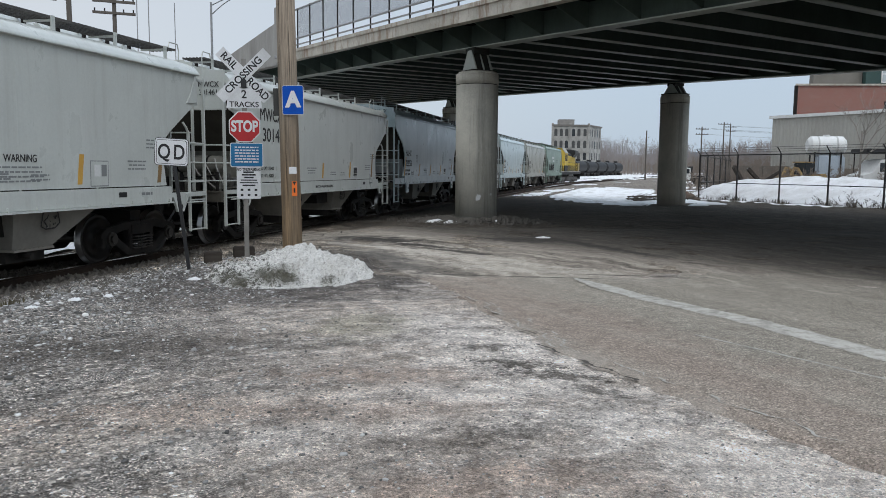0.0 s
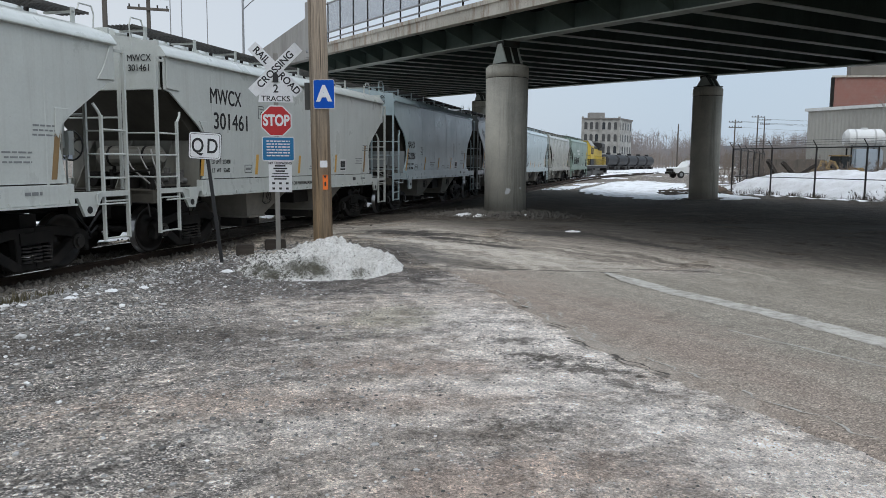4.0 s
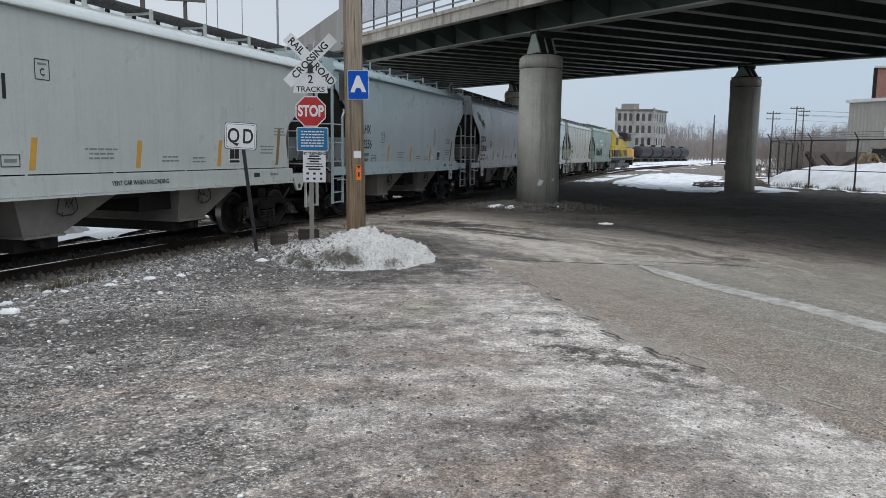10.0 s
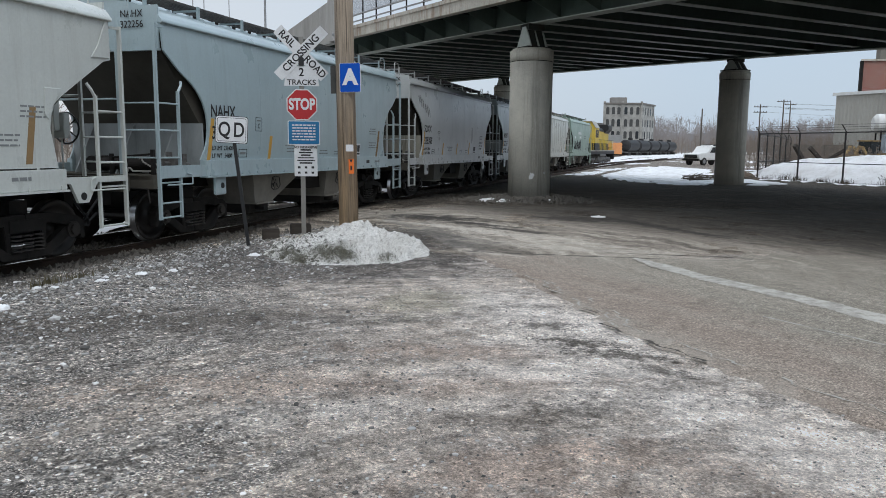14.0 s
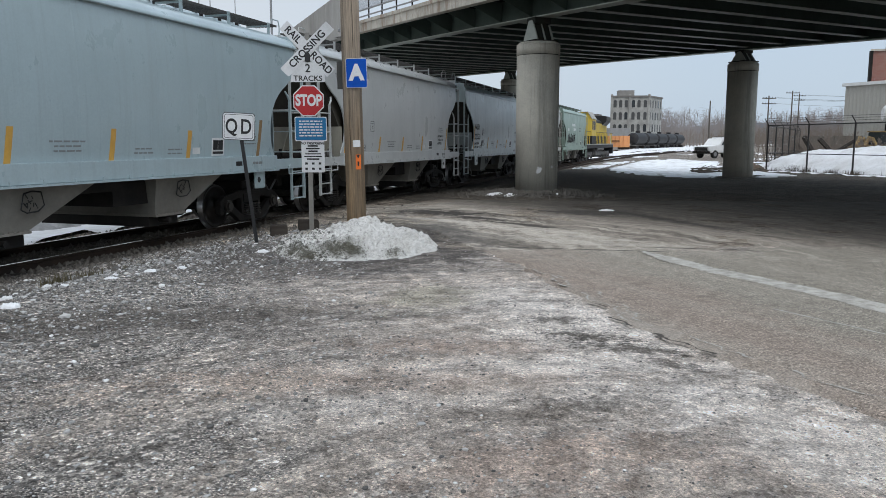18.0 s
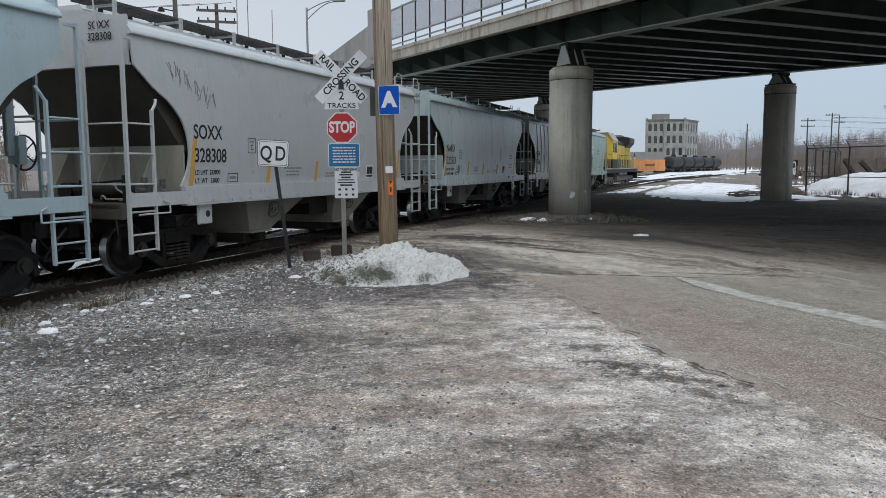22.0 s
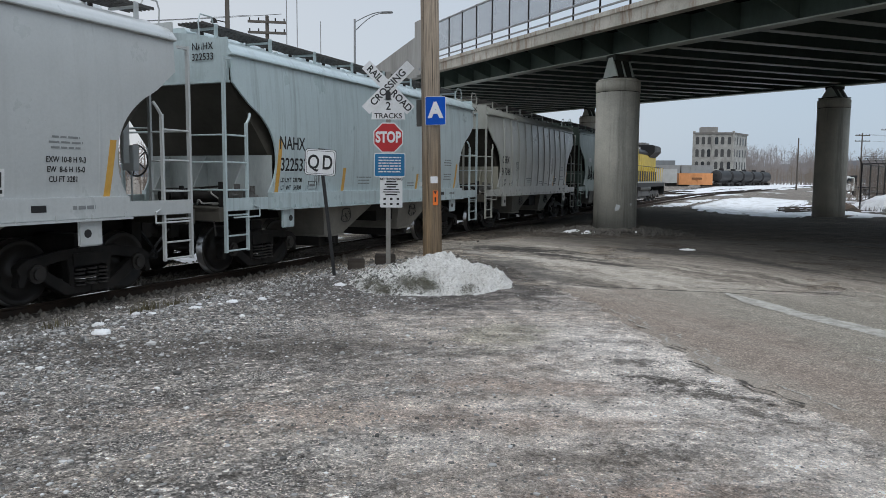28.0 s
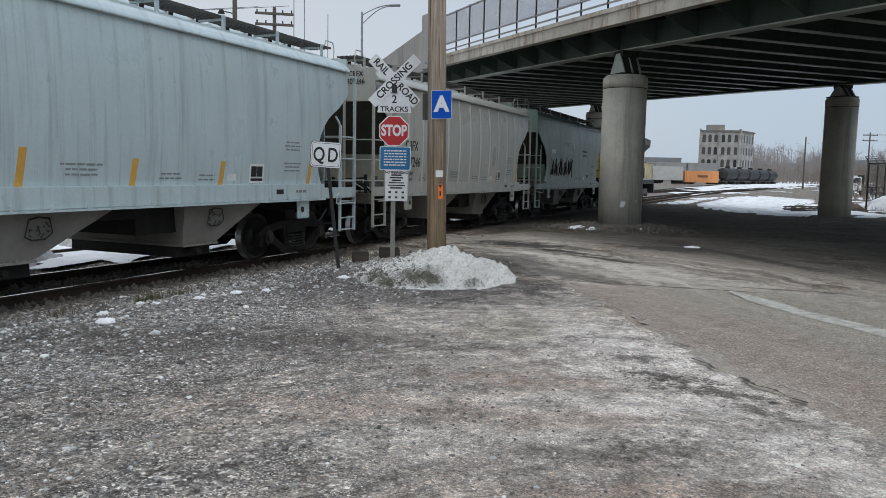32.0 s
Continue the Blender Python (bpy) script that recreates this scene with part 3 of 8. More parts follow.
def road_crack(y0, y1, inset, w, material, label, seed, wander=1.0):
    """A thin broken line along the road's edge."""
    bm = bmesh.new()
    prev, y = None, y0
    while y < y1:
        x = road_edge(y) + inset + wander * (0.05 * noise.noise((y * 2.1, 3, seed)) + 0.035 * noise.noise((y * 7.0, 1, seed))) + 0.015 * noise.noise((y * 23.0, 1, seed))
        k = w * min(1.1, max(0.12, 0.5 + 0.9 * noise.noise((y * 5.0, 2, seed)) + 0.4 * noise.noise((y * 19.0, 2, seed))))
        z = ground_z(x, y) + 0.033
        cur = (bm.verts.new((x - k, y, z)), bm.verts.new((x + k, y, z)))
        if prev and noise.noise((y * 1.7, 8, seed)) > -0.12:
            bm.faces.new((prev[0], prev[1], cur[1], cur[0]))
        prev = cur
        y += 0.04
    loose = [v for v in bm.verts if not v.link_faces]
    bmesh.ops.delete(bm, geom=loose, context="VERTS")
    c = part("edge_crack", bm, material, ROAD, label)
    c["kind"] = "stuff"
    return c


CRACK_DARK = worn("crack_dark", (0.045, 0.04, 0.034), (0.08, 0.07, 0.06), 0.95, 0, 4, 30, bumps=0)
CRACK_SALT = worn("crack_salt", (0.46, 0.44, 0.4), (0.33, 0.31, 0.28), 0.95, 0, 4, 30, bumps=0)
road_crack(5.9, 7.8, 0.03, 0.03, CRACK_DARK, "dark line in the broken road edge", 2)
road_crack(3.4, 9.4, 0.26, 0.016, CRACK_SALT, "pale salt line beside the road edge", 6, 2.2)
road_crack(6.6, 9.9, 0.13, 0.018, CRACK_SALT, "pale salt line in the road edge", 9, 1.6)


RAIL_PROFILE = [(-0.07, -0.17), (0.07, -0.17), (0.065, -0.155), (0.012, -0.135), (0.012, -0.045), (0.035, -0.035), (0.035, -0.004), (-0.035, -0.004), (-0.035, -0.035), (-0.012, -0.045), (-0.012, -0.135), (-0.065, -0.155)]
HEAD_PROFILE = [(-0.033, -0.004), (0.033, -0.004), (0.028, 0.0), (-0.028, 0.0)]


def build_track(d, s0, s1, name, nums):
    base = new(name)
    tagged(base, "railway track with rusty rails and worn ties", "track", kind="structure")
    stations = [s0] + [45 + 5 * i for i in range(int((s1 - 45) / 5) + 1)]

    def sweep(bm, y, prof):
        prev = None
        for s in stations:
            p = on_track(s, d - y - (bend(s) if d == TRACK else 0.0), RAIL_Z)
            ring = [bm.verts.new(p - N * a + Vector((0, 0, z))) for a, z in prof]
            k = len(prof)
            if prev:
                for i in range(k):
                    bm.faces.new((prev[i], prev[(i + 1) % k], ring[(i + 1) % k], ring[i]))
            prev = ring

    for y in (-0.7525, 0.7525):
        bm = bmesh.new()
        sweep(bm, y, RAIL_PROFILE)
        rail = part("rail", bm, M["rail_side"], base)
        bm = bmesh.new()
        sweep(bm, y, HEAD_PROFILE)
        part("rail_head", bm, M["rail_top"], rail, "polished steel rail head")
    bm = bmesh.new()
    box(bm, -0.115, 0.115, -1.3, 1.3, -0.29, -0.155)
    me = mesh_of(bm, "tie", M["tie"])
    s = max(s0, -14.0)
    while s < min(s1, nums):
        t = new("tie", me)
        t.parent = base
        p = on_track(s, d - (bend(s) if d == TRACK else 0.0) + random.uniform(-0.04, 0.04), RAIL_Z + random.uniform(-0.012, 0.004))
        t.matrix_basis = pose(p.x, p.y, p.z, 0, 0, TRACK_TURN + random.uniform(-1.2, 1.2))
        s += 0.54
    return base


build_track(TRACK, -60, 260, "track_1", 70)
build_track(TRACK + 4.4, -60, 200, "track_2", 40)

# ---- highway bridge ----
BA = radians(-31)
AX = Vector((math.sin(BA), math.cos(BA), 0))
LX = Vector((math.cos(BA), -math.sin(BA), 0))
BRIDGE_TURN = 90 + 31
COL1 = Vector((1.08, 25.2, 0))
COL2 = Vector((10.95, 36.1, 0))
Q1, G1 = AX.dot(COL1), LX.dot(COL1)
Q2, G2 = AX.dot(COL2), LX.dot(COL2)


def deck_z(q):
    """Underside of the main girders along the bridge."""
    return 5.62 + 0.042 * (q - Q1) - 0.0002 * max(0, q - Q1) ** 2


def concrete(name, c, dirt, fine=25.0, stretch=(1, 1, 1)):
    return worn(name, c, dirt, 0.88, 0, 0.7, fine, 0.35, 0.75, stretch, 0.35)


def column_material():
    """Cast concrete: form marks, grey runs from the cap, pale pocks and a splashed foot."""
    m = mat("column_concrete", (0.45, 0.43, 0.37), 0.9, 0, 0.2)
    v = coords(m, "Object")
    sx = m.node_tree.nodes.new("ShaderNodeSeparateXYZ")
    m.node_tree.links.new(v, sx.inputs[0])
    run = noise_tex(m, coords(m, "Object", (4, 4, 0.22)), 1.1, 7.0, 0.65)
    cloud = noise_tex(m, v, 1.1, 8.0, 0.7)
    fine = noise_tex(m, v, 26.0, 6.0, 0.8)
    pock = noise_tex(m, v, 9.0, 4.0, 0.6)
    c = mixc(m, ramp(m, cloud, [(0.36, (0, 0, 0)), (0.64, (1, 1, 1))]), (0.54, 0.515, 0.44), (0.42, 0.4, 0.345))
    c = mixc(m, ramp(m, run, [(0.5, (0, 0, 0)), (0.68, (0.75, 0.75, 0.75))]), c, (0.24, 0.232, 0.205))
    c = mixc(m, ramp(m, pock, [(0.68, (0, 0, 0)), (0.73, (0.8, 0.8, 0.8))]), c, (0.58, 0.56, 0.5))
    foot = band(m, arith(m, "ADD", sx.outputs[2], cloud), 1.1, 0.45)
    c = mixc(m, arith(m, "MULTIPLY", foot, 0.6), c, (0.2, 0.185, 0.16))
    c = mixc(m, 0.5, c, ramp(m, fine, [(0.32, (0.6, 0.6, 0.6)), (0.62, (1.15, 1.15, 1.15))]), "MULTIPLY")
    set_color(m, c)
    bump(m, arith(m, "ADD", fine, pock), 0.5, 0.008)
    return m


M["concrete_col"] = column_material()
def fascia_material():
    """Old concrete edge: rust runs, grey weathering and spalled pale spots."""
    m = mat("deck_concrete", (0.5, 0.47, 0.41), 0.9, 0, 0.2)
    v = coords(m, "Object")
    big = noise_tex(m, v, 0.5, 7.0, 0.7)
    run = noise_tex(m, coords(m, "Object", (2.5, 2.5, 0.5)), 1.3, 7.0, 0.75)
    fine = noise_tex(m, v, 14.0, 6.0, 0.8)
    c = mixc(m, ramp(m, big, [(0.38, (0, 0, 0)), (0.62, (1, 1, 1))]), (0.55, 0.52, 0.46), (0.36, 0.34, 0.295))
    c = mixc(m, ramp(m, run, [(0.5, (0, 0, 0)), (0.62, (0.8, 0.8, 0.8))]), c, (0.26, 0.185, 0.135))
    c = mixc(m, ramp(m, fine, [(0.58, (0, 0, 0)), (0.68, (0.7, 0.7, 0.7))]), c, (0.16, 0.145, 0.12))
    c = mixc(m, 0.4, c, ramp(m, fine, [(0.32, (0.6, 0.6, 0.6)), (0.6, (1.15, 1.15, 1.15))]), "MULTIPLY")
    set_color(m, c)
    bump(m, fine, 0.5, 0.012)
    return m


M["concrete_deck"] = fascia_material()
M["wall_grey"] = concrete("wall_concrete", (0.4, 0.395, 0.375), (0.26, 0.255, 0.24), 8.0, (1, 1, 0.25))
M["girder"] = worn("green_girder_paint", (0.085, 0.115, 0.1), (0.045, 0.06, 0.052), 0.55, 0.0, 0.5, 12, stretch=(1, 1, 0.5), spec=0.12)
# paler than the girder webs: the light that flanges catch is in the colour
M["girder_flange"] = worn("lit_flange_paint", (0.46, 0.5, 0.46), (0.24, 0.26, 0.23), 0.6, 0.1, 0.5, 12)
# near black, so the shade under the deck is in the colour
M["soffit"] = worn("shade_dark_soffit", (0.011, 0.012, 0.0115), (0.006, 0.0065, 0.006), 0.85, 0, 0.5, 10, spec=0.0)
M["bearing"] = worn("bearing_steel", (0.035, 0.042, 0.038), (0.05, 0.04, 0.03), 0.7, 0.2, 2, 20, spec=0.12)


def screen_material():
    """Fine wire screen: a third wire, the rest open."""
    m = mat("screen_mesh", (0.34, 0.36, 0.39), 0.6)
    nt = m.node_tree
    t = nt.nodes.new("ShaderNodeBsdfTransparent")
    x = nt.nodes.new("ShaderNodeMixShader")
    x.inputs[0].default_value = 0.42
    nt.links.new(t.outputs[0], x.inputs[1])
    nt.links.new(bsdf(m).outputs[0], x.inputs[2])
    nt.links.new(x.outputs[0], nt.nodes["Material Output"].inputs["Surface"])
    return m


M["fence_panel"] = screen_material()


def bridge_point(q, l, z):
    p = AX * q + LX * (G1 + l)
    return Vector((p.x, p.y, z))


def strip(bm, q0, q1, l0, l1, z0, z1, steps=30):
    """A long bar that follows the bridge's grade: l across, z above the girders' underside."""
    prev = None
    for i in range(steps + 1):
        q = q0 + (q1 - q0) * i / steps
        zz = deck_z(q)
        ring = [bm.verts.new(bridge_point(q, l, zz + z)) for l, z in ((l0, z0), (l1, z0), (l1, z1), (l0, z1))]
        if prev:
            for k in range(4):
                bm.faces.new((prev[k], prev[(k + 1) % 4], ring[(k + 1) % 4], ring[k]))
        else:
            bm.faces.new(ring[::-1])
        prev = ring
    bm.faces.new(prev)


def build_bridge():
    W = G2 - G1
    br = thing("highway_bridge", pose(0, 0, 0), "highway overpass of green steel girders and concrete deck", "bridge", kind="structure")
    QA, QB = -28, 66
    for l in (0.0, W):
        bm = bmesh.new()
        strip(bm, QA, QB, l - 0.02, l + 0.02, 0.03, 0.75)
        g = part("main_girder", bm, M["girder"], br)
        bm = bmesh.new()
        strip(bm, QA, QB, l - 0.22, l + 0.22, 0.0, 0.035)
        part("bottom_flange", bm, M["girder_flange"], g)
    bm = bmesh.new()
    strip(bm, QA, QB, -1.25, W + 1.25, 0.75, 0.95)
    part("deck_slab", bm, M["soffit"], br, "underside of deck coloured near black for shade")
    for l0, l1 in ((-1.55, -1.25), (W + 1.25, W + 1.55)):
        bm = bmesh.new()
        strip(bm, QA, 35.0 if l0 < 0 else QB, l0, l1, 0.5, 0.86, 60)
        strip(bm, QA, 35.0 if l0 < 0 else QB, l0 - 0.05 if l0 < 0 else l0, l1 + 0.05 if l0 > 0 else l1, 0.86, 0.99, 60)
        part("fascia", bm, M["concrete_deck"], br, "weathered concrete fascia with rust stains")
    q = QA
    while q < QB:
        z = deck_z(q)
        a, b = bridge_point(q, 0.05, z + 0.12), bridge_point(q, W - 0.05, z + 0.12)
        beam = br
        for w, h0, h1, name, m in ((0.012, 0.022, 0.62, "floor_beam", "girder"), (0.13, 0.0, 0.022, "beam_flange", "girder_flange")):
            bm = bmesh.new()
            t = AX * w
            vs = [bm.verts.new(p) for p in (a - t + Vector((0, 0, h0)), b - t + Vector((0, 0, h0)), b + t + Vector((0, 0, h0)), a + t + Vector((0, 0, h0)), a - t + Vector((0, 0, h1)), b - t + Vector((0, 0, h1)), b + t + Vector((0, 0, h1)), a + t + Vector((0, 0, h1)))]
            for f in ((0, 1, 2, 3), (4, 5, 6, 7), (0, 1, 5, 4), (1, 2, 6, 5), (2, 3, 7, 6), (3, 0, 4, 7)):
                bm.faces.new([vs[k] for k in f])
            beam = part(name, bm, M[m], beam)
        bm = bmesh.new()
        pts = [(-0.03, 0.06), (-0.03, 0.74), (-1.24, 0.74), (-1.24, 0.55)]
        lo = [bm.verts.new(bridge_point(q - 0.015, l, z + h)) for l, h in pts]
        hi = [bm.verts.new(bridge_point(q + 0.015, l, z + h)) for l, h in pts]
        bm.faces.new(lo)
        bm.faces.new(hi[::-1])
        for k in range(4):
            bm.faces.new((lo[k], lo[(k + 1) % 4], hi[(k + 1) % 4], hi[k]))
        strip(bm, q - 0.1, q + 0.1, -1.22, -1.2, 0.53, 0.56, 1)
        part("bracket", bm, M["girder"], br)
        q += 1.9
    # fence on the near edge
    q = QA
    top, bottom = 2.85, 0.99
    while q < 35:
        bm = bmesh.new()
        p = bridge_point(q, -1.38, deck_z(q))
        rod(bm, p + Vector((0, 0, bottom)), p + Vector((0, 0, top)), 0.035, 6)
        part("fence_post", bm, M["steel_dark"], br)
        if q + 1.5 < 35:
            bm = bmesh.new()
            strip(bm, q + 0.05, q + 1.5, -1.383, -1.377, bottom + 0.5, top - 0.06, 1)
            part("screen_panel", bm, M["fence_panel"], br, "grey wire screen panel")
        q += 1.55
    for h, r in ((bottom + 0.22, 0.025), (bottom + 0.5, 0.03), (top - 0.05, 0.03)):
        bm = bmesh.new()
        strip(bm, QA, 35, -1.38 - r, -1.38 + r, h - r, h + r, 40)
        part("fence_rail", bm, M["galv"], br)
    q = 35.8
    while q < 62:
        bm = bmesh.new()
        rings = []
        for qq in (q + 0.02, q + 1.98):
            top_z = deck_z(qq) + max(0.9, 2.5 - (qq - 36) * 0.1)
            low_z = deck_z(qq) + 0.45
            rings.append([bm.verts.new(bridge_point(qq, l, z)) for l, z in ((-1.6, low_z), (-1.2, low_z), (-1.2, top_z), (-1.6, top_z))])
        for i in range(4):
            bm.faces.new((rings[0][i], rings[0][(i + 1) % 4], rings[1][(i + 1) % 4], rings[1][i]))
        bm.faces.new(rings[0][::-1])
        bm.faces.new(rings[1])
        part("wall_panel", bm, M["wall_grey"], br, "grey weathered parapet panel")
        q += 2.0
    bm = bmesh.new()
    strip(bm, 35.3, 36.2, -1.75, -1.05, 0.5, 3.1, 2)
    part("end_block", bm, M["wall_grey"], br)
    bm = bmesh.new()
    strip(bm, 66, 110, -1.2, W + 1.5, -9, 0.95, 10)
    part("abutment", bm, M["concrete_deck"], br)
    return br


build_bridge()


def build_column(p, top, label, r=0.69):
    col = thing("bridge_column", pose(p.x, p.y, ground_z(p.x, p.y)), label, "column", "columns of the bridge", "structure")
    h = top - ground_z(p.x, p.y)
    bm = bmesh.new()
    rod(bm, (0, 0, -0.4), (0, 0, h - 0.42), r, 40)
    part("shaft", bm, M["concrete_col"], col, smooth=False)
    bm = bmesh.new()
    rod(bm, (0, 0, h - 0.42), (0, 0, h - 0.4), r - 0.012, 40)
    part("cap_joint", bm, M["soffit"], col)
    bm = bmesh.new()
    rod(bm, (0, 0, h - 0.4), (0, 0, h - 0.08), r + 0.012, 40)
    rod(bm, (0, 0, h - 0.08), (0, 0, h), r + 0.012, 40, r - 0.07)
    part("cap", bm, M["concrete_col"], col)
    for c in col.children:
        for f in c.data.polygons:
            f.use_smooth = len(f.vertices) == 4
    return col, h


COL3 = AX * 45.5 + LX * G2
COL4 = AX * 41.3 + LX * G1
for p, q, gap, r in ((COL1, Q1, 0.78, 0.69), (COL2 - Vector((0.08, 0, 0)), Q2, 0.54, 0.66), (COL3, 45.5, 0.6, 0.66), (COL4, 41.3, 1.55, 0.69)):
    under = deck_z(q)
    build_column(p, under - gap, "round weathered concrete bridge column", r)
    e = thing("bridge_bearing", pose(p.x, p.y, under - gap, 0, 0, BRIDGE_TURN), "dark green steel rocker bearing on column", "bearing", "bearings of the bridge")
    k = gap / 1.08
    bm = bmesh.new()
    box(bm, -0.46, 0.46, -0.46, 0.46, 0, 0.05)
    part("base_plate", bm, M["bearing"], e)
    bm = bmesh.new()
    prism(bm, [(-0.36, 0.05), (0.36, 0.05), (0.14, 0.8 * k), (-0.14, 0.8 * k)], "y", -0.26, 0.26)
    part("rocker", bm, M["bearing"], e)
    for y in (-0.3, 0.0, 0.3):
        bm = bmesh.new()
        prism(bm, [(-0.42, 0.05), (0.42, 0.05), (0.1, 0.95 * k), (-0.1, 0.95 * k)], "y", y - 0.02, y + 0.02)
        part("gusset", bm, M["girder_flange"], e)
    bm = bmesh.new()
    box(bm, -0.24, 0.24, -0.3, 0.3, 0.8 * k, gap - 0.005)
    part("pin_housing", bm, M["bearing"], e)
# a pale paint splash on the first column
bm = bmesh.new()
for dx, dz, r in ((0.0, 0.0, 0.075), (0.05, 0.06, 0.05), (-0.04, -0.05, 0.04), (0.47, 0.12, 0.045), (-0.02, 0.1, 0.03)):
    a = math.atan2(-COL1.y, -COL1.x) + 0.1 + dx / 0.69
    c, n = COL1 + Vector((math.cos(a), math.sin(a), 0)) * 0.686, Vector((math.cos(a), math.sin(a), 0))
    rod(bm, c + Vector((0, 0, 0.77 + dz)), c + n * 0.008 + Vector((0, 0, 0.77 + dz)), r, 10)
tagged(part("paint_splash", bm, M["white_paint"]), "pale paint splash on concrete column", "stain", kind="stuff")


# ---- freight train ----
PITCH = 12.9


def train_at(t):
    """How far the train has rolled towards the camera since 3 s."""
    rows = [(0, -2.52), (1, -1.85), (3, 0), (6, 3.25), (9, 6.87), (10, 8.25), (13, 12.88), (14, 14.69), (17, 19.92), (19, 23.62), (21, 27.50), (23, 31.3), (25, 35.25), (28, 41.2), (30, 45.04), (31, 47.06), (32, 49.09)]
    for i in range(len(rows) - 1):
        (a, qa), (b, qb) = rows[i], rows[i + 1]
        if t <= b:
            def slope(j):
                if j <= 0:
                    return (rows[1][1] - rows[0][1]) / (rows[1][0] - rows[0][0])
                if j >= len(rows) - 1:
                    return (rows[-1][1] - rows[-2][1]) / (rows[-1][0] - rows[-2][0])
                return (rows[j + 1][1] - rows[j - 1][1]) / (rows[j + 1][0] - rows[j - 1][0])
            h = b - a
            k = (t - a) / h
            return (2 * k ** 3 - 3 * k ** 2 + 1) * qa + (k ** 3 - 2 * k ** 2 + k) * h * slope(i) + (-2 * k ** 3 + 3 * k ** 2) * qb + (k ** 3 - k ** 2) * h * slope(i + 1)
    return rows[-1][1]


def car_center(k, t):
    return 13.69 + 5.31 + (k - 1) * PITCH - train_at(t)


def car_pose(s):
    p = on_track(s, TRACK - bend(s), RAIL_Z)
    return pose(p.x, p.y, p.z, 0, 0, TRACK_TURN - math.degrees(math.atan(0.00126 * max(0.0, s - 45))))


def wheelset(parent, x, r=0.457):
    bm = bmesh.new()
    rod(bm, (0, -1.0, 0), (0, 1.0, 0), 0.085, 10)
    ob = part("wheelset", bm, M["wheel"], parent)
    ob.location = (x, 0, r)
    for s in (-1, 1):
        if s not in WHEEL_MESH:
            bm = bmesh.new()
            prof = [(0.69, r - 0.1), (0.69, r + 0.018), (0.715, r + 0.014), (0.725, r), (0.81, r - 0.004), (0.82, r - 0.02), (0.815, r - 0.085), (0.775, r - 0.11), (0.765, 0.17), (0.82, 0.15), (0.84, 0.08)]
            rings = []
            for yy, rr in prof:
                rings.append([bm.verts.new((rr * math.cos(q * math.tau / 36), s * yy, rr * math.sin(q * math.tau / 36))) for q in range(36)])
            for i, (u, w) in enumerate(zip(rings, rings[1:])):
                for q in range(36):
                    f = bm.faces.new((u[q], u[(q + 1) % 36], w[(q + 1) % 36], w[q]))
                    f.material_index = 1 if i in (1, 2, 3) else 0
                    f.smooth = True
            bm.faces.new(rings[0])
            bmesh.ops.recalc_face_normals(bm, faces=bm.faces)
            WHEEL_MESH[s] = mesh_of(bm, "wheel", M["wheel"], M["tread"])
        w = new("wheel", WHEEL_MESH[s])
        w.parent = ob
    return ob


WHEEL_MESH = {}


def side_frame(parent, x, side):
    bm = bmesh.new()
    y0, y1 = (side * 0.98, side * 1.12) if side > 0 else (side * 1.12, side * 0.98)
    # top and bottom members, columns and pedestals round two open windows
    half = [
        [(0.0, 0.6), (0.0, 0.76), (0.5, 0.75), (1.02, 0.66), (1.17, 0.56), (1.15, 0.46), (0.98, 0.5), (0.48, 0.6)],
        [(0.0, 0.1), (0.0, 0.21), (0.3, 0.21), (0.75, 0.5), (0.92, 0.55), (0.98, 0.46), (0.82, 0.36), (0.42, 0.1)],
        [(0.27, 0.18), (0.27, 0.66), (0.4, 0.66), (0.37, 0.42), (0.36, 0.22)],
        [(0.98, 0.53), (1.13, 0.53), (1.17, 0.3), (1.07, 0.28)],
    ]
    for ring in half:
        prism(bm, ring, "y", y0, y1)
        prism(bm, [(-a, c) for a, c in reversed(ring)], "y", y0, y1)
    soften(bm, 0.012)
    ob = part("side_frame", bm, M["steel_dark"], parent)
    ob.location = (x, 0, 0)
    for dx in (-0.889, 0.889):
        bm = bmesh.new()
        rod(bm, (dx, y0, 0.457), (dx, side * 1.16, 0.457), 0.13, 14)
        rod(bm, (dx, side * 1.16, 0.457), (dx, side * 1.2, 0.457), 0.085, 12)
        part("bearing_cap", bm, M["wheel"], ob)
    bm = bmesh.new()
    for dx in (-0.2, 0.0, 0.2):
        for k in range(5):
            rod(bm, (dx, side * 1.13, 0.22 + k * 0.055), (dx, side * 1.13, 0.245 + k * 0.055), 0.085, 10)
    part("spring_nest", bm, M["wheel"], ob)
    bm = bmesh.new()
    box(bm, -0.3, 0.3, y0 - 0.02, y1 + 0.02, 0.5, 0.68)
    part("bolster_end", bm, M["steel_dark"], ob)
    return ob


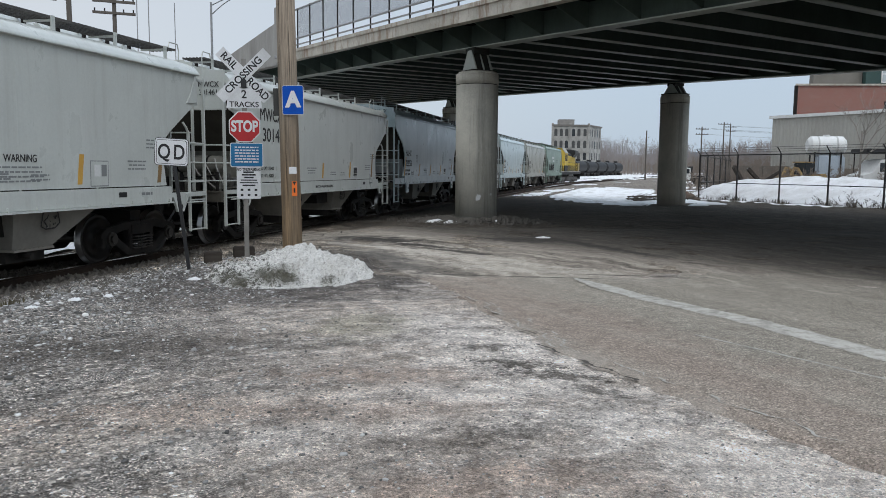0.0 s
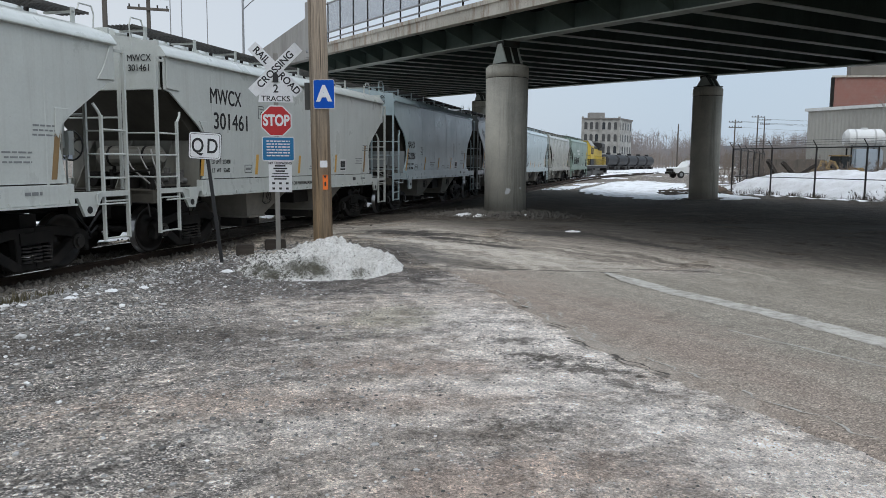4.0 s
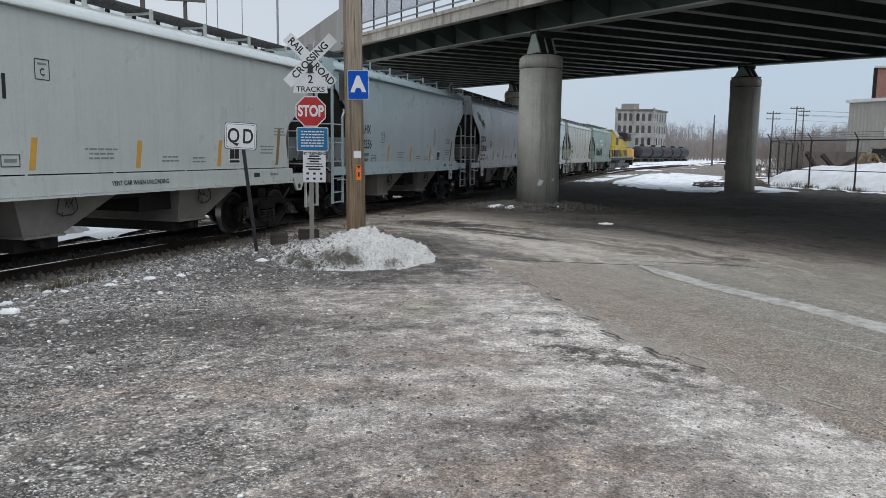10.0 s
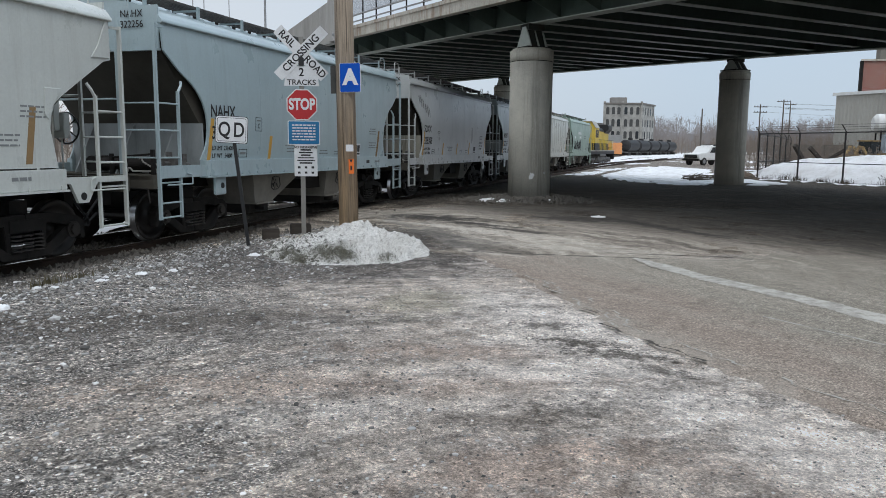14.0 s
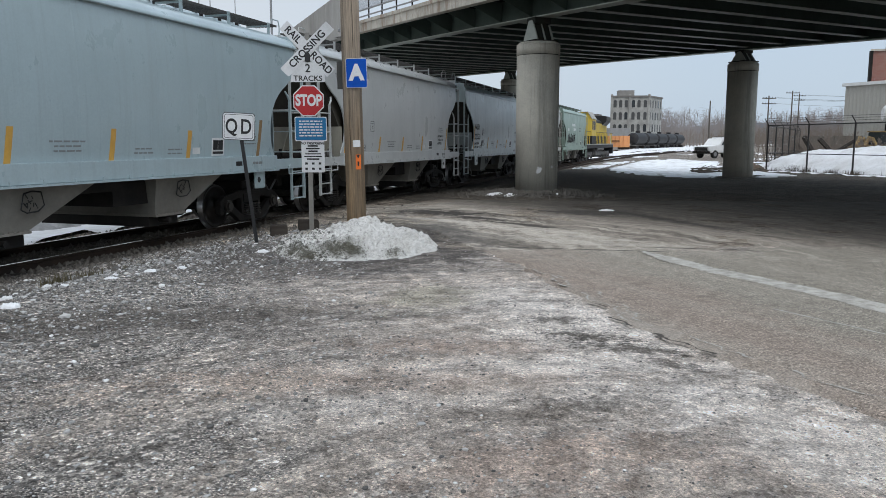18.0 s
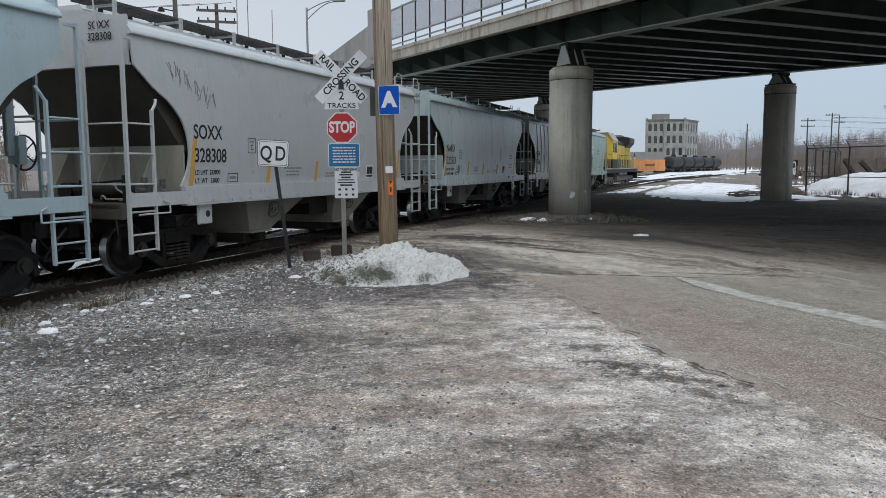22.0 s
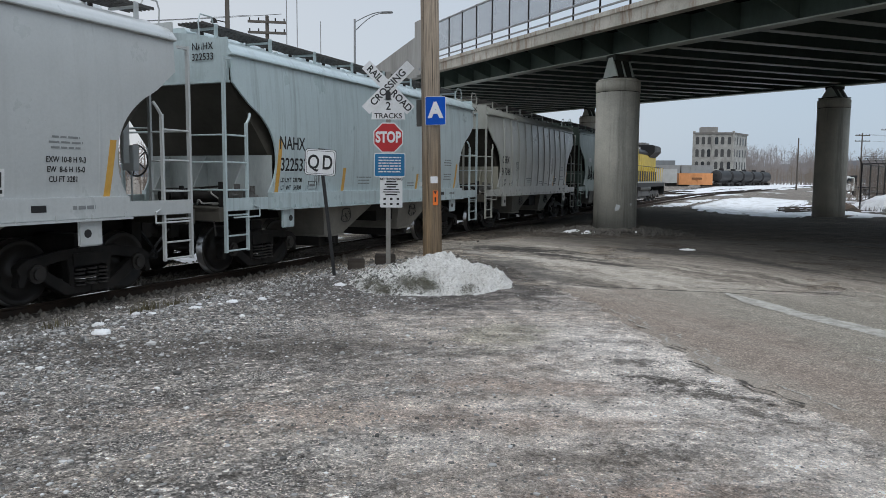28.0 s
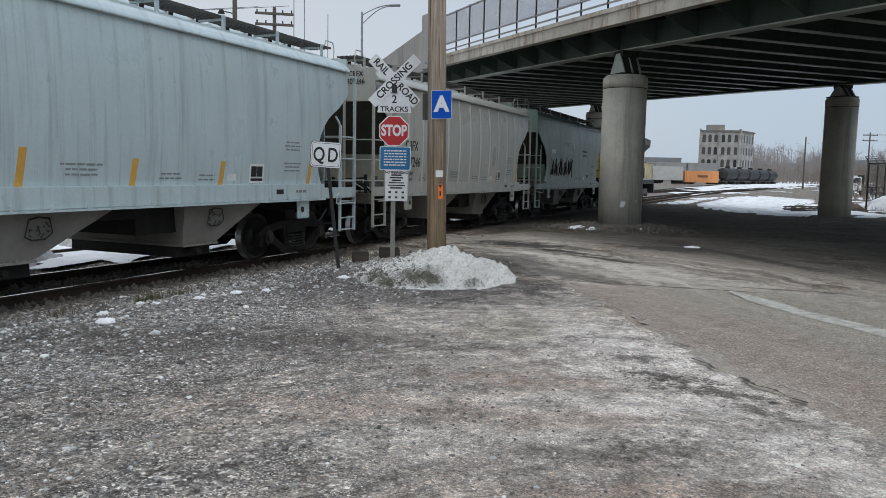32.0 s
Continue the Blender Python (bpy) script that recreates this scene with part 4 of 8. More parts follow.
def arc_outline(cut):
    """The left half of the car side: from the eave's end down the slope line to the sill."""
    if cut == "angular":
        return [(-5.78, 3.1), (-5.62, 3.06), (-4.74, 2.48), (-4.6, 2.36), (-4.53, 2.2), (-4.5, 2.0), (-4.62, 1.44)]
    pts = [(-5.76, 3.42), (-5.36, 3.1), (-5.02, 2.9), (-4.76, 2.66), (-4.62, 2.42), (-4.56, 2.18), (-4.56, 1.94), (-4.63, 1.7), (-4.75, 1.5)]
    out = []
    for i in range(len(pts) - 1):
        p0, p1, p2, p3 = (Vector(pts[max(0, min(len(pts) - 1, j))]) for j in (i - 1, i, i + 1, i + 2))
        for k in (0.0, 0.34, 0.67):
            q = 0.5 * (2 * p1 + (p2 - p0) * k + (2 * p0 - 5 * p1 + 4 * p2 - p3) * k * k + (3 * p1 - p0 - 3 * p2 + p3) * k ** 3)
            out.append((q.x, q.y))
    return out + [pts[-1]]


ROUND = [0.0]


def tuck(z):
    """How far the barrelled side draws in at a height."""
    return ROUND[0] * ((z - 2.6) / 1.1) ** 2


def side_seam(bm, x, s, w, out, z0, z1):
    prev = None
    for i in range(11):
        z = z0 + (z1 - z0) * i / 10
        y = 1.598 - tuck(z)
        ring = [bm.verts.new((x + dx, s * (y + dy), z)) for dx, dy in ((-w, 0), (w, 0), (w * 0.5, out), (-w * 0.5, out))]
        if prev:
            for k in range(4):
                bm.faces.new((prev[k], prev[(k + 1) % 4], ring[(k + 1) % 4], ring[k]))
        else:
            bm.faces.new(ring)
        prev = ring
    bm.faces.new(prev)
    bmesh.ops.recalc_face_normals(bm, faces=bm.faces)


def side_ladder(car, e, y, rungs, paint, top_z):
    """Flat-bar ladder at the car's corner: the corner post and an inner stile that bends to the side sheet."""
    s = 1 if y > 0 else -1
    xo, xi = e * 6.02, e * 5.43
    bm = bmesh.new()
    box(bm, xo - 0.022, xo + 0.022, y - 0.03, y + 0.03, 0.47, top_z)
    box(bm, min(xo, e * 5.8), max(xo, e * 5.8), y - 0.02, y + 0.02, top_z - 0.06, top_z - 0.02)
    top = max(rungs) + 0.23
    box(bm, xi - 0.02, xi + 0.02, y - 0.026, y + 0.026, 0.47, top)
    for (xa, za, ya), (xb, zc, yb) in (((xi, top - 0.02, y), (xi - e * 0.09, top + 0.1, y)), ((xi - e * 0.085, top + 0.09, y), (xi - e * 0.14, top + 0.18, y - s * 0.03))):
        rod(bm, (xa, ya, za), (xb, yb, zc), 0.025, 6)
    lad = part("ladder", bm, paint, car)
    for z in rungs:
        bm = bmesh.new()
        rod(bm, (xo, y, z), (xi, y, z), 0.016, 6)
        part("rung", bm, paint, lad)
    return lad


def hopper_car(k, label, paint, dark, cut, eave, end_paint, rib=False):
    car = thing("hopper_car", car_pose(car_center(k, 0)), label, "freight car", "hopper cars of the train")
    ROUND[0] = 0.012 if cut == "angular" else 0.055
    sill_top = 1.42 if cut == "angular" else 1.5
    half = arc_outline(cut)
    side = half + [(-x, z) for x, z in reversed(half)]
    for s in (-1, 1):
        bm = bmesh.new()
        ring = [(-5.78, eave)] + side + [(5.78, eave)]
        prism(bm, ring, "y", s * 1.565 if s > 0 else -1.6, 1.6 if s > 0 else s * 1.565)
        for i in range(1, 12):
            zc = sill_top + (eave - sill_top) * i / 12 + 0.003
            bmesh.ops.bisect_plane(bm, geom=bm.verts[:] + bm.edges[:] + bm.faces[:], plane_co=(0, 0, zc), plane_no=(0, 0, 1))
        for v in bm.verts:
            v.co.y -= s * tuck(v.co.z)
        for f in bm.faces:
            f.smooth = True
        for e in bm.edges:
            e.smooth = e.calc_face_angle(0) < 0.5
        sheet = part("side_sheet", bm, paint, car)
        for x in (-4.25, -2.6, -0.9, 0.9, 2.6, 4.25) if not rib else [-4.2 + 0.84 * i for i in range(11)]:
            bm = bmesh.new()
            side_seam(bm, x, s, 0.04 if rib else 0.025, 0.028 if rib else 0.0045, sill_top, eave - 0.06)
            part("side_seam", bm, paint, sheet)
        bm = bmesh.new()
        y0, y1 = (1.5, 1.64) if s > 0 else (-1.64, -1.5)
        box(bm, -4.72, 4.72, y0, y1, sill_top - 0.3, sill_top)
        soften(bm, 0.012)
        part("side_sill", bm, paint, car)
        bm = bmesh.new()
        box(bm, -4.72, 4.72, min(s * 1.5, s * 1.68), max(s * 1.5, s * 1.68), sill_top - 0.33, sill_top - 0.3)
        for x in [-4.6 + 0.575 * i for i in range(17)]:
            box(bm, x - 0.012, x + 0.012, min(s * 1.5, s * 1.66), max(s * 1.5, s * 1.66), sill_top - 0.3, sill_top - 0.24)
        part("sill_flange", bm, paint, car)
    # hopper bin; the shade on its slope sheets is put into their colour
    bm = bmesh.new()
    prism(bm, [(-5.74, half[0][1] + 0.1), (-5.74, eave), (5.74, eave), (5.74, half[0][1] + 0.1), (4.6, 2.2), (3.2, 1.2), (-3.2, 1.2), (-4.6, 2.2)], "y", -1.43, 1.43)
    part("bin", bm, dark, car, "grimy slope sheets coloured dark for shade")
    # roof with a lipped eave
    bm = bmesh.new()
    ye = 1.6 - tuck(eave)
    near = [(ye - 0.02, eave - 0.06), (ye + 0.055, eave - 0.06), (ye + 0.065, eave - 0.045), (ye + 0.06, eave - 0.01), (ye + 0.03, eave + 0.02), (ye + 0.01, eave + 0.05), (ye - 0.05, eave + 0.12), (ye - 0.18, eave + 0.18), (ye - 0.36, eave + 0.225), (1.0, eave + 0.3), (0.4, eave + 0.38)]
    prof = [(-y, z) for y, z in near] + list(reversed(near))
    prism(bm, prof, "x", -5.8, 5.8)
    for f in bm.faces:
        f.smooth = len(f.verts) == 4
    for e in bm.edges:
        e.smooth = e.calc_face_angle(0) < 0.7
    roof = part("roof", bm, paint, car)
    for x in (-3.9, -1.95, 0.0, 1.95, 3.9):
        for s in (-1, 1):
            bm = bmesh.new()
            prism(bm, [(s * (ye - 0.06), eave + 0.125), (s * (ye - 0.36), eave + 0.235), (s * 0.7, eave + 0.36), (s * 0.7, eave + 0.32), (s * (ye - 0.36), eave + 0.2), (s * (ye - 0.06), eave + 0.09)], "x", x - 0.03, x + 0.03)
            part("roof_seam", bm, paint, roof)
    # grating walkways on brackets along the trough hatches
    zb = eave + 0.5
    for s in (-1, 1):
        bm = bmesh.new()
        for k in range(7):
            y = s * (0.52 + 0.085 * k)
            box(bm, -5.9, 5.9, y - 0.012, y + 0.012, zb - 0.02, zb + 0.022)
        x = -5.85
        while x < 5.9:
            box(bm, x - 0.012, x + 0.012, min(s * 0.52, s * 1.03), max(s * 0.52, s * 1.03), zb - 0.012, zb + 0.014)
            x += 0.19
        board = part("running_board", bm, M["grating"], car, "dark steel grating walkway")
        x = -5.55
        while x < 5.7:
            bm = bmesh.new()
            box(bm, x - 0.045, x + 0.045, min(s * 1.04, s * 1.06), max(s * 1.04, s * 1.06), eave + 0.22, zb + 0.03)
            box(bm, x - 0.03, x + 0.03, min(s * 0.5, s * 1.06), max(s * 0.5, s * 1.06), zb - 0.06, zb - 0.025)
            part("board_bracket", bm, paint, board)
            x += 1.58
        for e in (-1, 1):
            bm = bmesh.new()
            pts = [(e * 5.62, zb + 0.02), (e * 5.66, zb + 0.13), (e * 5.95, zb + 0.13), (e * 6.0, zb + 0.0), (e * 5.95, eave - 0.02)]
            for (xa, za), (xb, zc) in zip(pts, pts[1:]):
                rod(bm, (xa, s * 1.05, za), (xb, s * 1.05, zc), 0.013, 6)
            part("roof_handhold", bm, paint, board)
    for x in (-4.2, -1.4, 1.4, 4.2):
        bm = bmesh.new()
        prism(bm, [(-0.36, eave + 0.36), (-0.36, eave + 0.46), (-0.3, eave + 0.53), (0.3, eave + 0.53), (0.36, eave + 0.46), (0.36, eave + 0.36)], "x", x - 1.32, x + 1.32)
        hatch = part("roof_hatch", bm, paint, car)
        for dx in (-1.0, -0.33, 0.33, 1.0):
            bm = bmesh.new()
            box(bm, x + dx - 0.03, x + dx + 0.03, -0.44, 0.44, eave + 0.53, eave + 0.555)
            box(bm, x + dx - 0.025, x + dx + 0.025, -0.46, -0.4, eave + 0.4, eave + 0.6)
            part("hatch_clamp", bm, M["steel_dark"], hatch)
    # discharge bays
    for xs in ([(-2.75, 1.25), (-2.45, 0.5), (-1.8, 0.5), (-0.35, 1.25)], [(0.9, 1.25), (0.98, 0.48), (1.72, 0.48), (3.05, 1.25)]):
        bm = bmesh.new()
        vs = prism(bm, xs, "y", -1.45, 1.45)
        for v in vs:
            if v.co.z < 0.9:
                v.co.y *= 0.9
        bay = part("discharge_bay", bm, D_BAY, car)
        bm = bmesh.new()
        x0, x1, zf = xs[1][0] - 0.05, xs[2][0] + 0.05, xs[1][1]
        box(bm, x0, x1, -1.38, 1.38, zf, zf + 0.035)
        for i in range(9):
            x = x0 + (x1 - x0) * (i + 0.5) / 9
            for y in (-1.375, 1.375):
                rod(bm, (x, y, zf + 0.03), (x, y, zf + 0.06), 0.014, 6)
        part("bolted_flange", bm, D_BAY, bay)
        bm = bmesh.new()
        mx = (xs[1][0] + xs[2][0]) / 2
        box(bm, mx - 0.4, mx + 0.4, -1.2, 1.2, 0.3, 0.5)
        rod(bm, (mx - 0.1, -1.42, 0.4), (mx - 0.1, 1.42, 0.4), 0.05, 8)
        part("gate", bm, M["steel_dark"], bay)
    bm = bmesh.new()
    box(bm, -6.2, 6.2, -0.22, 0.22, 0.9, 1.2)
    box(bm, -1.0, 0.1, -1.2, 1.2, 0.98, 1.3)
    box(bm, 0.1, 1.0, -1.2, 1.2, 0.72, 1.3)
    part("center_sill", bm, M["steel_dark"], car)
    for e in (-1, 1):
        x = e * 5.75
        bm = bmesh.new()
        box(bm, min(e * 4.7, e * 6.15), max(e * 4.7, e * 6.15), -1.5, 1.5, 1.18, 1.24)
        box(bm, min(e * 5.95, e * 6.15), max(e * 5.95, e * 6.15), -1.55, 1.55, 1.02, 1.26)
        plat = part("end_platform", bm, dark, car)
        j0 = 4.02 if e < 0 else 3.82
        for y in (-1.62, 1.57):
            bm = bmesh.new()
            if cut == "angular":
                prism(bm, [(e * 5.35, 1.2), (e * 5.15, 0.9), (e * 4.95, 0.9), (e * 4.8, 1.2)], "y", y, y + 0.05)
            else:
                box(bm, min(e * j0, e * (j0 + 0.4)), max(e * j0, e * (j0 + 0.4)), y, y + 0.05, 0.82, 1.25)
                soften(bm, 0.02)
            part("jacking_pad", bm, paint, car)
            bm = bmesh.new()
            jx = e * (5.05 if cut == "angular" else j0 + 0.14)
            rod(bm, (jx, y - 0.006, 1.0), (jx, y + 0.056, 1.0), 0.06, 12)
            part("jacking_hole", bm, M["black"], car)
            bm = bmesh.new()
            box(bm, min(e * 4.6, e * 6.0), max(e * 4.6, e * 6.0), y, y + 0.05, 1.2, 1.29 if cut == "angular" else 1.42)
            part("end_sill", bm, paint, car)
        for y in (-0.78, 0.78):
            bm = bmesh.new()
            box(bm, e * 6.0 - 0.022, e * 6.0 + 0.022, y - 0.028, y + 0.028, 1.06, eave - 0.15)
            part("end_post", bm, paint, car)
        bm = bmesh.new()
        prism(bm, [(e * 4.64, 1.24), (e * 4.64, 2.2), (e * 4.6, 2.2), (e * 4.6, 1.24)] if e < 0 else [(4.6, 1.24), (4.6, 2.2), (4.64, 2.2), (4.64, 1.24)], "y", -1.52, 1.52)
        head = part("end_bulkhead", bm, end_paint, car, "dusty painted end bulkhead")
        for y in (-0.95, 0.0, 0.95):
            bm = bmesh.new()
            prism(bm, [(e * 4.64, 1.24), (e * 5.25, 1.24), (e * 4.7, 2.14), (e * 4.64, 2.2)], "y", y - 0.012, y + 0.012)
            part("stiffener", bm, end_paint, head)
        bm = bmesh.new()
        box(bm, x - 0.02 + e * 0.04, x + 0.02 + e * 0.04, -1.5, 1.5, half[0][1] + 0.03, eave + 0.24)
        box(bm, x - 0.05 + e * 0.04, x + 0.05 + e * 0.04, -1.5, 1.5, half[0][1] + 0.0, half[0][1] + 0.04)
        part("end_sheet", bm, paint, car)
        rungs = (0.5, 1.12, 1.5, 1.9, 2.3) if cut == "angular" else (0.5, 0.76, 1.12, 1.56, 2.04, 2.51)
        for y in (-1.58, 1.58):
            side_ladder(car, e, y, rungs, paint, eave - 0.1)
            yi = math.copysign(0.78, y)
            for z in rungs[-4:]:
                bm = bmesh.new()
                rod(bm, (e * 6.0, yi, z), (e * 6.0, y, z), 0.015, 6)
                part("end_rung", bm, paint, car)
            bm = bmesh.new()
            rod(bm, (e * 5.3, y * 1.03, 1.28), (e * 5.18, y * 1.05, 1.24), 0.014, 6)
            rod(bm, (e * 5.18, y * 1.05, 1.24), (e * 5.18, y * 1.05, 1.08), 0.014, 6)
            rod(bm, (e * 5.18, y * 1.05, 1.08), (e * 5.9, y * 1.05, 1.08), 0.014, 6)
            part("grab_iron", bm, paint, car)
        bm = bmesh.new()
        rod(bm, (e * 6.0, -0.78, 2.58), (e * 6.0, 0.78, 2.58), 0.018, 6)
        part("crossover_rail", bm, paint, car)
        # coupler, draft gear, uncoupling lever and air hose
        bm = bmesh.new()
        box(bm, min(e * 6.05, e * 6.3), max(e * 6.05, e * 6.3), -0.11, 0.11, 0.76, 0.98)
        prism(bm, [(e * 6.28, -0.16), (e * 6.55, -0.2), (e * 6.6, 0.02), (e * 6.45, 0.06), (e * 6.42, 0.2), (e * 6.28, 0.17)], "z", 0.72, 1.02)
        part("coupler", bm, M["steel_dark"], car)
        bm = bmesh.new()
        box(bm, min(e * 5.9, e * 6.1), max(e * 5.9, e * 6.1), -0.42, 0.42, 0.7, 1.06)
        part("striker", bm, M["steel_dark"], car)
        bm = bmesh.new()
        rod(bm, (e * 6.17, -1.45, 1.02), (e * 6.17, -0.35, 1.05), 0.014, 6)
        rod(bm, (e * 6.17, -1.45, 1.02), (e * 6.19, -1.5, 0.78), 0.014, 6)
        rod(bm, (e * 6.17, -0.35, 1.05), (e * 6.35, -0.05, 1.03), 0.014, 6)
        part("uncoupling_lever", bm, M["steel_dark"], car)
        bm = bmesh.new()
        pts = [Vector((e * (6.12 + 0.42 * math.sin(q * math.pi / 8)), -0.38 + 0.05 * q / 4, 0.86 - 0.5 * math.sin(q * math.pi / 10))) for q in range(9)]
        for a, b in zip(pts, pts[1:]):
            rod(bm, a, b, 0.025, 6)
        part("air_hose", bm, M["black"], car)
        if e < 0:
            tank_z, tank_r = (1.88, 0.2) if cut == "angular" else (1.42, 0.13)
            bm = bmesh.new()
            rod(bm, (-5.12, -0.95, tank_z), (-5.12, 0.35, tank_z), tank_r, 20)
            for yy, dd in ((-0.95, -0.09), (0.35, 0.09)):
                rod(bm, (-5.12, yy, tank_z), (-5.12, yy + dd, tank_z), tank_r, 20, tank_r * 0.55)
            tank = part("air_reservoir", bm, end_paint if cut == "angular" else M["steel_dark"], car)
            for yy in (-0.7, 0.1):
                bm = bmesh.new()
                rod(bm, (-5.12, yy - 0.025, tank_z), (-5.12, yy + 0.025, tank_z), tank_r + 0.007, 20)
                box(bm, -5.14, -5.1, yy - 0.03, yy + 0.03, 1.24, tank_z)
                part("reservoir_strap", bm, M["steel_dark"], tank)
            for ya, za, yb in ((-0.92, tank_z + 0.07, -1.2), (-0.62, tank_z + 0.1, -1.05), (-0.35, tank_z - 0.13, -0.95)):
                bm = bmesh.new()
                pts = [Vector((-5.33 - 0.05 * math.sin(q * math.pi / 8), ya + (yb - ya) * (q / 8) ** 1.4, za + 0.07 * math.sin(min(1, q / 3) * math.pi) - (za - 1.3) * max(0, (q - 1) / 7) ** 1.3)) for q in range(9)]
                for a, b in zip(pts, pts[1:]):
                    rod(bm, a, b, 0.016, 6)
                part("brake_pipe", bm, M["pipe_pale"], car, "pale bent air pipe")
            bm = bmesh.new()
            box(bm, -5.35, -5.12, -1.4, -1.1, 1.34, 1.56)
            rod(bm, (-5.24, -1.42, 1.46), (-5.24, -1.52, 1.46), 0.075, 12)
            rod(bm, (-5.3, -1.25, 1.56), (-5.3, -1.25, 1.66), 0.06, 12)
            rod(bm, (-5.1, -1.38, 1.4), (-4.92, -1.38, 1.4), 0.065, 12)
            rod(bm, (-4.92, -1.3, 1.33), (-4.92, -1.3, 1.62), 0.05, 10)
            rod(bm, (-5.5, -1.28, 1.44), (-5.35, -1.28, 1.44), 0.045, 10)
            part("brake_valve", bm, M["valve_metal"], car, "grimy cast control valve")
            bm = bmesh.new()
            box(bm, -5.7, -4.8, -1.42, -1.3, 1.25, 1.31)
            box(bm, -5.68, -5.62, -1.2, -1.14, 1.24, 1.7)
            box(bm, -5.68, -5.62, -0.3, -0.24, 1.24, 1.62)
            rod(bm, (-5.65, -1.17, 1.62), (-5.65, -0.27, 1.55), 0.02, 6)
            part("pipe_bracket", bm, M["steel_dark"], car)
            bm = bmesh.new()
            rod(bm, (-4.95, -0.2, 1.24), (-4.95, -0.2, 1.52), 0.13, 14)
            part("retainer_valve", bm, M["steel_dark"], car)
            bm = bmesh.new()
            rod(bm, (-5.25, 0.55, 1.42), (-4.8, 0.55, 1.42), 0.15, 14)
            part("brake_cylinder", bm, M["steel_dark"], car)
        else:
            bm = bmesh.new()
            ring = [Vector((6.06, -0.4 + 0.26 * math.cos(q * math.tau / 18), 2.05 + 0.26 * math.sin(q * math.tau / 18))) for q in range(18)]
            for a, b in zip(ring, ring[1:] + ring[:1]):
                rod(bm, a, b, 0.016, 6)
            for q in range(5):
                a = q * math.tau / 5
                rod(bm, (6.06, -0.4, 2.05), (6.06, -0.4 + 0.26 * math.cos(a), 2.05 + 0.26 * math.sin(a)), 0.011, 5)
            part("hand_brake_wheel", bm, M["black"], car)
            bm = bmesh.new()
            box(bm, 5.88, 6.02, -0.52, -0.28, 1.88, 2.3)
            rod(bm, (5.95, -0.4, 1.9), (5.95, -0.4, 1.2), 0.018, 6)
            box(bm, 5.76, 5.9, -0.44, -0.36, 2.0, 3.4)
            soften(bm, 0.015)
            part("hand_brake_box", bm, paint, car)
        bm = bmesh.new()
        box(bm, e * 4.42 - 0.16, e * 4.42 + 0.16, -1.0, 1.0, 0.5, 0.95)
        box(bm, e * 4.42 - 0.22, e * 4.42 + 0.22, -0.96, 0.96, 0.3, 0.5)
        part("bolster", bm, M["steel_dark"], car)
        for s in (-1, 1):
            side_frame(car, e * 4.42, s)
        for dx in (-0.889, 0.889):
            WHEELS.append((wheelset(car, e * 4.42 + dx), 0.457))
    return car


WHEELS = []
TRAIN = []
P_GREY = car_paint("pale_grey_green_paint", (0.52, 0.545, 0.515), (0.32, 0.315, 0.285), 0.35)
P_BLUE = car_paint("pale_blue_paint", (0.35, 0.437, 0.46), (0.24, 0.278, 0.292), 0.4)
P_BLUE2 = car_paint("light_blue_paint", (0.445, 0.53, 0.54), (0.19, 0.217, 0.22), 0.7)
P_LIGHT = car_paint("light_grey_paint", (0.46, 0.48, 0.475), (0.33, 0.33, 0.32), 0.3)
P_BEIGE = car_paint("beige_grey_paint", (0.38, 0.385, 0.345), (0.23, 0.215, 0.185), 0.7)
P_GREEN = car_paint("faded_green_paint", (0.25, 0.33, 0.28), (0.18, 0.245, 0.205), 0.4, 0.1)
bsdf(P_GREEN).inputs["Coat Weight"].default_value = 0.15
bsdf(P_GREEN).inputs["Specular IOR Level"].default_value = 0.35
# slope sheets: grime, plus the shade they hang in, both in one colour
D_GREY = worn("grimy_shaded_slope_sheet", (0.085, 0.079, 0.066), (0.05, 0.046, 0.038), 0.8, 0, 0.8, 10, spec=0.12)
D_BAY = worn("grimy_bay_steel", (0.28, 0.265, 0.235), (0.16, 0.15, 0.13), 0.75, 0, 0.9, 12, spec=0.12)
# first two colours darkened for the shade inside the angular car ends
D_END = {k: worn("dusty_bulkhead", c, tuple(0.55 * q for q in c), 0.7, 0, 1.2, 12, 0.38, 0.8, (1, 1, 0.4)) for k, c in enumerate(((0.22, 0.215, 0.185), (0.22, 0.215, 0.185), (0.27, 0.295, 0.3), (0.31, 0.3, 0.25), (0.42, 0.46, 0.45), (0.36, 0.35, 0.28), (0.2, 0.27, 0.22)))}
M["grating"] = worn("walkway_grating", (0.05, 0.05, 0.05), (0.12, 0.11, 0.1), 0.6, 0.2, 2, 20, bumps=0)
M["pipe_pale"] = worn("pale_pipe_paint", (0.4, 0.4, 0.38), (0.2, 0.19, 0.17), 0.5, 0, 3, 20, bumps=0)
M["valve_metal"] = worn("valve_casting", (0.17, 0.165, 0.155), (0.05, 0.046, 0.042), 0.5, 0.3, 6, 30)
BLACK = M["black"]
GREYTXT = mat("faded_stencil", (0.19, 0.2, 0.2), 0.7)


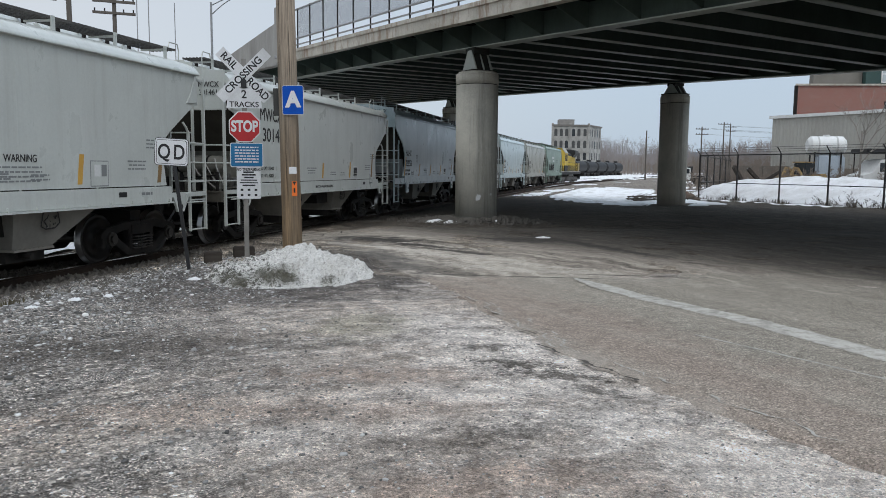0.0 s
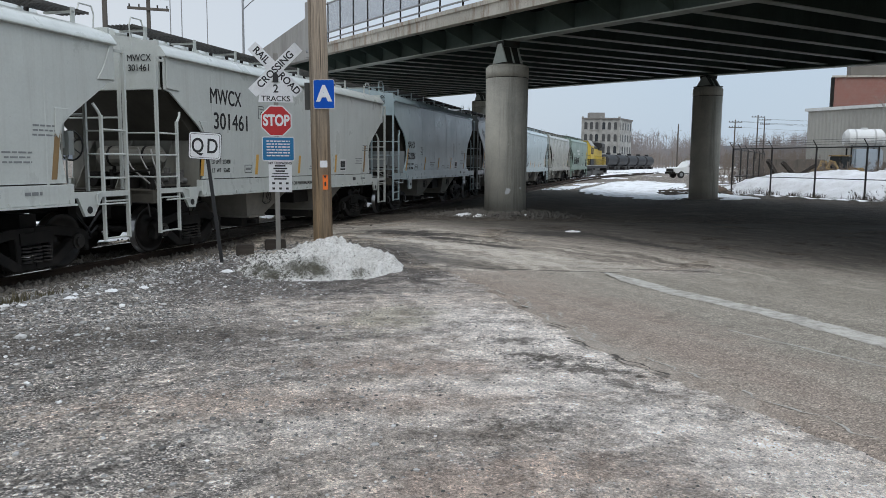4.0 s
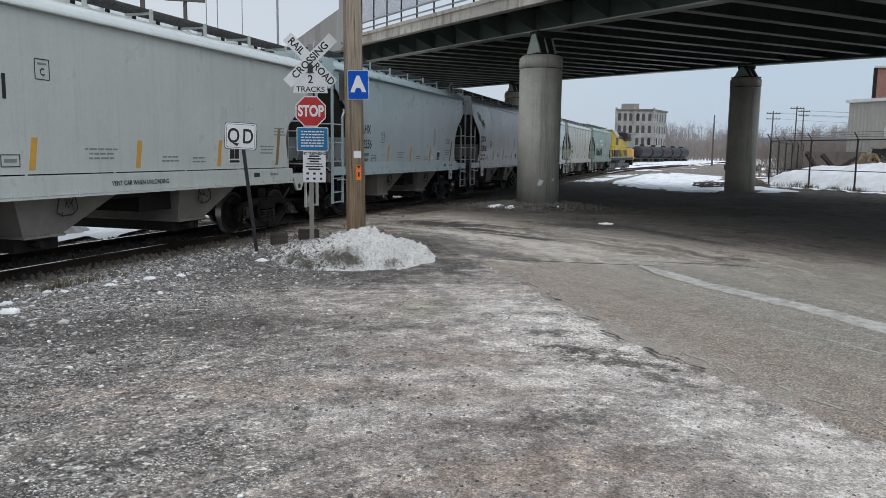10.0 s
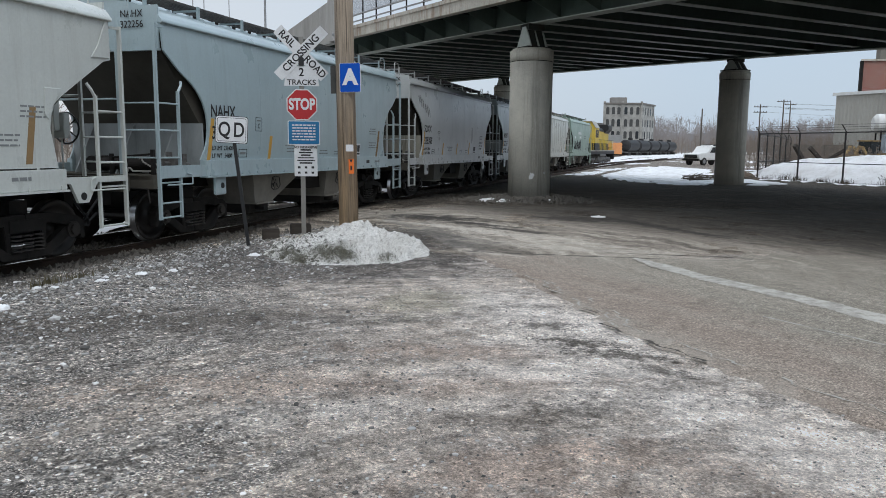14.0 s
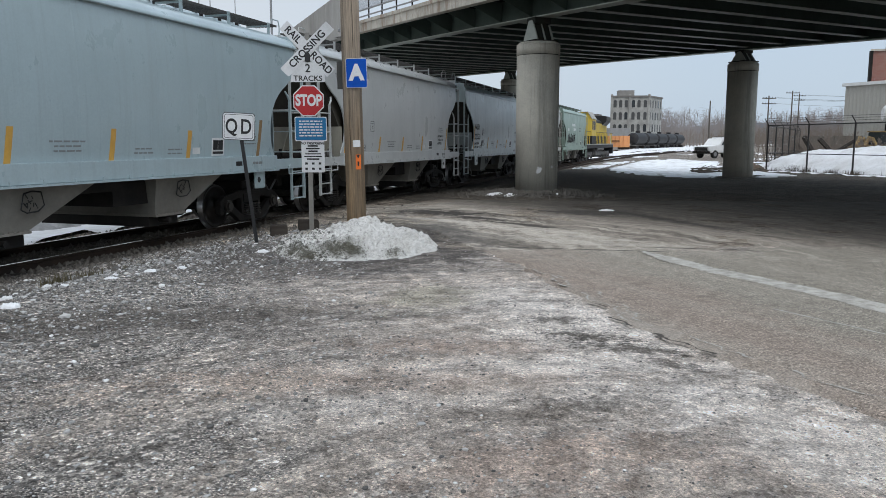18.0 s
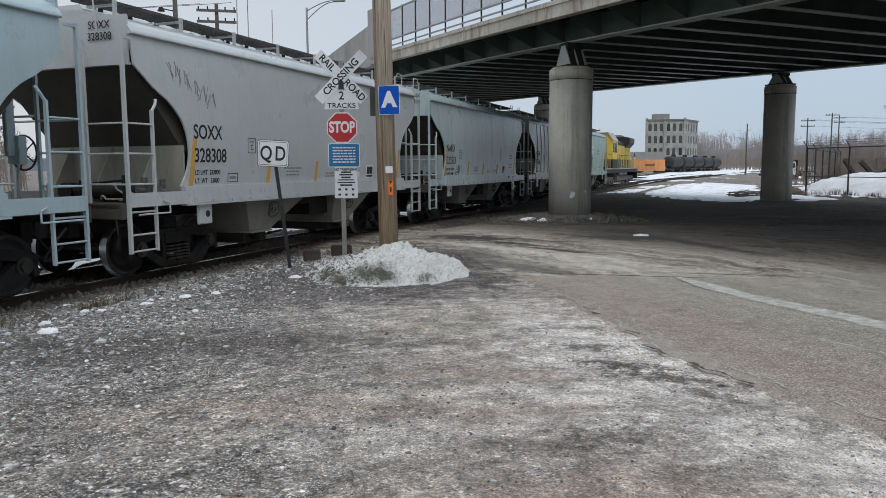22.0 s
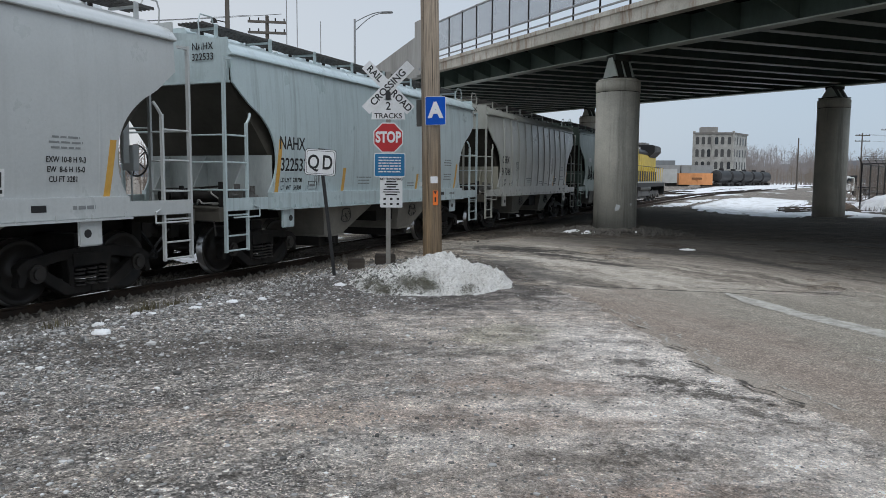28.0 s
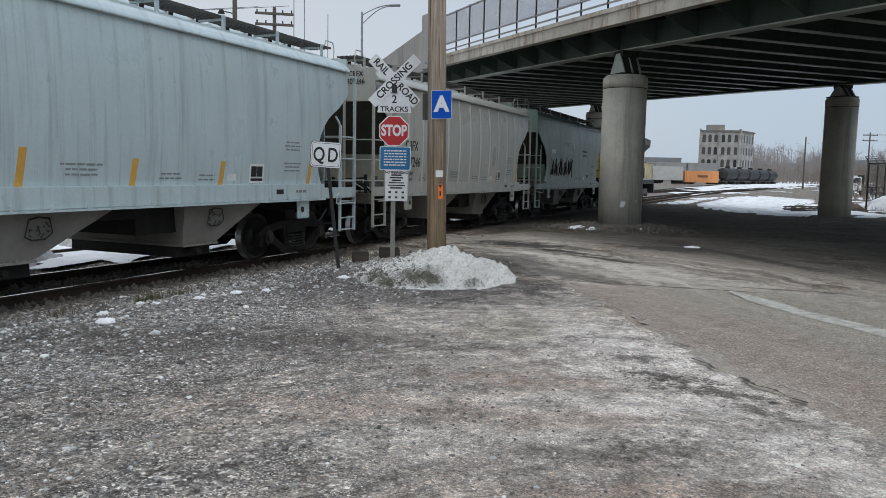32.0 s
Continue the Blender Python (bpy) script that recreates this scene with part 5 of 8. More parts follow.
def letter(car, words, x, z, cap, face="side", material=None, wide=0.85, y=-1.6):
    """Stencilled lettering on the near side (face 'side') or on the end sheet."""
    m = pose(x, y - 0.004, z, 90, 0, 0) if face == "side" else pose(-5.83, x, z, 90, 0, -90)
    ob = text_part("lettering", words, cap / 0.7, material or BLACK, car, m, 0.001, wide, 0.0)
    # bold strokes: the outline again, a little to each side
    bm = bmesh.new()
    g = cap * (0.02 if face == "side" else 0.012)
    for i, (dx, dy) in enumerate(((0, 0), (g, 0), (-g, 0), (0, g), (0, -g))):
        n0 = len(bm.verts)
        bm.from_mesh(ob.data)
        bm.verts.ensure_lookup_table()
        for v in bm.verts[n0:]:
            v.co.x += dx
            v.co.y += dy
            v.co.z += i * 0.0003 - (tuck(z + v.co.y) if face == "side" and y == -1.6 else 0.0)
    bm.to_mesh(ob.data)
    bm.free()
    return ob


def plate(car, x, z, w, h, material, name="stencil_bar", y=-1.6, slant=0.0, depth=0.004):
    bm = bmesh.new()
    prism(bm, [(x - w / 2 - slant, z - h / 2), (x + w / 2 - slant, z - h / 2), (x + w / 2 + slant, z + h / 2), (x - w / 2 + slant, z + h / 2)], "y", y - depth, y)
    for i in range(1, 5 if h > 0.3 else 1):
        bmesh.ops.bisect_plane(bm, geom=bm.verts[:] + bm.edges[:] + bm.faces[:], plane_co=(0, 0, z - h / 2 + h * i / 5), plane_no=(0, 0, 1))
    if y < -1.595 and y > -1.61:
        for v in bm.verts:
            v.co.y += tuck(v.co.z)
    return part(name, bm, material, car)


def small_print(car, x, z, lines, w, h=0.026, gap=0.07, y=-1.6):
    bm = bmesh.new()
    rnd = random.Random(int(x * 100 + z * 1000))
    for i in range(lines):
        ww = w * rnd.uniform(0.7, 1.0)
        a = x - ww / 2
        while a < x + ww / 2:
            b = a + rnd.uniform(0.06, 0.16)
            box(bm, a, min(b, x + ww / 2), y - 0.004, y, z - i * gap - h / 2, z - i * gap + h / 2)
            a = b + 0.025
    if y == -1.6:
        for v in bm.verts:
            v.co.y += tuck(v.co.z)
    p = part("small_print", bm, GREYTXT, car)
    p["kind"] = "stuff"
    return p


def stamp(car, x, z, w=0.4, h=0.34):
    """Black panel of two windows in a white border."""
    plate(car, x, z, w, h, M["white_paint"], "consolidated_stencil")
    plate(car, x - w * 0.22, z + h * 0.1, w * 0.38, h * 0.55, BLACK, "stencil_window", -1.605)
    plate(car, x + w * 0.2, z + h * 0.1, w * 0.38, h * 0.55, BLACK, "stencil_window", -1.605)
    plate(car, x, z - h * 0.33, w * 0.85, h * 0.14, BLACK, "stencil_window", -1.605)


def boxed(car, x, z, w, h, words=""):
    for dx, dz, a, b in ((0, h / 2, w, 0.012), (0, -h / 2, w, 0.012), (-w / 2, 0, 0.012, h), (w / 2, 0, 0.012, h)):
        plate(car, x + dx, z + dz, a, b, BLACK, "stencil_frame")
    if words:
        letter(car, words, x, z - 0.04, 0.1)
        plate(car, x, z + h * 0.28, w * 0.6, 0.03, GREYTXT)


def scribble(car, x, z, w, h, seed, material, turns=14, y=-1.603, r=0.008):
    """Angular hand-drawn graffiti letters: groups of three or four quick strokes."""
    rnd = random.Random(seed)
    bm = bmesh.new()
    glyphs = max(2, turns // 4)
    for g in range(glyphs):
        cx = x - w / 2 + w * (g + 0.5) / glyphs
        gw = w / glyphs * 0.75
        p = Vector((cx + rnd.uniform(-0.5, 0.0) * gw, y, z + rnd.uniform(0.2, 0.5) * h))
        for i in range(4):
            q = Vector((cx + rnd.uniform(-0.6, 0.7) * gw, y, z + (0.5 if i % 2 else -0.5) * h * rnd.uniform(0.5, 1.0)))
            mid = (p + q) / 2 + Vector((rnd.uniform(-0.15, 0.15) * gw, 0, rnd.uniform(-0.1, 0.1) * h))
            for c, d in ((p, mid), (mid, q)):
                a, b = c.copy(), d.copy()
                if y < -1.59:
                    a.y += tuck(a.z)
                    b.y += tuck(b.z)
                if (a - b).length > 0.001:
                    rod(bm, a, b, r, 4)
            p = q
    g = part("graffiti", bm, material, car)
    g["kind"] = "stuff"
    return g


def badge(car, x, z, seed):
    """A rounded frame with crossed strokes, drawn in grease on a bay."""
    rnd = random.Random(seed)
    bm = bmesh.new()
    ring = [(-0.2, -0.1), (-0.14, 0.12), (0.0, 0.15), (0.17, 0.13), (0.21, -0.06), (0.1, -0.14), (-0.1, -0.15)]
    for (a, b), (c, d) in zip(ring, ring[1:] + ring[:1]):
        rod(bm, (x + a, -1.43, z + b), (x + c, -1.43, z + d), 0.011, 4)
    for i in range(12):
        a = rnd.uniform(-0.15, 0.13)
        b = rnd.uniform(-0.1, 0.09)
        rod(bm, (x + a, -1.43, z + b), (x + a + rnd.uniform(-0.07, 0.07), -1.43, z + b + rnd.uniform(-0.08, 0.08)), 0.009, 4)
    g = part("graffiti", bm, M["black"], car)
    g["kind"] = "stuff"
    return g


def dress(car, k, cut, eave, mark, number, ld, lt, stripes):
    ang = cut == "angular"
    small_print(car, 4.2 if ang else 3.69, 2.3, 3, 0.55)
    for x, h in stripes:
        plate(car, x, 1.5 + h / 2, 0.11, h, M["reflector"] if (k, x) not in ((4, 1.62), (4, 4.2), (1, 4.15), (0, 4.42), (2, 4.1)) else M["rust_tape"], "reflector_stripe", -1.6, 0.03 if h < 0.6 else 0.055)
    if mark:
        mx = -3.72 if ang else -4.04
        letter(car, mark, mx, 3.1 if ang else 2.43, 0.31 if ang else 0.245)
        letter(car, number, mx + (0.22 if ang else 0.07), 2.6 if ang else 2.02, 0.33 if ang else 0.245, wide=1.02 if ang else 0.88)
        ez = eave - 0.08 if ang else eave + 0.1
        letter(car, mark, -1.1 if ang else -0.98, ez, 0.12, "end", None, 0.95)
        letter(car, number, -1.1 if ang else -0.98, ez - 0.18, 0.12, "end", None, 0.95)
        letter(car, "LD LMT  " + ld, -3.95 if ang else -4.05, 1.78 if ang else 1.73, 0.085)
        letter(car, "LT  WT   " + lt, -3.95 if ang else -4.05, 1.6 if ang else 1.58, 0.085)
        boxed(car, -2.25 if ang else (-3.0 if k == 4 else -2.7), 2.9 if ang else 2.24, 0.25, 0.28, "C")
        boxed(car, -2.85 if ang else -3.3, 1.63, 0.3, 0.16)
        plate(car, -2.85 if ang else -3.3, 1.63, 0.2, 0.05, GREYTXT)
    small_print(car, -1.17, 1.8, 3, 0.7)
    small_print(car, 0.48, 1.68, 2, 0.5)
    small_print(car, 1.3, 1.66, 2, 0.5)
    if k != 3:
        small_print(car, 3.69, 1.9, 3, 0.62)
    if k:
        stamp(car, 2.45 if ang else 2.6, 1.7)
    if not ang:
        plate(car, 1.92, 1.63, 0.22, 0.12, M["white_paint"], "stencil_label")
    zs = 1.3 if ang else 1.36
    small_print(car, 3.9, zs, 1, 0.45, 0.05, 0.07, -1.642)
    plate(car, 3.2, zs, 0.22, 0.09, BLACK, "stencil_bar", -1.64)
    # dark round grease marks on the bays
    for x in (-1.75, 1.65):
        badge(car, x, 0.95, k * 7 + int(x * 3))


M["rust_tape"] = worn("weathered_tape", (0.3, 0.19, 0.08), (0.2, 0.13, 0.07), 0.7, 0, 1, 20)
CARS = [
    (0, "pale grey two-bay covered hopper car", P_GREY, "angular", 3.75, "", "", "", "", [(2.2, 0.5), (4.42, 0.8)]),
    (1, "pale grey covered hopper car with black lettering", P_GREY, "angular", 3.75, "MWCX", "301461", "233400", "52600", [(-4.62, 0.5), (-2.47, 0.45), (-0.33, 0.45), (1.95, 0.5), (4.15, 0.8)]),
    (2, "pale blue covered hopper car with curved ends", P_BLUE, "curved", 3.95, "NAHX", "322256", "231400", "54600", [(-4.45, 0.8), (-2.2, 0.5), (-0.25, 0.5), (1.7, 0.5), (4.1, 0.75)]),
    (3, "light grey covered hopper car with graffiti", P_LIGHT, "curved", 3.95, "SOXX", "328308", "233000", "53000", [(-4.45, 0.85), (-2.1, 0.45), (-0.17, 0.45), (1.7, 0.5), (4.42, 0.8)]),
    (4, "streaked light blue covered hopper car", P_BLUE2, "curved", 3.95, "NAHX", "322533", "231700", "54300", [(-4.47, 1.0), (-2.08, 0.5), (-0.26, 0.4), (1.66, 0.4), (4.3, 0.7)]),
    (5, "beige grey ribbed covered hopper car", P_BEIGE, "curved", 3.95, "CBFX", "307246", "", "", [(2.4, 0.4), (4.5, 0.6)]),
    (6, "faded green covered hopper car with graffiti", P_GREEN, "curved", 4.05, "", "", "", "", []),
]
for k, label, paint, cut, eave, mark, number, ld, lt, stripes in CARS:
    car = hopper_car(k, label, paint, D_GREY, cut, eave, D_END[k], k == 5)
    dress(car, k, cut, eave, mark, number, ld, lt, stripes)
    if k == 0:
        letter(car, "WARNING", 0.92, 1.91, 0.11)
        small_print(car, 0.9, 1.78, 4, 1.1)
        plate(car, 2.66, 1.68, 0.46, 0.44, GREYTXT, "faded_panel")
        plate(car, 2.66, 1.68, 0.43, 0.41, paint, "faded_panel", -1.603)
        plate(car, 2.6, 1.73, 0.15, 0.2, M["white_paint"], "faded_panel", -1.606)
        plate(car, 2.77, 1.73, 0.13, 0.2, GREYTXT, "faded_panel", -1.606)
    if k == 1:
        letter(car, "VENT CAR WHEN UNLOADING", -0.34, 1.26, 0.075, "side", None, 0.9, -1.64)
    if k == 3:
        for k2 in range(5):
            scribble(car, -4.85 + 0.24 * k2, 3.42 - 0.1 * k2, 0.34, 0.34, 5 + k2, GREYTXT, 8, -1.603, 0.005)
        letter(car, "EXW 10-8 H 9-3", 3.69, 2.0, 0.075)
        letter(car, "EW  8-6 H 15-0", 3.69, 1.87, 0.075)
        letter(car, "CU FT 3281", 3.65, 1.74, 0.075)
    if k == 4:
        scribble(car, -3.05, 1.75, 0.4, 0.3, 11, GREYTXT, 14, -1.603, 0.006)
    if k == 6:
        scribble(car, -2.2, 2.1, 3.6, 0.85, 21, BLACK, 30, -1.603, 0.018)
        scribble(car, -2.3, 1.95, 3.2, 0.5, 22, BLACK, 34, -1.603, 0.011)
        small_print(car, 1.9, 2.9, 2, 1.2, 0.09, 0.2)
        for x0, z, w in ((-1.9, 3.12, 1.5), (-0.2, 3.12, 0.16), (-1.3, 2.78, 1.1), (-3.9, 2.75, 0.6)):
            for i in range(max(1, round(w / 0.16))):
                plate(car, x0 + (i + 0.5) * 0.16 if w > 0.2 else x0, z, 0.11, 0.19, M["white_paint"], "stencil_bar")
    if cut == "angular":
        for e in (-1, 1):
            for pts in ([(5.74, 3.7), (5.74, 3.12), (5.35, 3.1), (5.5, 3.3), (5.68, 3.68)], [(4.72, 2.58), (4.42, 2.58), (4.4, 2.2), (4.47, 2.12), (4.53, 2.3)]):
                bm = bmesh.new()
                prism(bm, [(e * a, b) for a, b in pts], "y", -1.618, -1.6)
                soften(bm, 0.006, 1)
                part("gusset_plate", bm, paint, car)
    TRAIN.append((car, k))
LOCO_K = 6.5 + 18.6 / 2 / PITCH


def locomotive():
    lo = thing("locomotive", car_pose(car_center(LOCO_K, 0)), "yellow and black diesel road locomotive", "locomotive")
    yel, blk, grime = M["yellow"], M["black"], worn("locomotive_grime", (0.2, 0.195, 0.185), (0.09, 0.085, 0.08), 0.7, 0.2, 1.5, 14)
    bm = bmesh.new()
    box(bm, -8.7, 8.7, -1.45, 1.45, 1.2, 1.5)
    part("frame", bm, blk, lo)
    for y in (-1.5, 1.45):
        bm = bmesh.new()
        box(bm, -8.6, 8.6, y, y + 0.05, 1.5, 1.6)
        part("walkway_edge", bm, M["pale_edge"], lo, "pale painted walkway edge")
    bm = bmesh.new()
    box(bm, -2.4, 2.4, -1.3, 1.3, 0.35, 1.18)
    soften(bm, 0.18)
    part("fuel_tank", bm, grime, lo)
    for y in (-1.3, 1.3):
        bm = bmesh.new()
        rod(bm, (-2.0, y, 1.08), (2.2, y, 1.08), 0.16, 10)
        part("air_reservoir", bm, grime, lo)
    bm = bmesh.new()
    box(bm, -3.6, 7.7, -0.86, 0.86, 2.35, 3.62)
    soften(bm, 0.06)
    hood = part("long_hood", bm, yel, lo)
    for x in [-3.1 + 0.92 * i for i in range(12)]:
        for y in (-0.885, 0.865):
            bm = bmesh.new()
            box(bm, x - 0.38, x + 0.38, y, y + 0.02, 2.4, 3.5)
            soften(bm, 0.008, 1)
            part("hood_door", bm, yel, hood)
    bm = bmesh.new()
    box(bm, -3.6, 7.72, -0.9, 0.9, 1.6, 2.35)
    part("hood_base", bm, blk, lo)
    bm = bmesh.new()
    prism(bm, [(-0.84, 3.62), (-0.84, 3.78), (-0.55, 4.0), (0.55, 4.0), (0.84, 3.78), (0.84, 3.62)], "x", -3.6, 4.4)
    part("hood_roof", bm, blk, lo)
    bm = bmesh.new()
    prism(bm, [(-0.88, 3.45), (-1.3, 3.85), (-1.32, 4.3), (-1.1, 4.42), (1.1, 4.42), (1.32, 4.3), (1.3, 3.85), (0.88, 3.45)], "x", 4.2, 7.3)
    wing = part("radiator_wing", bm, blk, lo, "black flared radiator housing")
    for y in (-1.33, 1.32):
        bm = bmesh.new()
        box(bm, 4.4, 7.1, y, y + 0.012, 3.9, 4.25)
        part("radiator_grille", bm, M["grating"], wing)
    bm = bmesh.new()
    prism(bm, [(7.3, 3.5), (7.3, 4.36), (7.75, 3.9), (7.75, 3.5)], "y", -0.85, 0.85)
    part("tail_slope", bm, blk, lo)
    for x, z in ((5.0, 4.4), (6.3, 4.4), (2.6, 3.98)):
        bm = bmesh.new()
        rod(bm, (x, 0, z), (x, 0, z + 0.22), 0.52, 20, 0.48)
        part("roof_fan", bm, grime, lo)
    bm = bmesh.new()
    box(bm, -1.2, 0.2, -0.3, 0.3, 3.98, 4.32)
    rod(bm, (1.0, 0, 3.98), (1.0, 0, 4.4), 0.2, 12)
    part("exhaust_stack", bm, blk, lo)
    bm = bmesh.new()
    prism(bm, [(-1.5, 1.6), (-1.5, 3.85), (-1.1, 4.4), (1.1, 4.4), (1.5, 3.85), (1.5, 1.6)], "x", -6.0, -3.6)
    cab = part("cab", bm, yel, lo)
    for y in (-1.52, 1.5):
        for x, w in ((-5.45, 0.3), (-4.45, 0.42)):
            bm = bmesh.new()
            box(bm, x - w, x + w, y, y + 0.02, 2.85, 3.62)
            part("cab_window", bm, M["glass_dark"], cab)
    bm = bmesh.new()
    prism(bm, [(-1.56, 3.8), (-1.13, 4.44), (1.13, 4.44), (1.56, 3.8), (1.5, 3.8), (1.1, 4.4), (-1.1, 4.4), (-1.5, 3.8)], "x", -6.15, -3.45)
    part("cab_roof", bm, M["pale_edge"], cab, "pale weathered cab roof")
    bm = bmesh.new()
    box(bm, -6.03, -3.57, -1.53, 1.53, 1.58, 2.3)
    part("cab_base", bm, blk, cab)
    for x in (-5.2, -4.3):
        bm = bmesh.new()
        rod(bm, (x, 0.3, 4.42), (x, 0.3, 4.66), 0.1, 10)
        rod(bm, (x, 0.3, 4.6), (x + 0.35, 0.3, 4.62), 0.07, 10)
        part("horn", bm, blk, cab)
    bm = bmesh.new()
    box(bm, -7.6, -6.0, -0.85, 0.85, 1.6, 3.0)
    soften(bm, 0.1)
    part("short_hood", bm, yel, lo)
    for y in (-1.4, 1.4):
        x = -8.4
        while x < 8.5:
            bm = bmesh.new()
            rod(bm, (x, y, 1.6), (x, y, 2.68), 0.03, 6)
            part("handrail_post", bm, M["yellow"], lo)
            x += 0.95
        bm = bmesh.new()
        rod(bm, (-8.4, y, 2.68), (8.5, y, 2.68), 0.022, 6)
        part("handrail", bm, blk, lo)
    for y in (-1.2, -0.7, -0.2, 0.2, 0.7, 1.2):
        bm = bmesh.new()
        rod(bm, (8.62, y, 1.25), (8.62, y, 2.68), 0.026, 6)
        part("end_handrail", bm, M["white_paint"], lo)
    bm = bmesh.new()
    box(bm, 7.74, 7.78, -0.12, 0.12, 3.35, 3.6)
    part("tail_light", bm, M["white_paint"], lo)
    for e in (-1, 1):
        bm = bmesh.new()
        box(bm, min(e * 8.6, e * 8.85), max(e * 8.6, e * 8.85), -1.45, 1.45, 0.55, 1.6)
        part("pilot", bm, blk, lo)
        for s in (-1, 1):
            bm = bmesh.new()
            pts = [(-2.3, 0.62), (-2.1, 0.86), (2.1, 0.86), (2.3, 0.62), (1.95, 0.36), (1.35, 0.36), (1.1, 0.58), (0.4, 0.58), (0.25, 0.36), (-0.25, 0.36), (-0.4, 0.58), (-1.1, 0.58), (-1.35, 0.36), (-1.95, 0.36)]
            prism(bm, [(e * 5.6 + a, b) for a, b in pts], "y", s * 1.05 - 0.08, s * 1.05 + 0.08)
            fr = part("truck_frame", bm, grime, lo)
            for dx in (-1.7, 0.0, 1.7):
                bm = bmesh.new()
                rod(bm, (e * 5.6 + dx, s * 1.05, 0.457), (e * 5.6 + dx, s * 1.24, 0.457), 0.17, 12)
                part("journal_box", bm, grime, fr)
        for dx in (-1.7, 0.0, 1.7):
            WHEELS.append((wheelset(lo, e * 5.6 + dx), 0.457))
    for y in (-0.4, 0.4):
        bm = bmesh.new()
        box(bm, 7.72, 7.76, y - 0.3, y + 0.3, 2.9, 3.4)
        part("number_board", bm, blk, lo)
    for o in lo.children_recursive:
        if o.name.startswith("wheelset"):
            o.location.x *= 1.045
        elif o.parent == lo or o.parent.parent == lo:
            if not o.name.startswith("wheel"):
                o.data.transform(Matrix.Diagonal((1.045, 1, 1.03, 1)))
    return lo


TRAIN.append((locomotive(), LOCO_K))


# ---- crossing signs, pole, snow ----
def pole_material():
    """Split grey-brown pole timber: long checks, knots and a rawer foot."""
    m = mat("pole_wood", (0.4, 0.3, 0.2), 0.9, 0, 0.2)
    v = coords(m, "Object")
    sx = m.node_tree.nodes.new("ShaderNodeSeparateXYZ")
    m.node_tree.links.new(v, sx.inputs[0])
    wide = noise_tex(m, coords(m, "Object", (5, 5, 0.35)), 1.2, 7.0, 0.7)
    thread = noise_tex(m, coords(m, "Object", (26, 26, 0.7)), 1.4, 6.0, 0.75)
    check = noise_tex(m, coords(m, "Object", (17, 17, 0.28)), 1.5, 3.0, 0.5)
    knot = noise_tex(m, coords(m, "Object", (3, 3, 2.2)), 1.6, 5.0, 0.6)
    c = mixc(m, band(m, arith(m, "ADD", sx.outputs[2], arith(m, "MULTIPLY", wide, 1.6)), 1.6, 3.6), (0.5, 0.35, 0.215), (0.36, 0.3, 0.235))
    c = mixc(m, ramp(m, wide, [(0.4, (0, 0, 0)), (0.64, (0.8, 0.8, 0.8))]), c, (0.22, 0.175, 0.135))
    c = mixc(m, 0.85, c, ramp(m, thread, [(0.34, (0.5, 0.5, 0.5)), (0.6, (1.3, 1.3, 1.3))]), "MULTIPLY")
    c = mixc(m, ramp(m, check, [(0.6, (0, 0, 0)), (0.66, (0.85, 0.85, 0.85))]), c, (0.06, 0.046, 0.035))
    c = mixc(m, ramp(m, knot, [(0.68, (0, 0, 0)), (0.74, (0.75, 0.75, 0.75))]), c, (0.09, 0.065, 0.045))
    set_color(m, c)
    bump(m, arith(m, "SUBTRACT", thread, check), 0.9, 0.01)
    return m


M["pole_wood"] = pole_material()
M["sign_white"] = worn("sign_white", (0.7, 0.71, 0.72), (0.52, 0.52, 0.52), 0.45, 0, 2.5, 30, 0.5, 0.9, bumps=0)
M["sign_red"] = worn("sign_red", (0.48, 0.022, 0.026), (0.38, 0.022, 0.026), 0.45, 0, 2, 25, bumps=0)
M["sign_blue"] = worn("sign_blue", (0.004, 0.085, 0.47), (0.004, 0.065, 0.38), 0.5, 0, 2, 25, bumps=0, spec=0.15)
M["sign_teal"] = worn("sign_teal", (0.012, 0.165, 0.36), (0.012, 0.12, 0.27), 0.45, 0, 2, 25, bumps=0)
M["sign_back"] = worn("sign_aluminium", (0.1, 0.1, 0.095), (0.07, 0.07, 0.066), 0.6, 0.0, 2, 25, spec=0.12)
M["post_steel"] = worn("post_steel", (0.3, 0.29, 0.27), (0.2, 0.19, 0.17), 0.6, 0.4, 2, 25)
M["tag_orange"] = mat("orange_tag", (0.75, 0.16, 0.02), 0.5)


def round_rect(w, h, r, seg=4):
    pts = []
    for cx, cz, a0 in ((w / 2 - r, h / 2 - r, 0), (-w / 2 + r, h / 2 - r, 90), (-w / 2 + r, -h / 2 + r, 180), (w / 2 - r, -h / 2 + r, 270)):
        for i in range(seg + 1):
            a = radians(a0 + 90 * i / seg)
            pts.append((cx + r * math.cos(a), cz + r * math.sin(a)))
    return pts


def panel(name, pts, material, parent, y, z, thick=0.004, label=""):
    bm = bmesh.new()
    prism(bm, [(a, b + z) for a, b in pts], "y", y - thick, y)
    return part(name, bm, material, parent, label)


def sign_text(parent, words, x, z, cap, material, y, wide=0.85, turn=0.0, bold=0.0):
    return text_part("lettering", words, cap / 0.7, material, parent, pose(x, y, z, 90, 0, 0) @ pose(0, 0, 0, 0, 0, turn), 0.0008, wide, bold)


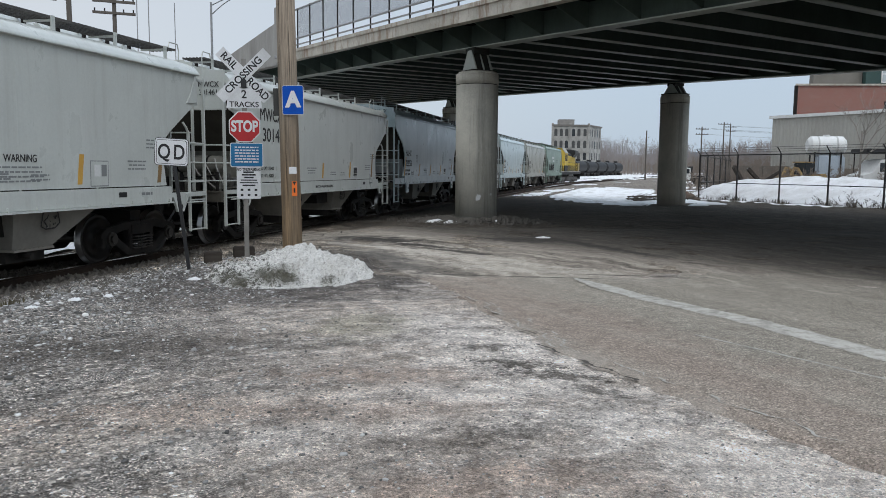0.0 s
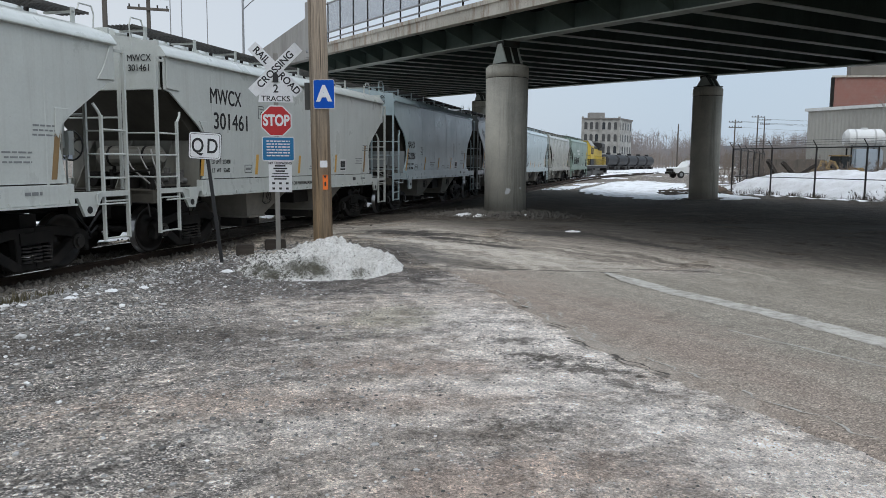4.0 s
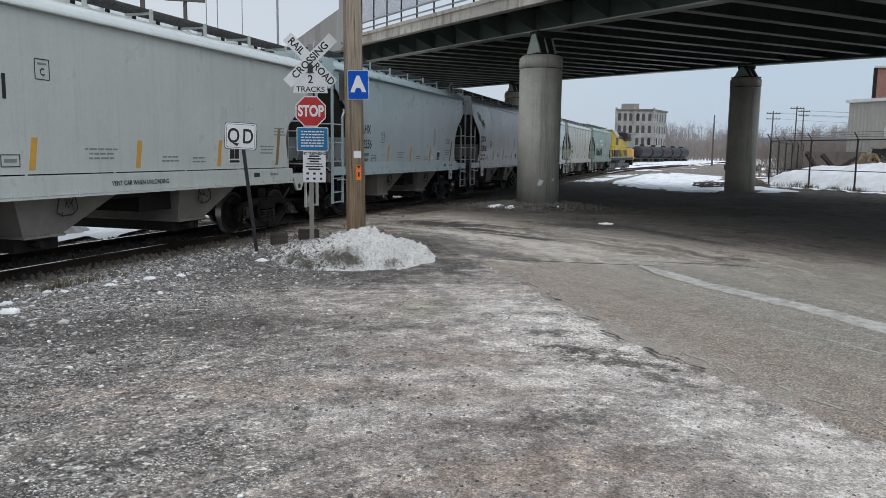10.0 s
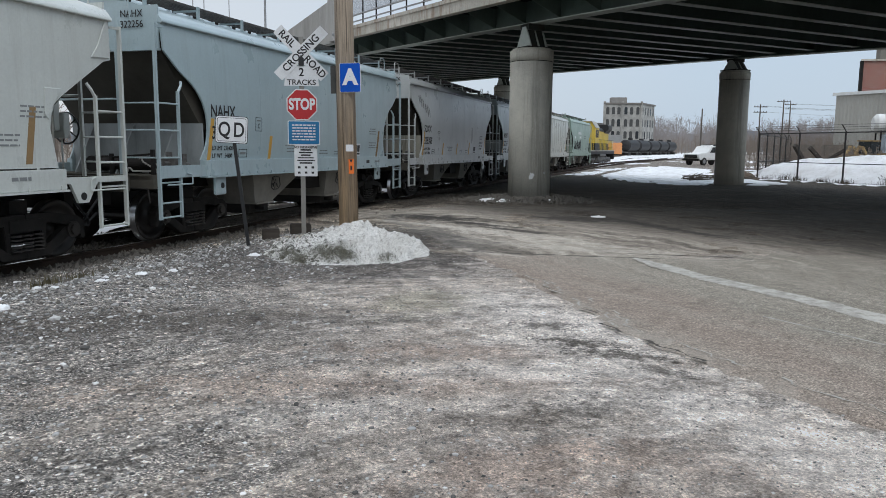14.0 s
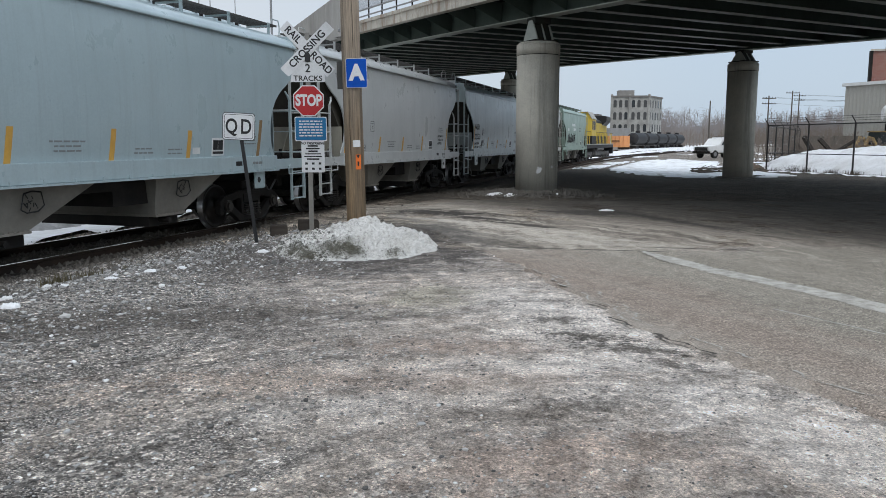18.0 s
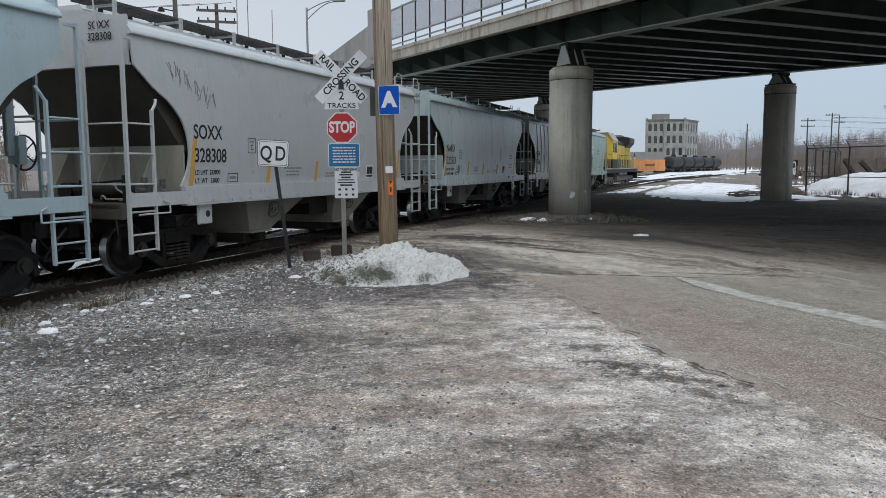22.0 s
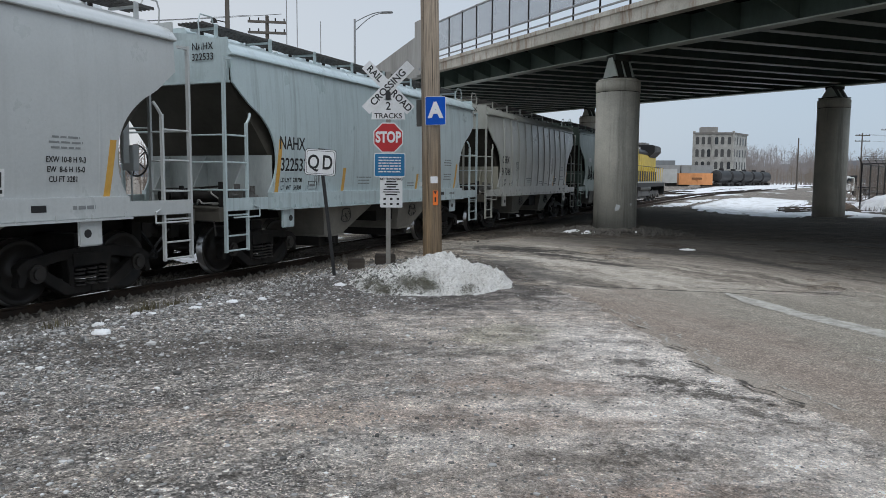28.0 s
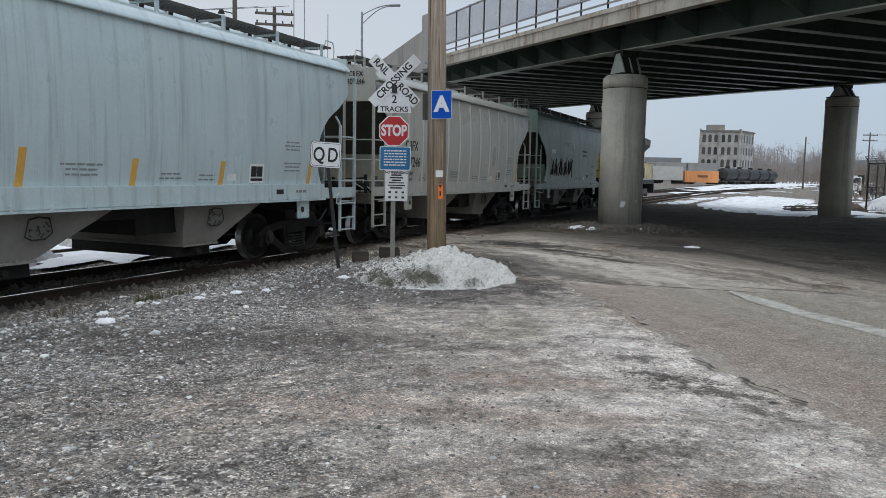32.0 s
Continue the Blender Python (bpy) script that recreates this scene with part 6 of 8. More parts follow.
def crossing_sign():
    sg = thing("crossing_sign", pose(-3.785, 14.5, ground_z(-3.785, 14.5), 0, 0, 8), "railroad crossbuck with stop sign and notices on steel post", "road sign")
    dz = -ground_z(-3.785, 14.5)
    bm = bmesh.new()
    prism(bm, [(-0.045, -0.03), (0.045, -0.03), (0.045, -0.022), (0.012, -0.022), (0.012, 0.03), (-0.012, 0.03), (-0.012, -0.022), (-0.045, -0.022)], "z", -0.4, 3.75)
    part("post", bm, M["post_steel"], sg)
    y = -0.035
    # crossbuck blades
    for turn, words, yy in ((-45, "", y), (45, "", y - 0.012)):
        bm = bmesh.new()
        prism(bm, round_rect(1.24, 0.215, 0.015), "y", -0.004, 0)
        b = part("crossbuck_blade", bm, M["sign_white"], sg)
        b.matrix_basis = pose(0, yy, 3.42 + dz, 0, -turn, 0)
        if turn == 45:
            t = text_part("lettering", "CROSSING", 0.19, M["black"], b, pose(0, -0.006, 0, 90, 0, 0), 0.0008, 0.98, 0.004)
        else:
            text_part("lettering", "RAIL", 0.19, M["black"], b, pose(-0.37, -0.006, 0, 90, 0, 0), 0.0008, 0.92, 0.004)
            text_part("lettering", "ROAD", 0.19, M["black"], b, pose(0.36, -0.006, 0, 90, 0, 0), 0.0008, 0.92, 0.004)
    p = panel("tracks_plate", [(-0.1, 0.2), (-0.31, -0.02), (-0.33, -0.17), (0.33, -0.17), (0.31, -0.02), (0.1, 0.2)], M["sign_white"], sg, y - 0.002, 2.98 + dz)
    sign_text(sg, "NO TRESPASSING", 0.06, 1.655 + dz, 0.046, M["black"], y - 0.009, 0.85, 0, 0.002)
    sign_text(sg, "2", 0, 3.06 + dz, 0.15, M["black"], y - 0.009, 1.0, 0, 0.003)
    sign_text(sg, "TRACKS", 0, 2.875 + dz, 0.098, M["black"], y - 0.009, 1.05, 0, 0.002)
    r = 0.29 / math.cos(radians(22.5))
    octo = [(r * math.cos(radians(22.5 + 45 * i)), r * math.sin(radians(22.5 + 45 * i))) for i in range(8)]
    panel("stop_border", octo, M["sign_white"], sg, y, 2.46 + dz)
    panel("stop_face", [(a * 0.93, b * 0.93) for a, b in octo], M["sign_red"], sg, y - 0.004, 2.46 + dz, 0.003)
    sign_text(sg, "STOP", 0, 2.46 + dz, 0.2, M["sign_white"], y - 0.009, 0.72, 0, 0.011)
    panel("emergency_notice_border", round_rect(0.61, 0.46, 0.03), M["sign_white"], sg, y, 1.93 + dz, 0.004).location.x = 0.03
    panel("emergency_notice", round_rect(0.58, 0.43, 0.025), M["sign_teal"], sg, y - 0.004, 1.93 + dz, 0.003, "blue notice with unreadable white print").location.x = 0.03
    rnd = random.Random(3)
    bm = bmesh.new()
    for i in range(6):
        a = -0.22 + 0.03
        while a < 0.25:
            w = rnd.uniform(0.03, 0.09)
            box(bm, a, min(a + w, 0.25), y - 0.011, y - 0.008, 2.075 + dz - i * 0.055 - 0.012, 2.075 + dz - i * 0.055 + 0.012)
            a += w + 0.015
    part("notice_print", bm, M["sign_white"], sg)["kind"] = "stuff"
    panel("trespass_notice", round_rect(0.44, 0.6, 0.02), M["sign_white"], sg, y, 1.4 + dz, 0.004, "white notice with black print and pictograms").location.x = 0.06
    bm = bmesh.new()
    for i, (w, h) in enumerate(((0.0, 0.0), (0.2, 0.014), (0.26, 0.014), (0.18, 0.014), (0.3, 0.01), (0.34, 0.01), (0.24, 0.014))):
        if w:
            box(bm, 0.06 - w / 2, 0.06 + w / 2, y - 0.007, y - 0.004, 1.655 + dz - i * 0.05 - h, 1.655 + dz - i * 0.05 + h)
    for i in range(3):
        for j in range(2):
            cx, cz = 0.06 + (i - 1) * 0.13, 1.27 + dz - j * 0.1
            bmesh.ops.create_circle(bm, cap_ends=False, segments=12, radius=0.045, matrix=pose(cx, y - 0.006, cz, 90, 0, 0))
            box(bm, cx - 0.025, cx + 0.025, y - 0.007, y - 0.004, cz - 0.02, cz + 0.02)
    part("notice_print", bm, M["black"], sg)["kind"] = "stuff"
    bm = bmesh.new()
    prism(bm, [(-0.05, 0), (0.05, 0), (0.05, 0.13), (0.0, 0.19), (-0.05, 0.13)], "y", y - 0.03, y - 0.016)
    m = part("mounting_bracket", bm, M["black"], sg)
    m.location.z = 3.19 + dz


crossing_sign()


def qd_sign():
    x, y = -4.30, 12.78
    sg = thing("quiet_zone_sign", pose(x, y, ground_z(x, y), 0, 0, 6), "small white Q D sign on leaning black post", "road sign")
    bm = bmesh.new()
    prism(bm, [(-0.028, -0.3), (0.028, -0.3), (-0.24, 2.12), (-0.295, 2.12)], "y", -0.02, 0.02)
    part("post", bm, M["black"], sg)
    tilt = pose(-0.262, 0, 1.98, 0, 3, 0)
    for name, w, h, r, material, yy, th in (("sign_border", 0.55, 0.46, 0.05, M["black"], -0.024, 0.004), ("sign_face", 0.53, 0.44, 0.045, M["sign_white"], -0.028, 0.003), ("sign_border", 0.49, 0.40, 0.035, M["black"], -0.031, 0.001), ("sign_face", 0.475, 0.385, 0.03, M["sign_white"], -0.032, 0.001)):
        panel(name, round_rect(w, h, r), material, sg, yy, 0, th).matrix_basis = tilt
    for ch, dx in (("Q", -0.12), ("D", 0.125)):
        t = sign_text(sg, ch, 0, 0, 0.24, M["black"], 0, 0.75, 0, 0.006)
        t.matrix_basis = tilt @ pose(dx, -0.036, -0.01, 90, 0, 0)


qd_sign()


def utility_pole_near():
    x, y = -2.69, 13.45
    p = thing("utility_pole", pose(x, y, ground_z(x, y), 0, -1.0, 0), "weathered wooden utility pole rising from snow", "utility pole")
    bm = bmesh.new()
    bmesh.ops.create_cone(bm, cap_ends=True, segments=28, radius1=0.175, radius2=0.15, depth=9.3, matrix=Matrix.Translation((0, 0, 4.25)))
    for v in bm.verts:
        v.co.x += 0.004 * noise.noise(v.co * 3)
    part("shaft", bm, M["pole_wood"], p, smooth=True)
    for q in p.children[0].data.polygons:
        q.use_smooth = len(q.vertices) == 4
    e = p
    panel("letter_sign", round_rect(0.37, 0.5, 0.03), M["sign_white"], e, -0.19, 2.86, 0.004).location.x = 0.12
    panel("letter_sign_face", round_rect(0.355, 0.485, 0.025), M["sign_blue"], e, -0.194, 2.86, 0.002, "blue sign with white letter A").location.x = 0.12
    sign_text(e, "A", 0.12, 2.86, 0.25, M["sign_white"], -0.199, 0.95, 0, 0.02)
    bm = bmesh.new()
    box(bm, -0.3, -0.1, 0.17, 0.2, 2.62, 3.1)
    part("sign_back", bm, M["sign_back"], e, "grey back of another sign")
    panel("number_tag", round_rect(0.13, 0.12, 0.01), M["sign_white"], e, -0.178, 1.65, 0.004).location.x = 0.08
    panel("orange_tag", round_rect(0.09, 0.26, 0.01), M["tag_orange"], e, -0.178, 1.33, 0.004, "orange warning tag").location.x = 0.1
    panel("tag_mark", [(-0.03, 0.03), (0.03, 0.03), (0, -0.03)], M["black"], e, -0.183, 1.42, 0.002).location.x = 0.1
    panel("tag_mark", [(-0.015, 0.04), (0.015, 0.04), (0.015, -0.04), (-0.015, -0.04)], M["black"], e, -0.183, 1.3, 0.002).location.x = 0.1
    for z in (3.6, 3.62, 5.2):
        bm = bmesh.new()
        rod(bm, (-0.17, -0.06, z), (-0.2, -0.07, z), 0.015, 6)
        part("bolt", bm, M["galv"], p)


utility_pole_near()


def snow_material(stains=()):
    m = mat("dirty_snow", (0.8, 0.82, 0.84), 0.65, 0, 0.3)
    v = coords(m, "Object")
    a = noise_tex(m, v, 1.8, 8.0, 0.75)
    f = noise_tex(m, v, 22.0, 8.0, 0.85)
    g = noise_tex(m, v, 60.0, 4.0, 0.8)
    c = mixc(m, ramp(m, a, [(0.45, (0, 0, 0)), (0.68, (0.65, 0.65, 0.65))]), (0.8, 0.785, 0.75), (0.5, 0.48, 0.435))
    c = mixc(m, ramp(m, f, [(0.5, (0, 0, 0)), (0.6, (0.8, 0.8, 0.8))]), c, (0.26, 0.245, 0.21))
    c = mixc(m, 0.5, c, ramp(m, g, [(0.4, (0.55, 0.55, 0.55)), (0.55, (1.08, 1.08, 1.08))]), "MULTIPLY")
    if stains:
        # pits and clods full of road grit, fewer on the clean crest
        sep = m.node_tree.nodes.new("ShaderNodeSeparateXYZ")
        m.node_tree.links.new(v, sep.inputs[0])
        low = arith(m, "ADD", arith(m, "MULTIPLY", sep.outputs[0], -0.75), arith(m, "MULTIPLY", sep.outputs[2], -1.6))
        pit = arith(m, "ADD", noise_tex(m, v, 13.0, 8.0, 0.85), arith(m, "MULTIPLY", band(m, low, -0.9, 0.5), 0.1))
        c = mixc(m, ramp(m, pit, [(0.6, (0, 0, 0)), (0.63, (0.95, 0.95, 0.95))]), c, (0.06, 0.056, 0.044))
    for x, y, z, r in stains:
        n = m.node_tree.nodes.new("ShaderNodeVectorMath")
        n.operation = "DISTANCE"
        n.inputs[1].default_value = (x, y, z)
        m.node_tree.links.new(v, n.inputs[0])
        d = arith(m, "ADD", n.outputs["Value"], arith(m, "MULTIPLY", arith(m, "SUBTRACT", f, 0.5), 1.3))
        c = mixc(m, arith(m, "MULTIPLY", band(m, d, r * 1.35, r * 0.5), 0.93), c, mixc(m, 0.8, (0.06, 0.056, 0.042), ramp(m, g, [(0.4, (0.4, 0.4, 0.4)), (0.6, (2.2, 2.2, 2.0))]), "MULTIPLY"))
    set_color(m, c)
    bump(m, arith(m, "ADD", f, arith(m, "MULTIPLY", g, 0.4)), 0.8, 0.045)
    return m


M["dirty_snow"] = snow_material()
M["mound_snow"] = snow_material(((-0.1, -1.0, 0.16, 0.3), (0.15, -1.1, 0.12, 0.22), (-0.3, -0.75, 0.22, 0.16), (-0.75, -0.9, 0.12, 0.22), (-1.0, -0.6, 0.12, 0.16), (0.75, -1.0, 0.05, 0.12), (-0.5, -1.2, 0.05, 0.16)))


def snow_heap(name, cx, cy, rx, ry, h, label, seed=0, material=None, n=56, peaks=((0, 0, 1),), category="snow", skew=0.0, sharp=3.0, clod=0.0, soft=0.25):
    bm = bmesh.new()
    grid = []
    for j in range(n + 1):
        row = []
        for i in range(n + 1):
            u, v = 2.4 * i / n - 1.2, 2.4 * j / n - 1.2
            rr = math.hypot(u, v) + 0.16 * noise.noise((u * 2.2 + seed, v * 2.2, seed)) + (0.07 * noise.noise((u * 9, v * 9, seed)) if clod else 0.0)
            base = max(0.0, 1 - rr * rr)
            z = 0
            for px, py, pw in peaks:
                z = max(z, pw * math.exp(-sharp * ((u - px) ** 2 + ((v - py) * 0.9) ** 2)))
            k = smoothstep(0, soft, base)
            x, y = cx + u * rx, cy + v * ry + skew * u * rx
            lumps = (0.12 * min(h, 1) + 0.02) * noise.fractal((u * 4, v * 4, seed), 0.7, 2.0, 5) + clod * noise.fractal((u * 12, v * 13, seed), 0.75, 2.0, 5)
            zz = ground_z(x, y) - 0.05 + k * (0.065 + h * z + lumps)
            row.append(bm.verts.new((x - cx, y - cy, zz)))
        grid.append(row)
    for a, b in zip(grid, grid[1:]):
        for i in range(n):
            bm.faces.new((a[i], a[i + 1], b[i + 1], b[i]))
    ob = part(name, bm, material or M["dirty_snow"], smooth=True)
    ob.location = (cx, cy, 0)
    return tagged(ob, label, category)


snow_heap("snow_mound", -2.42, 11.95, 1.42, 1.6, 0.4, "heap of old grimy ploughed snow around pole", 3, M["mound_snow"], 150, peaks=((0.0, 0.3, 1.0), (-0.4, 0.1, 0.5), (0.44, 0.08, 0.62), (0.08, -0.25, 0.56), (-0.7, -0.1, 0.14)), sharp=4.6, clod=0.075, soft=0.4)
for i, (x, y, r) in enumerate(((-5.31, 8.53, 0.1), (-4.66, 9.42, 0.14), (-4.92, 8.9, 0.13), (-5.15, 7.3, 0.16), (-5.6, 7.9, 0.1), (-4.35, 9.7, 0.09), (-5.02, 9.2, 0.07), (-3.75, 11.3, 0.14), (-5.75, 8.9, 0.09), (2.5, 18.8, 0.3))):
    h = snow_heap("snow_scrap", x, y, r * 0.7, r * 0.6, 0.02, "thin scrap of melting snow on gravel", 10 + i, M["snow"], 26, category="snow", clod=0.008)
    tagged(h, group="snow scraps on the gravel")

for x, y, w in ((-4.36, 14.2, 0.16), (-3.93, 14.8, 0.2)):
    b = thing("timber_block", pose(x, y, ground_z(x, y), 0, 0, 20), "charred black timber block beside crossing", "timber", "blocks by the crossing")
    bm = bmesh.new()
    box(bm, -w, w, -0.13, 0.13, -0.02, 0.2)
    soften(bm, 0.02)
    part("block", bm, M["tie"], b)


def sheet_snow(name, x0, x1, y0, y1, step, mask, label, lift=0.07, material=None):
    """Lying snow: a sheet that rises out of the ground where the mask is over 0.5."""
    bm = bmesh.new()
    nx, ny = max(2, round((x1 - x0) / step)), max(2, round((y1 - y0) / step))
    vs = {}
    for j in range(ny + 1):
        for i in range(nx + 1):
            x, y = x0 + (x1 - x0) * i / nx, y0 + (y1 - y0) * j / ny
            m = mask(x, y)
            if m > 0.25:
                vs[i, j] = bm.verts.new((x, y, ground_z(x, y) + lift * (smoothstep(0.35, 0.75, m) * 1.7 - 0.7) + 0.02 * noise.noise((x, y, 3))))
    for (i, j) in vs:
        q = [(i, j), (i + 1, j), (i + 1, j + 1), (i, j + 1)]
        if all(k in vs for k in q):
            bm.faces.new([vs[k] for k in q])
    loose = [v for v in bm.verts if not v.link_faces]
    bmesh.ops.delete(bm, geom=loose, context="VERTS")
    ob = part(name, bm, material or M["snow"], smooth=True)
    return tagged(ob, label, "snow", kind="stuff")


def inside(pts):
    def f(x, y):
        hit = False
        best = 1e9
        k = len(pts)
        for i in range(k):
            (xa, ya), (xb, yb) = pts[i], pts[(i + 1) % k]
            if (ya > y) != (yb > y) and x < xa + (y - ya) * (xb - xa) / (yb - ya):
                hit = not hit
            t = max(0, min(1, ((x - xa) * (xb - xa) + (y - ya) * (yb - ya)) / ((xb - xa) ** 2 + (yb - ya) ** 2)))
            best = min(best, math.hypot(x - xa - t * (xb - xa), y - ya - t * (yb - ya)))
        return best if hit else -best
    return f


field = inside([(4.9, 50), (6.9, 40.5), (8.6, 36.2), (13.4, 37.2), (15.5, 46), (19, 62), (17, 78), (11.5, 68), (8, 60)])
def rutted(x, y):
    along = x - 0.26 * y
    rut = max(0.0, noise.noise((along * 1.1, y * 0.05, 3)) - 0.12) * 5.5 * smoothstep(38, 44, y)
    return smoothstep(-1.2, 1.6, field(x, y) + 1.7 * noise.fractal((x * 0.45, y * 0.25, 7), 0.7, 2.0, 6) - rut)


M["field_snow"] = worn("trampled_snow", (0.84, 0.85, 0.86), (0.5, 0.485, 0.46), 0.7, 0, 1.1, 9, 0.46, 0.72, (1.6, 0.35, 1), 0.6)
sheet_snow("snow_field", 3, 22, 33, 80, 0.3, rutted, "trampled snow field beyond the overpass", 0.06, M["field_snow"])
far_snow = inside([(9, 96), (16, 105), (40, 150), (90, 300), (200, 520), (200, 700), (60, 300), (20, 150)])
sheet_snow("snow_strip", 5, 200, 92, 560, 4.0, lambda x, y: smoothstep(-4, 3, far_snow(x, y) + 4 * noise.noise((x * 0.06, y * 0.05, 1))), "bright snow strip along the rail yard", 0.2)
sheet_snow("snow_patches", 10, 40, 60, 130, 1.0, lambda x, y: smoothstep(0.55, 0.8, 0.5 + 0.9 * noise.fractal((x * 0.12, y * 0.05, 9), 0.8, 2.0, 4)), "patchy snow over frozen ruts", 0.06)


def beyond(x, y):
    d = N.x * x + N.y * y
    k = smoothstep(TRACK + 1.2, TRACK + 1.9, d) * (1 - smoothstep(TRACK + 11, TRACK + 13, d))
    return k * smoothstep(-0.1, 0.25, 0.42 + noise.fractal((x * 0.3, y * 0.3, 4), 0.8, 2.0, 4))


sheet_snow("snow_verge", -26, 4, 0, 60, 0.5, beyond, "melting snow lying beyond the track", 0.07)
GRAVEL = worn("gravel_heap_stone", (0.46, 0.45, 0.44), (0.24, 0.235, 0.23), 0.9, 0, 3, 20, bumps=0.6)
for i, (s, d, r, h) in enumerate(((9.6, 13.6, 1.9, 1.05), (13.2, 13.3, 1.5, 0.85), (6.0, 14.0, 1.8, 1.0), (2.5, 14.2, 1.8, 1.0), (17.5, 14.2, 1.3, 0.6))):
    p = on_track(s, d + 1.0)
    tagged(snow_heap("gravel_heap", p.x, p.y, r, r * 0.8, h, "heap of loose grey gravel beyond track", 30 + i, GRAVEL, 60, category="gravel", clod=0.03), group="gravel heaps")


def loose_stones():
    rnd = random.Random(8)
    ico = bmesh.new()
    bmesh.ops.create_icosphere(ico, subdivisions=1, radius=1)
    base = [tuple(v.co) for v in ico.verts]
    tris = [tuple(v.index for v in f.verts) for f in ico.faces]
    ico.free()
    vs, fs = [], []
    for i in range(46000):
        y = 2.6 + 13.5 * rnd.random() ** 1.35
        x = rnd.uniform(-8.5, road_left(y) + 0.25)
        if rnd.random() < 0.45:
            x = min(x, rnd.uniform(-8.5, 0.5))
        d = N.x * x + N.y * y
        if d > TRACK - 1.4:
            continue
        dens = 0.5 + 0.5 * noise.noise((x * 0.6, y * 0.6, 2))
        if rnd.random() > 0.35 + dens:
            continue
        r = min(0.036, 0.004 + rnd.expovariate(1 / 0.0036)) * (1.0 + 0.7 * smoothstep(3.5, 7.0, d))
        if x + 0.32 * y > 1.2:
            r = min(r, 0.004 + 0.008 * rnd.random())
        z = ground_relief(x, y)
        o = len(vs)
        a = rnd.random() * math.tau
        sx, sy, sz = r * rnd.uniform(0.7, 1.4), r * rnd.uniform(0.7, 1.2), r * rnd.uniform(0.35, 0.75)
        ca, sa = math.cos(a), math.sin(a)
        for bx, by, bz in base:
            j = rnd.uniform(0.8, 1.2)
            px, py = bx * sx * j, by * sy * j
            vs.append((x + px * ca - py * sa, y + px * sa + py * ca, z + bz * sz * j + sz * 0.25))
        fs += [(o + p, o + q, o + s) for p, q, s in tris]
    me = bpy.data.meshes.new("loose_gravel")
    me.from_pydata(vs, [], fs)
    me.materials.append(M["stone"])
    return tagged(new("loose_gravel", me), "loose grey crushed stones on the yard", "gravel", kind="stuff")


def column_debris():
    """Dark clods and broken stone thrown up round the column's foot."""
    rnd = random.Random(44)
    vs, fs = [], []
    cube = [(-1, -1, -0.6), (1, -0.8, -0.6), (0.8, 1, -0.6), (-0.9, 0.8, -0.6), (0.1, 0.0, 0.9), (0.5, 0.3, 0.7)]
    faces = ((0, 1, 4), (1, 5, 4), (1, 2, 5), (2, 3, 4, 5), (3, 0, 4))
    for i in range(1500):
        a = rnd.random() * math.tau
        q = 0.72 + abs(rnd.gauss(0, 0.75))
        x, y = 1.05 + q * 1.25 * math.cos(a), 24.9 + q * math.sin(a)
        r = min(0.11, 0.015 + rnd.expovariate(1 / 0.02))
        o = len(vs)
        b = rnd.random() * math.tau
        cb, sb = math.cos(b), math.sin(b)
        z = ground_z(x, y) + 0.14 * math.exp(-((q - 0.72) / 0.6) ** 2)
        for bx, by, bz in cube:
            k = r * rnd.uniform(0.7, 1.3)
            vs.append((x + (bx * cb - by * sb) * k, y + (bx * sb + by * cb) * k, z + bz * r * 0.8))
        fs += [tuple(o + n for n in f) for f in faces]
    me = bpy.data.meshes.new("column_debris")
    me.from_pydata(vs, [], fs)
    me.materials.append(M["ballast"])
    tagged(new("column_debris", me), "dark clods and stones around column foot", "rubble", kind="stuff")


def stone_material():
    m = mat("crushed_stone", (0.3, 0.3, 0.3), 0.9, 0, 0.3)
    g = m.node_tree.nodes.new("ShaderNodeNewGeometry")
    c = ramp(m, g.outputs["Random Per Island"], [(0.0, (0.07, 0.068, 0.064)), (0.3, (0.16, 0.156, 0.149)), (0.62, (0.31, 0.305, 0.292)), (0.88, (0.5, 0.49, 0.475)), (1.0, (0.75, 0.74, 0.72))])
    set_color(m, c)
    bump(m, noise_tex(m, coords(m), 60.0, 3.0, 0.6), 0.4, 0.005)
    return m


M["stone"] = stone_material()
loose_stones()


def ballast():
    """Crushed stone between and beside the rails."""
    rnd = random.Random(18)
    vs, fs = [], []
    cube = [(-1, -1, -0.6), (1, -0.8, -0.6), (0.8, 1, -0.6), (-0.9, 0.8, -0.6), (0.1, 0.0, 0.9)]
    faces = ((0, 1, 4), (1, 2, 4), (2, 3, 4), (3, 0, 4))
    for i in range(9000):
        s = rnd.uniform(1.0, 30) if rnd.random() < 0.85 else rnd.uniform(30, 60)
        if 15.5 < s < 25.5 and rnd.random() < 0.9:
            continue
        d = TRACK + rnd.gauss(0, 1.25)
        p = on_track(s, d)
        r = rnd.uniform(0.02, 0.05)
        z = ground_relief(p.x, p.y) + r * 0.3
        o = len(vs)
        a = rnd.random() * math.tau
        ca, sa = math.cos(a), math.sin(a)
        for bx, by, bz in cube:
            k = r * rnd.uniform(0.7, 1.3)
            vs.append((p.x + (bx * ca - by * sa) * k, p.y + (bx * sa + by * ca) * k, z + bz * r))
        fs += [tuple(o + q for q in f) for f in faces]
    me = bpy.data.meshes.new("track_ballast")
    me.from_pydata(vs, [], fs)
    me.materials.append(M["ballast"])
    tagged(new("track_ballast", me), "dark oily ballast stones around the ties", "ballast", kind="stuff")


M["ballast"] = worn("oily_ballast", (0.15, 0.138, 0.12), (0.085, 0.078, 0.07), 0.95, 0, 2, 30, spec=0.12)
ballast()
column_debris()


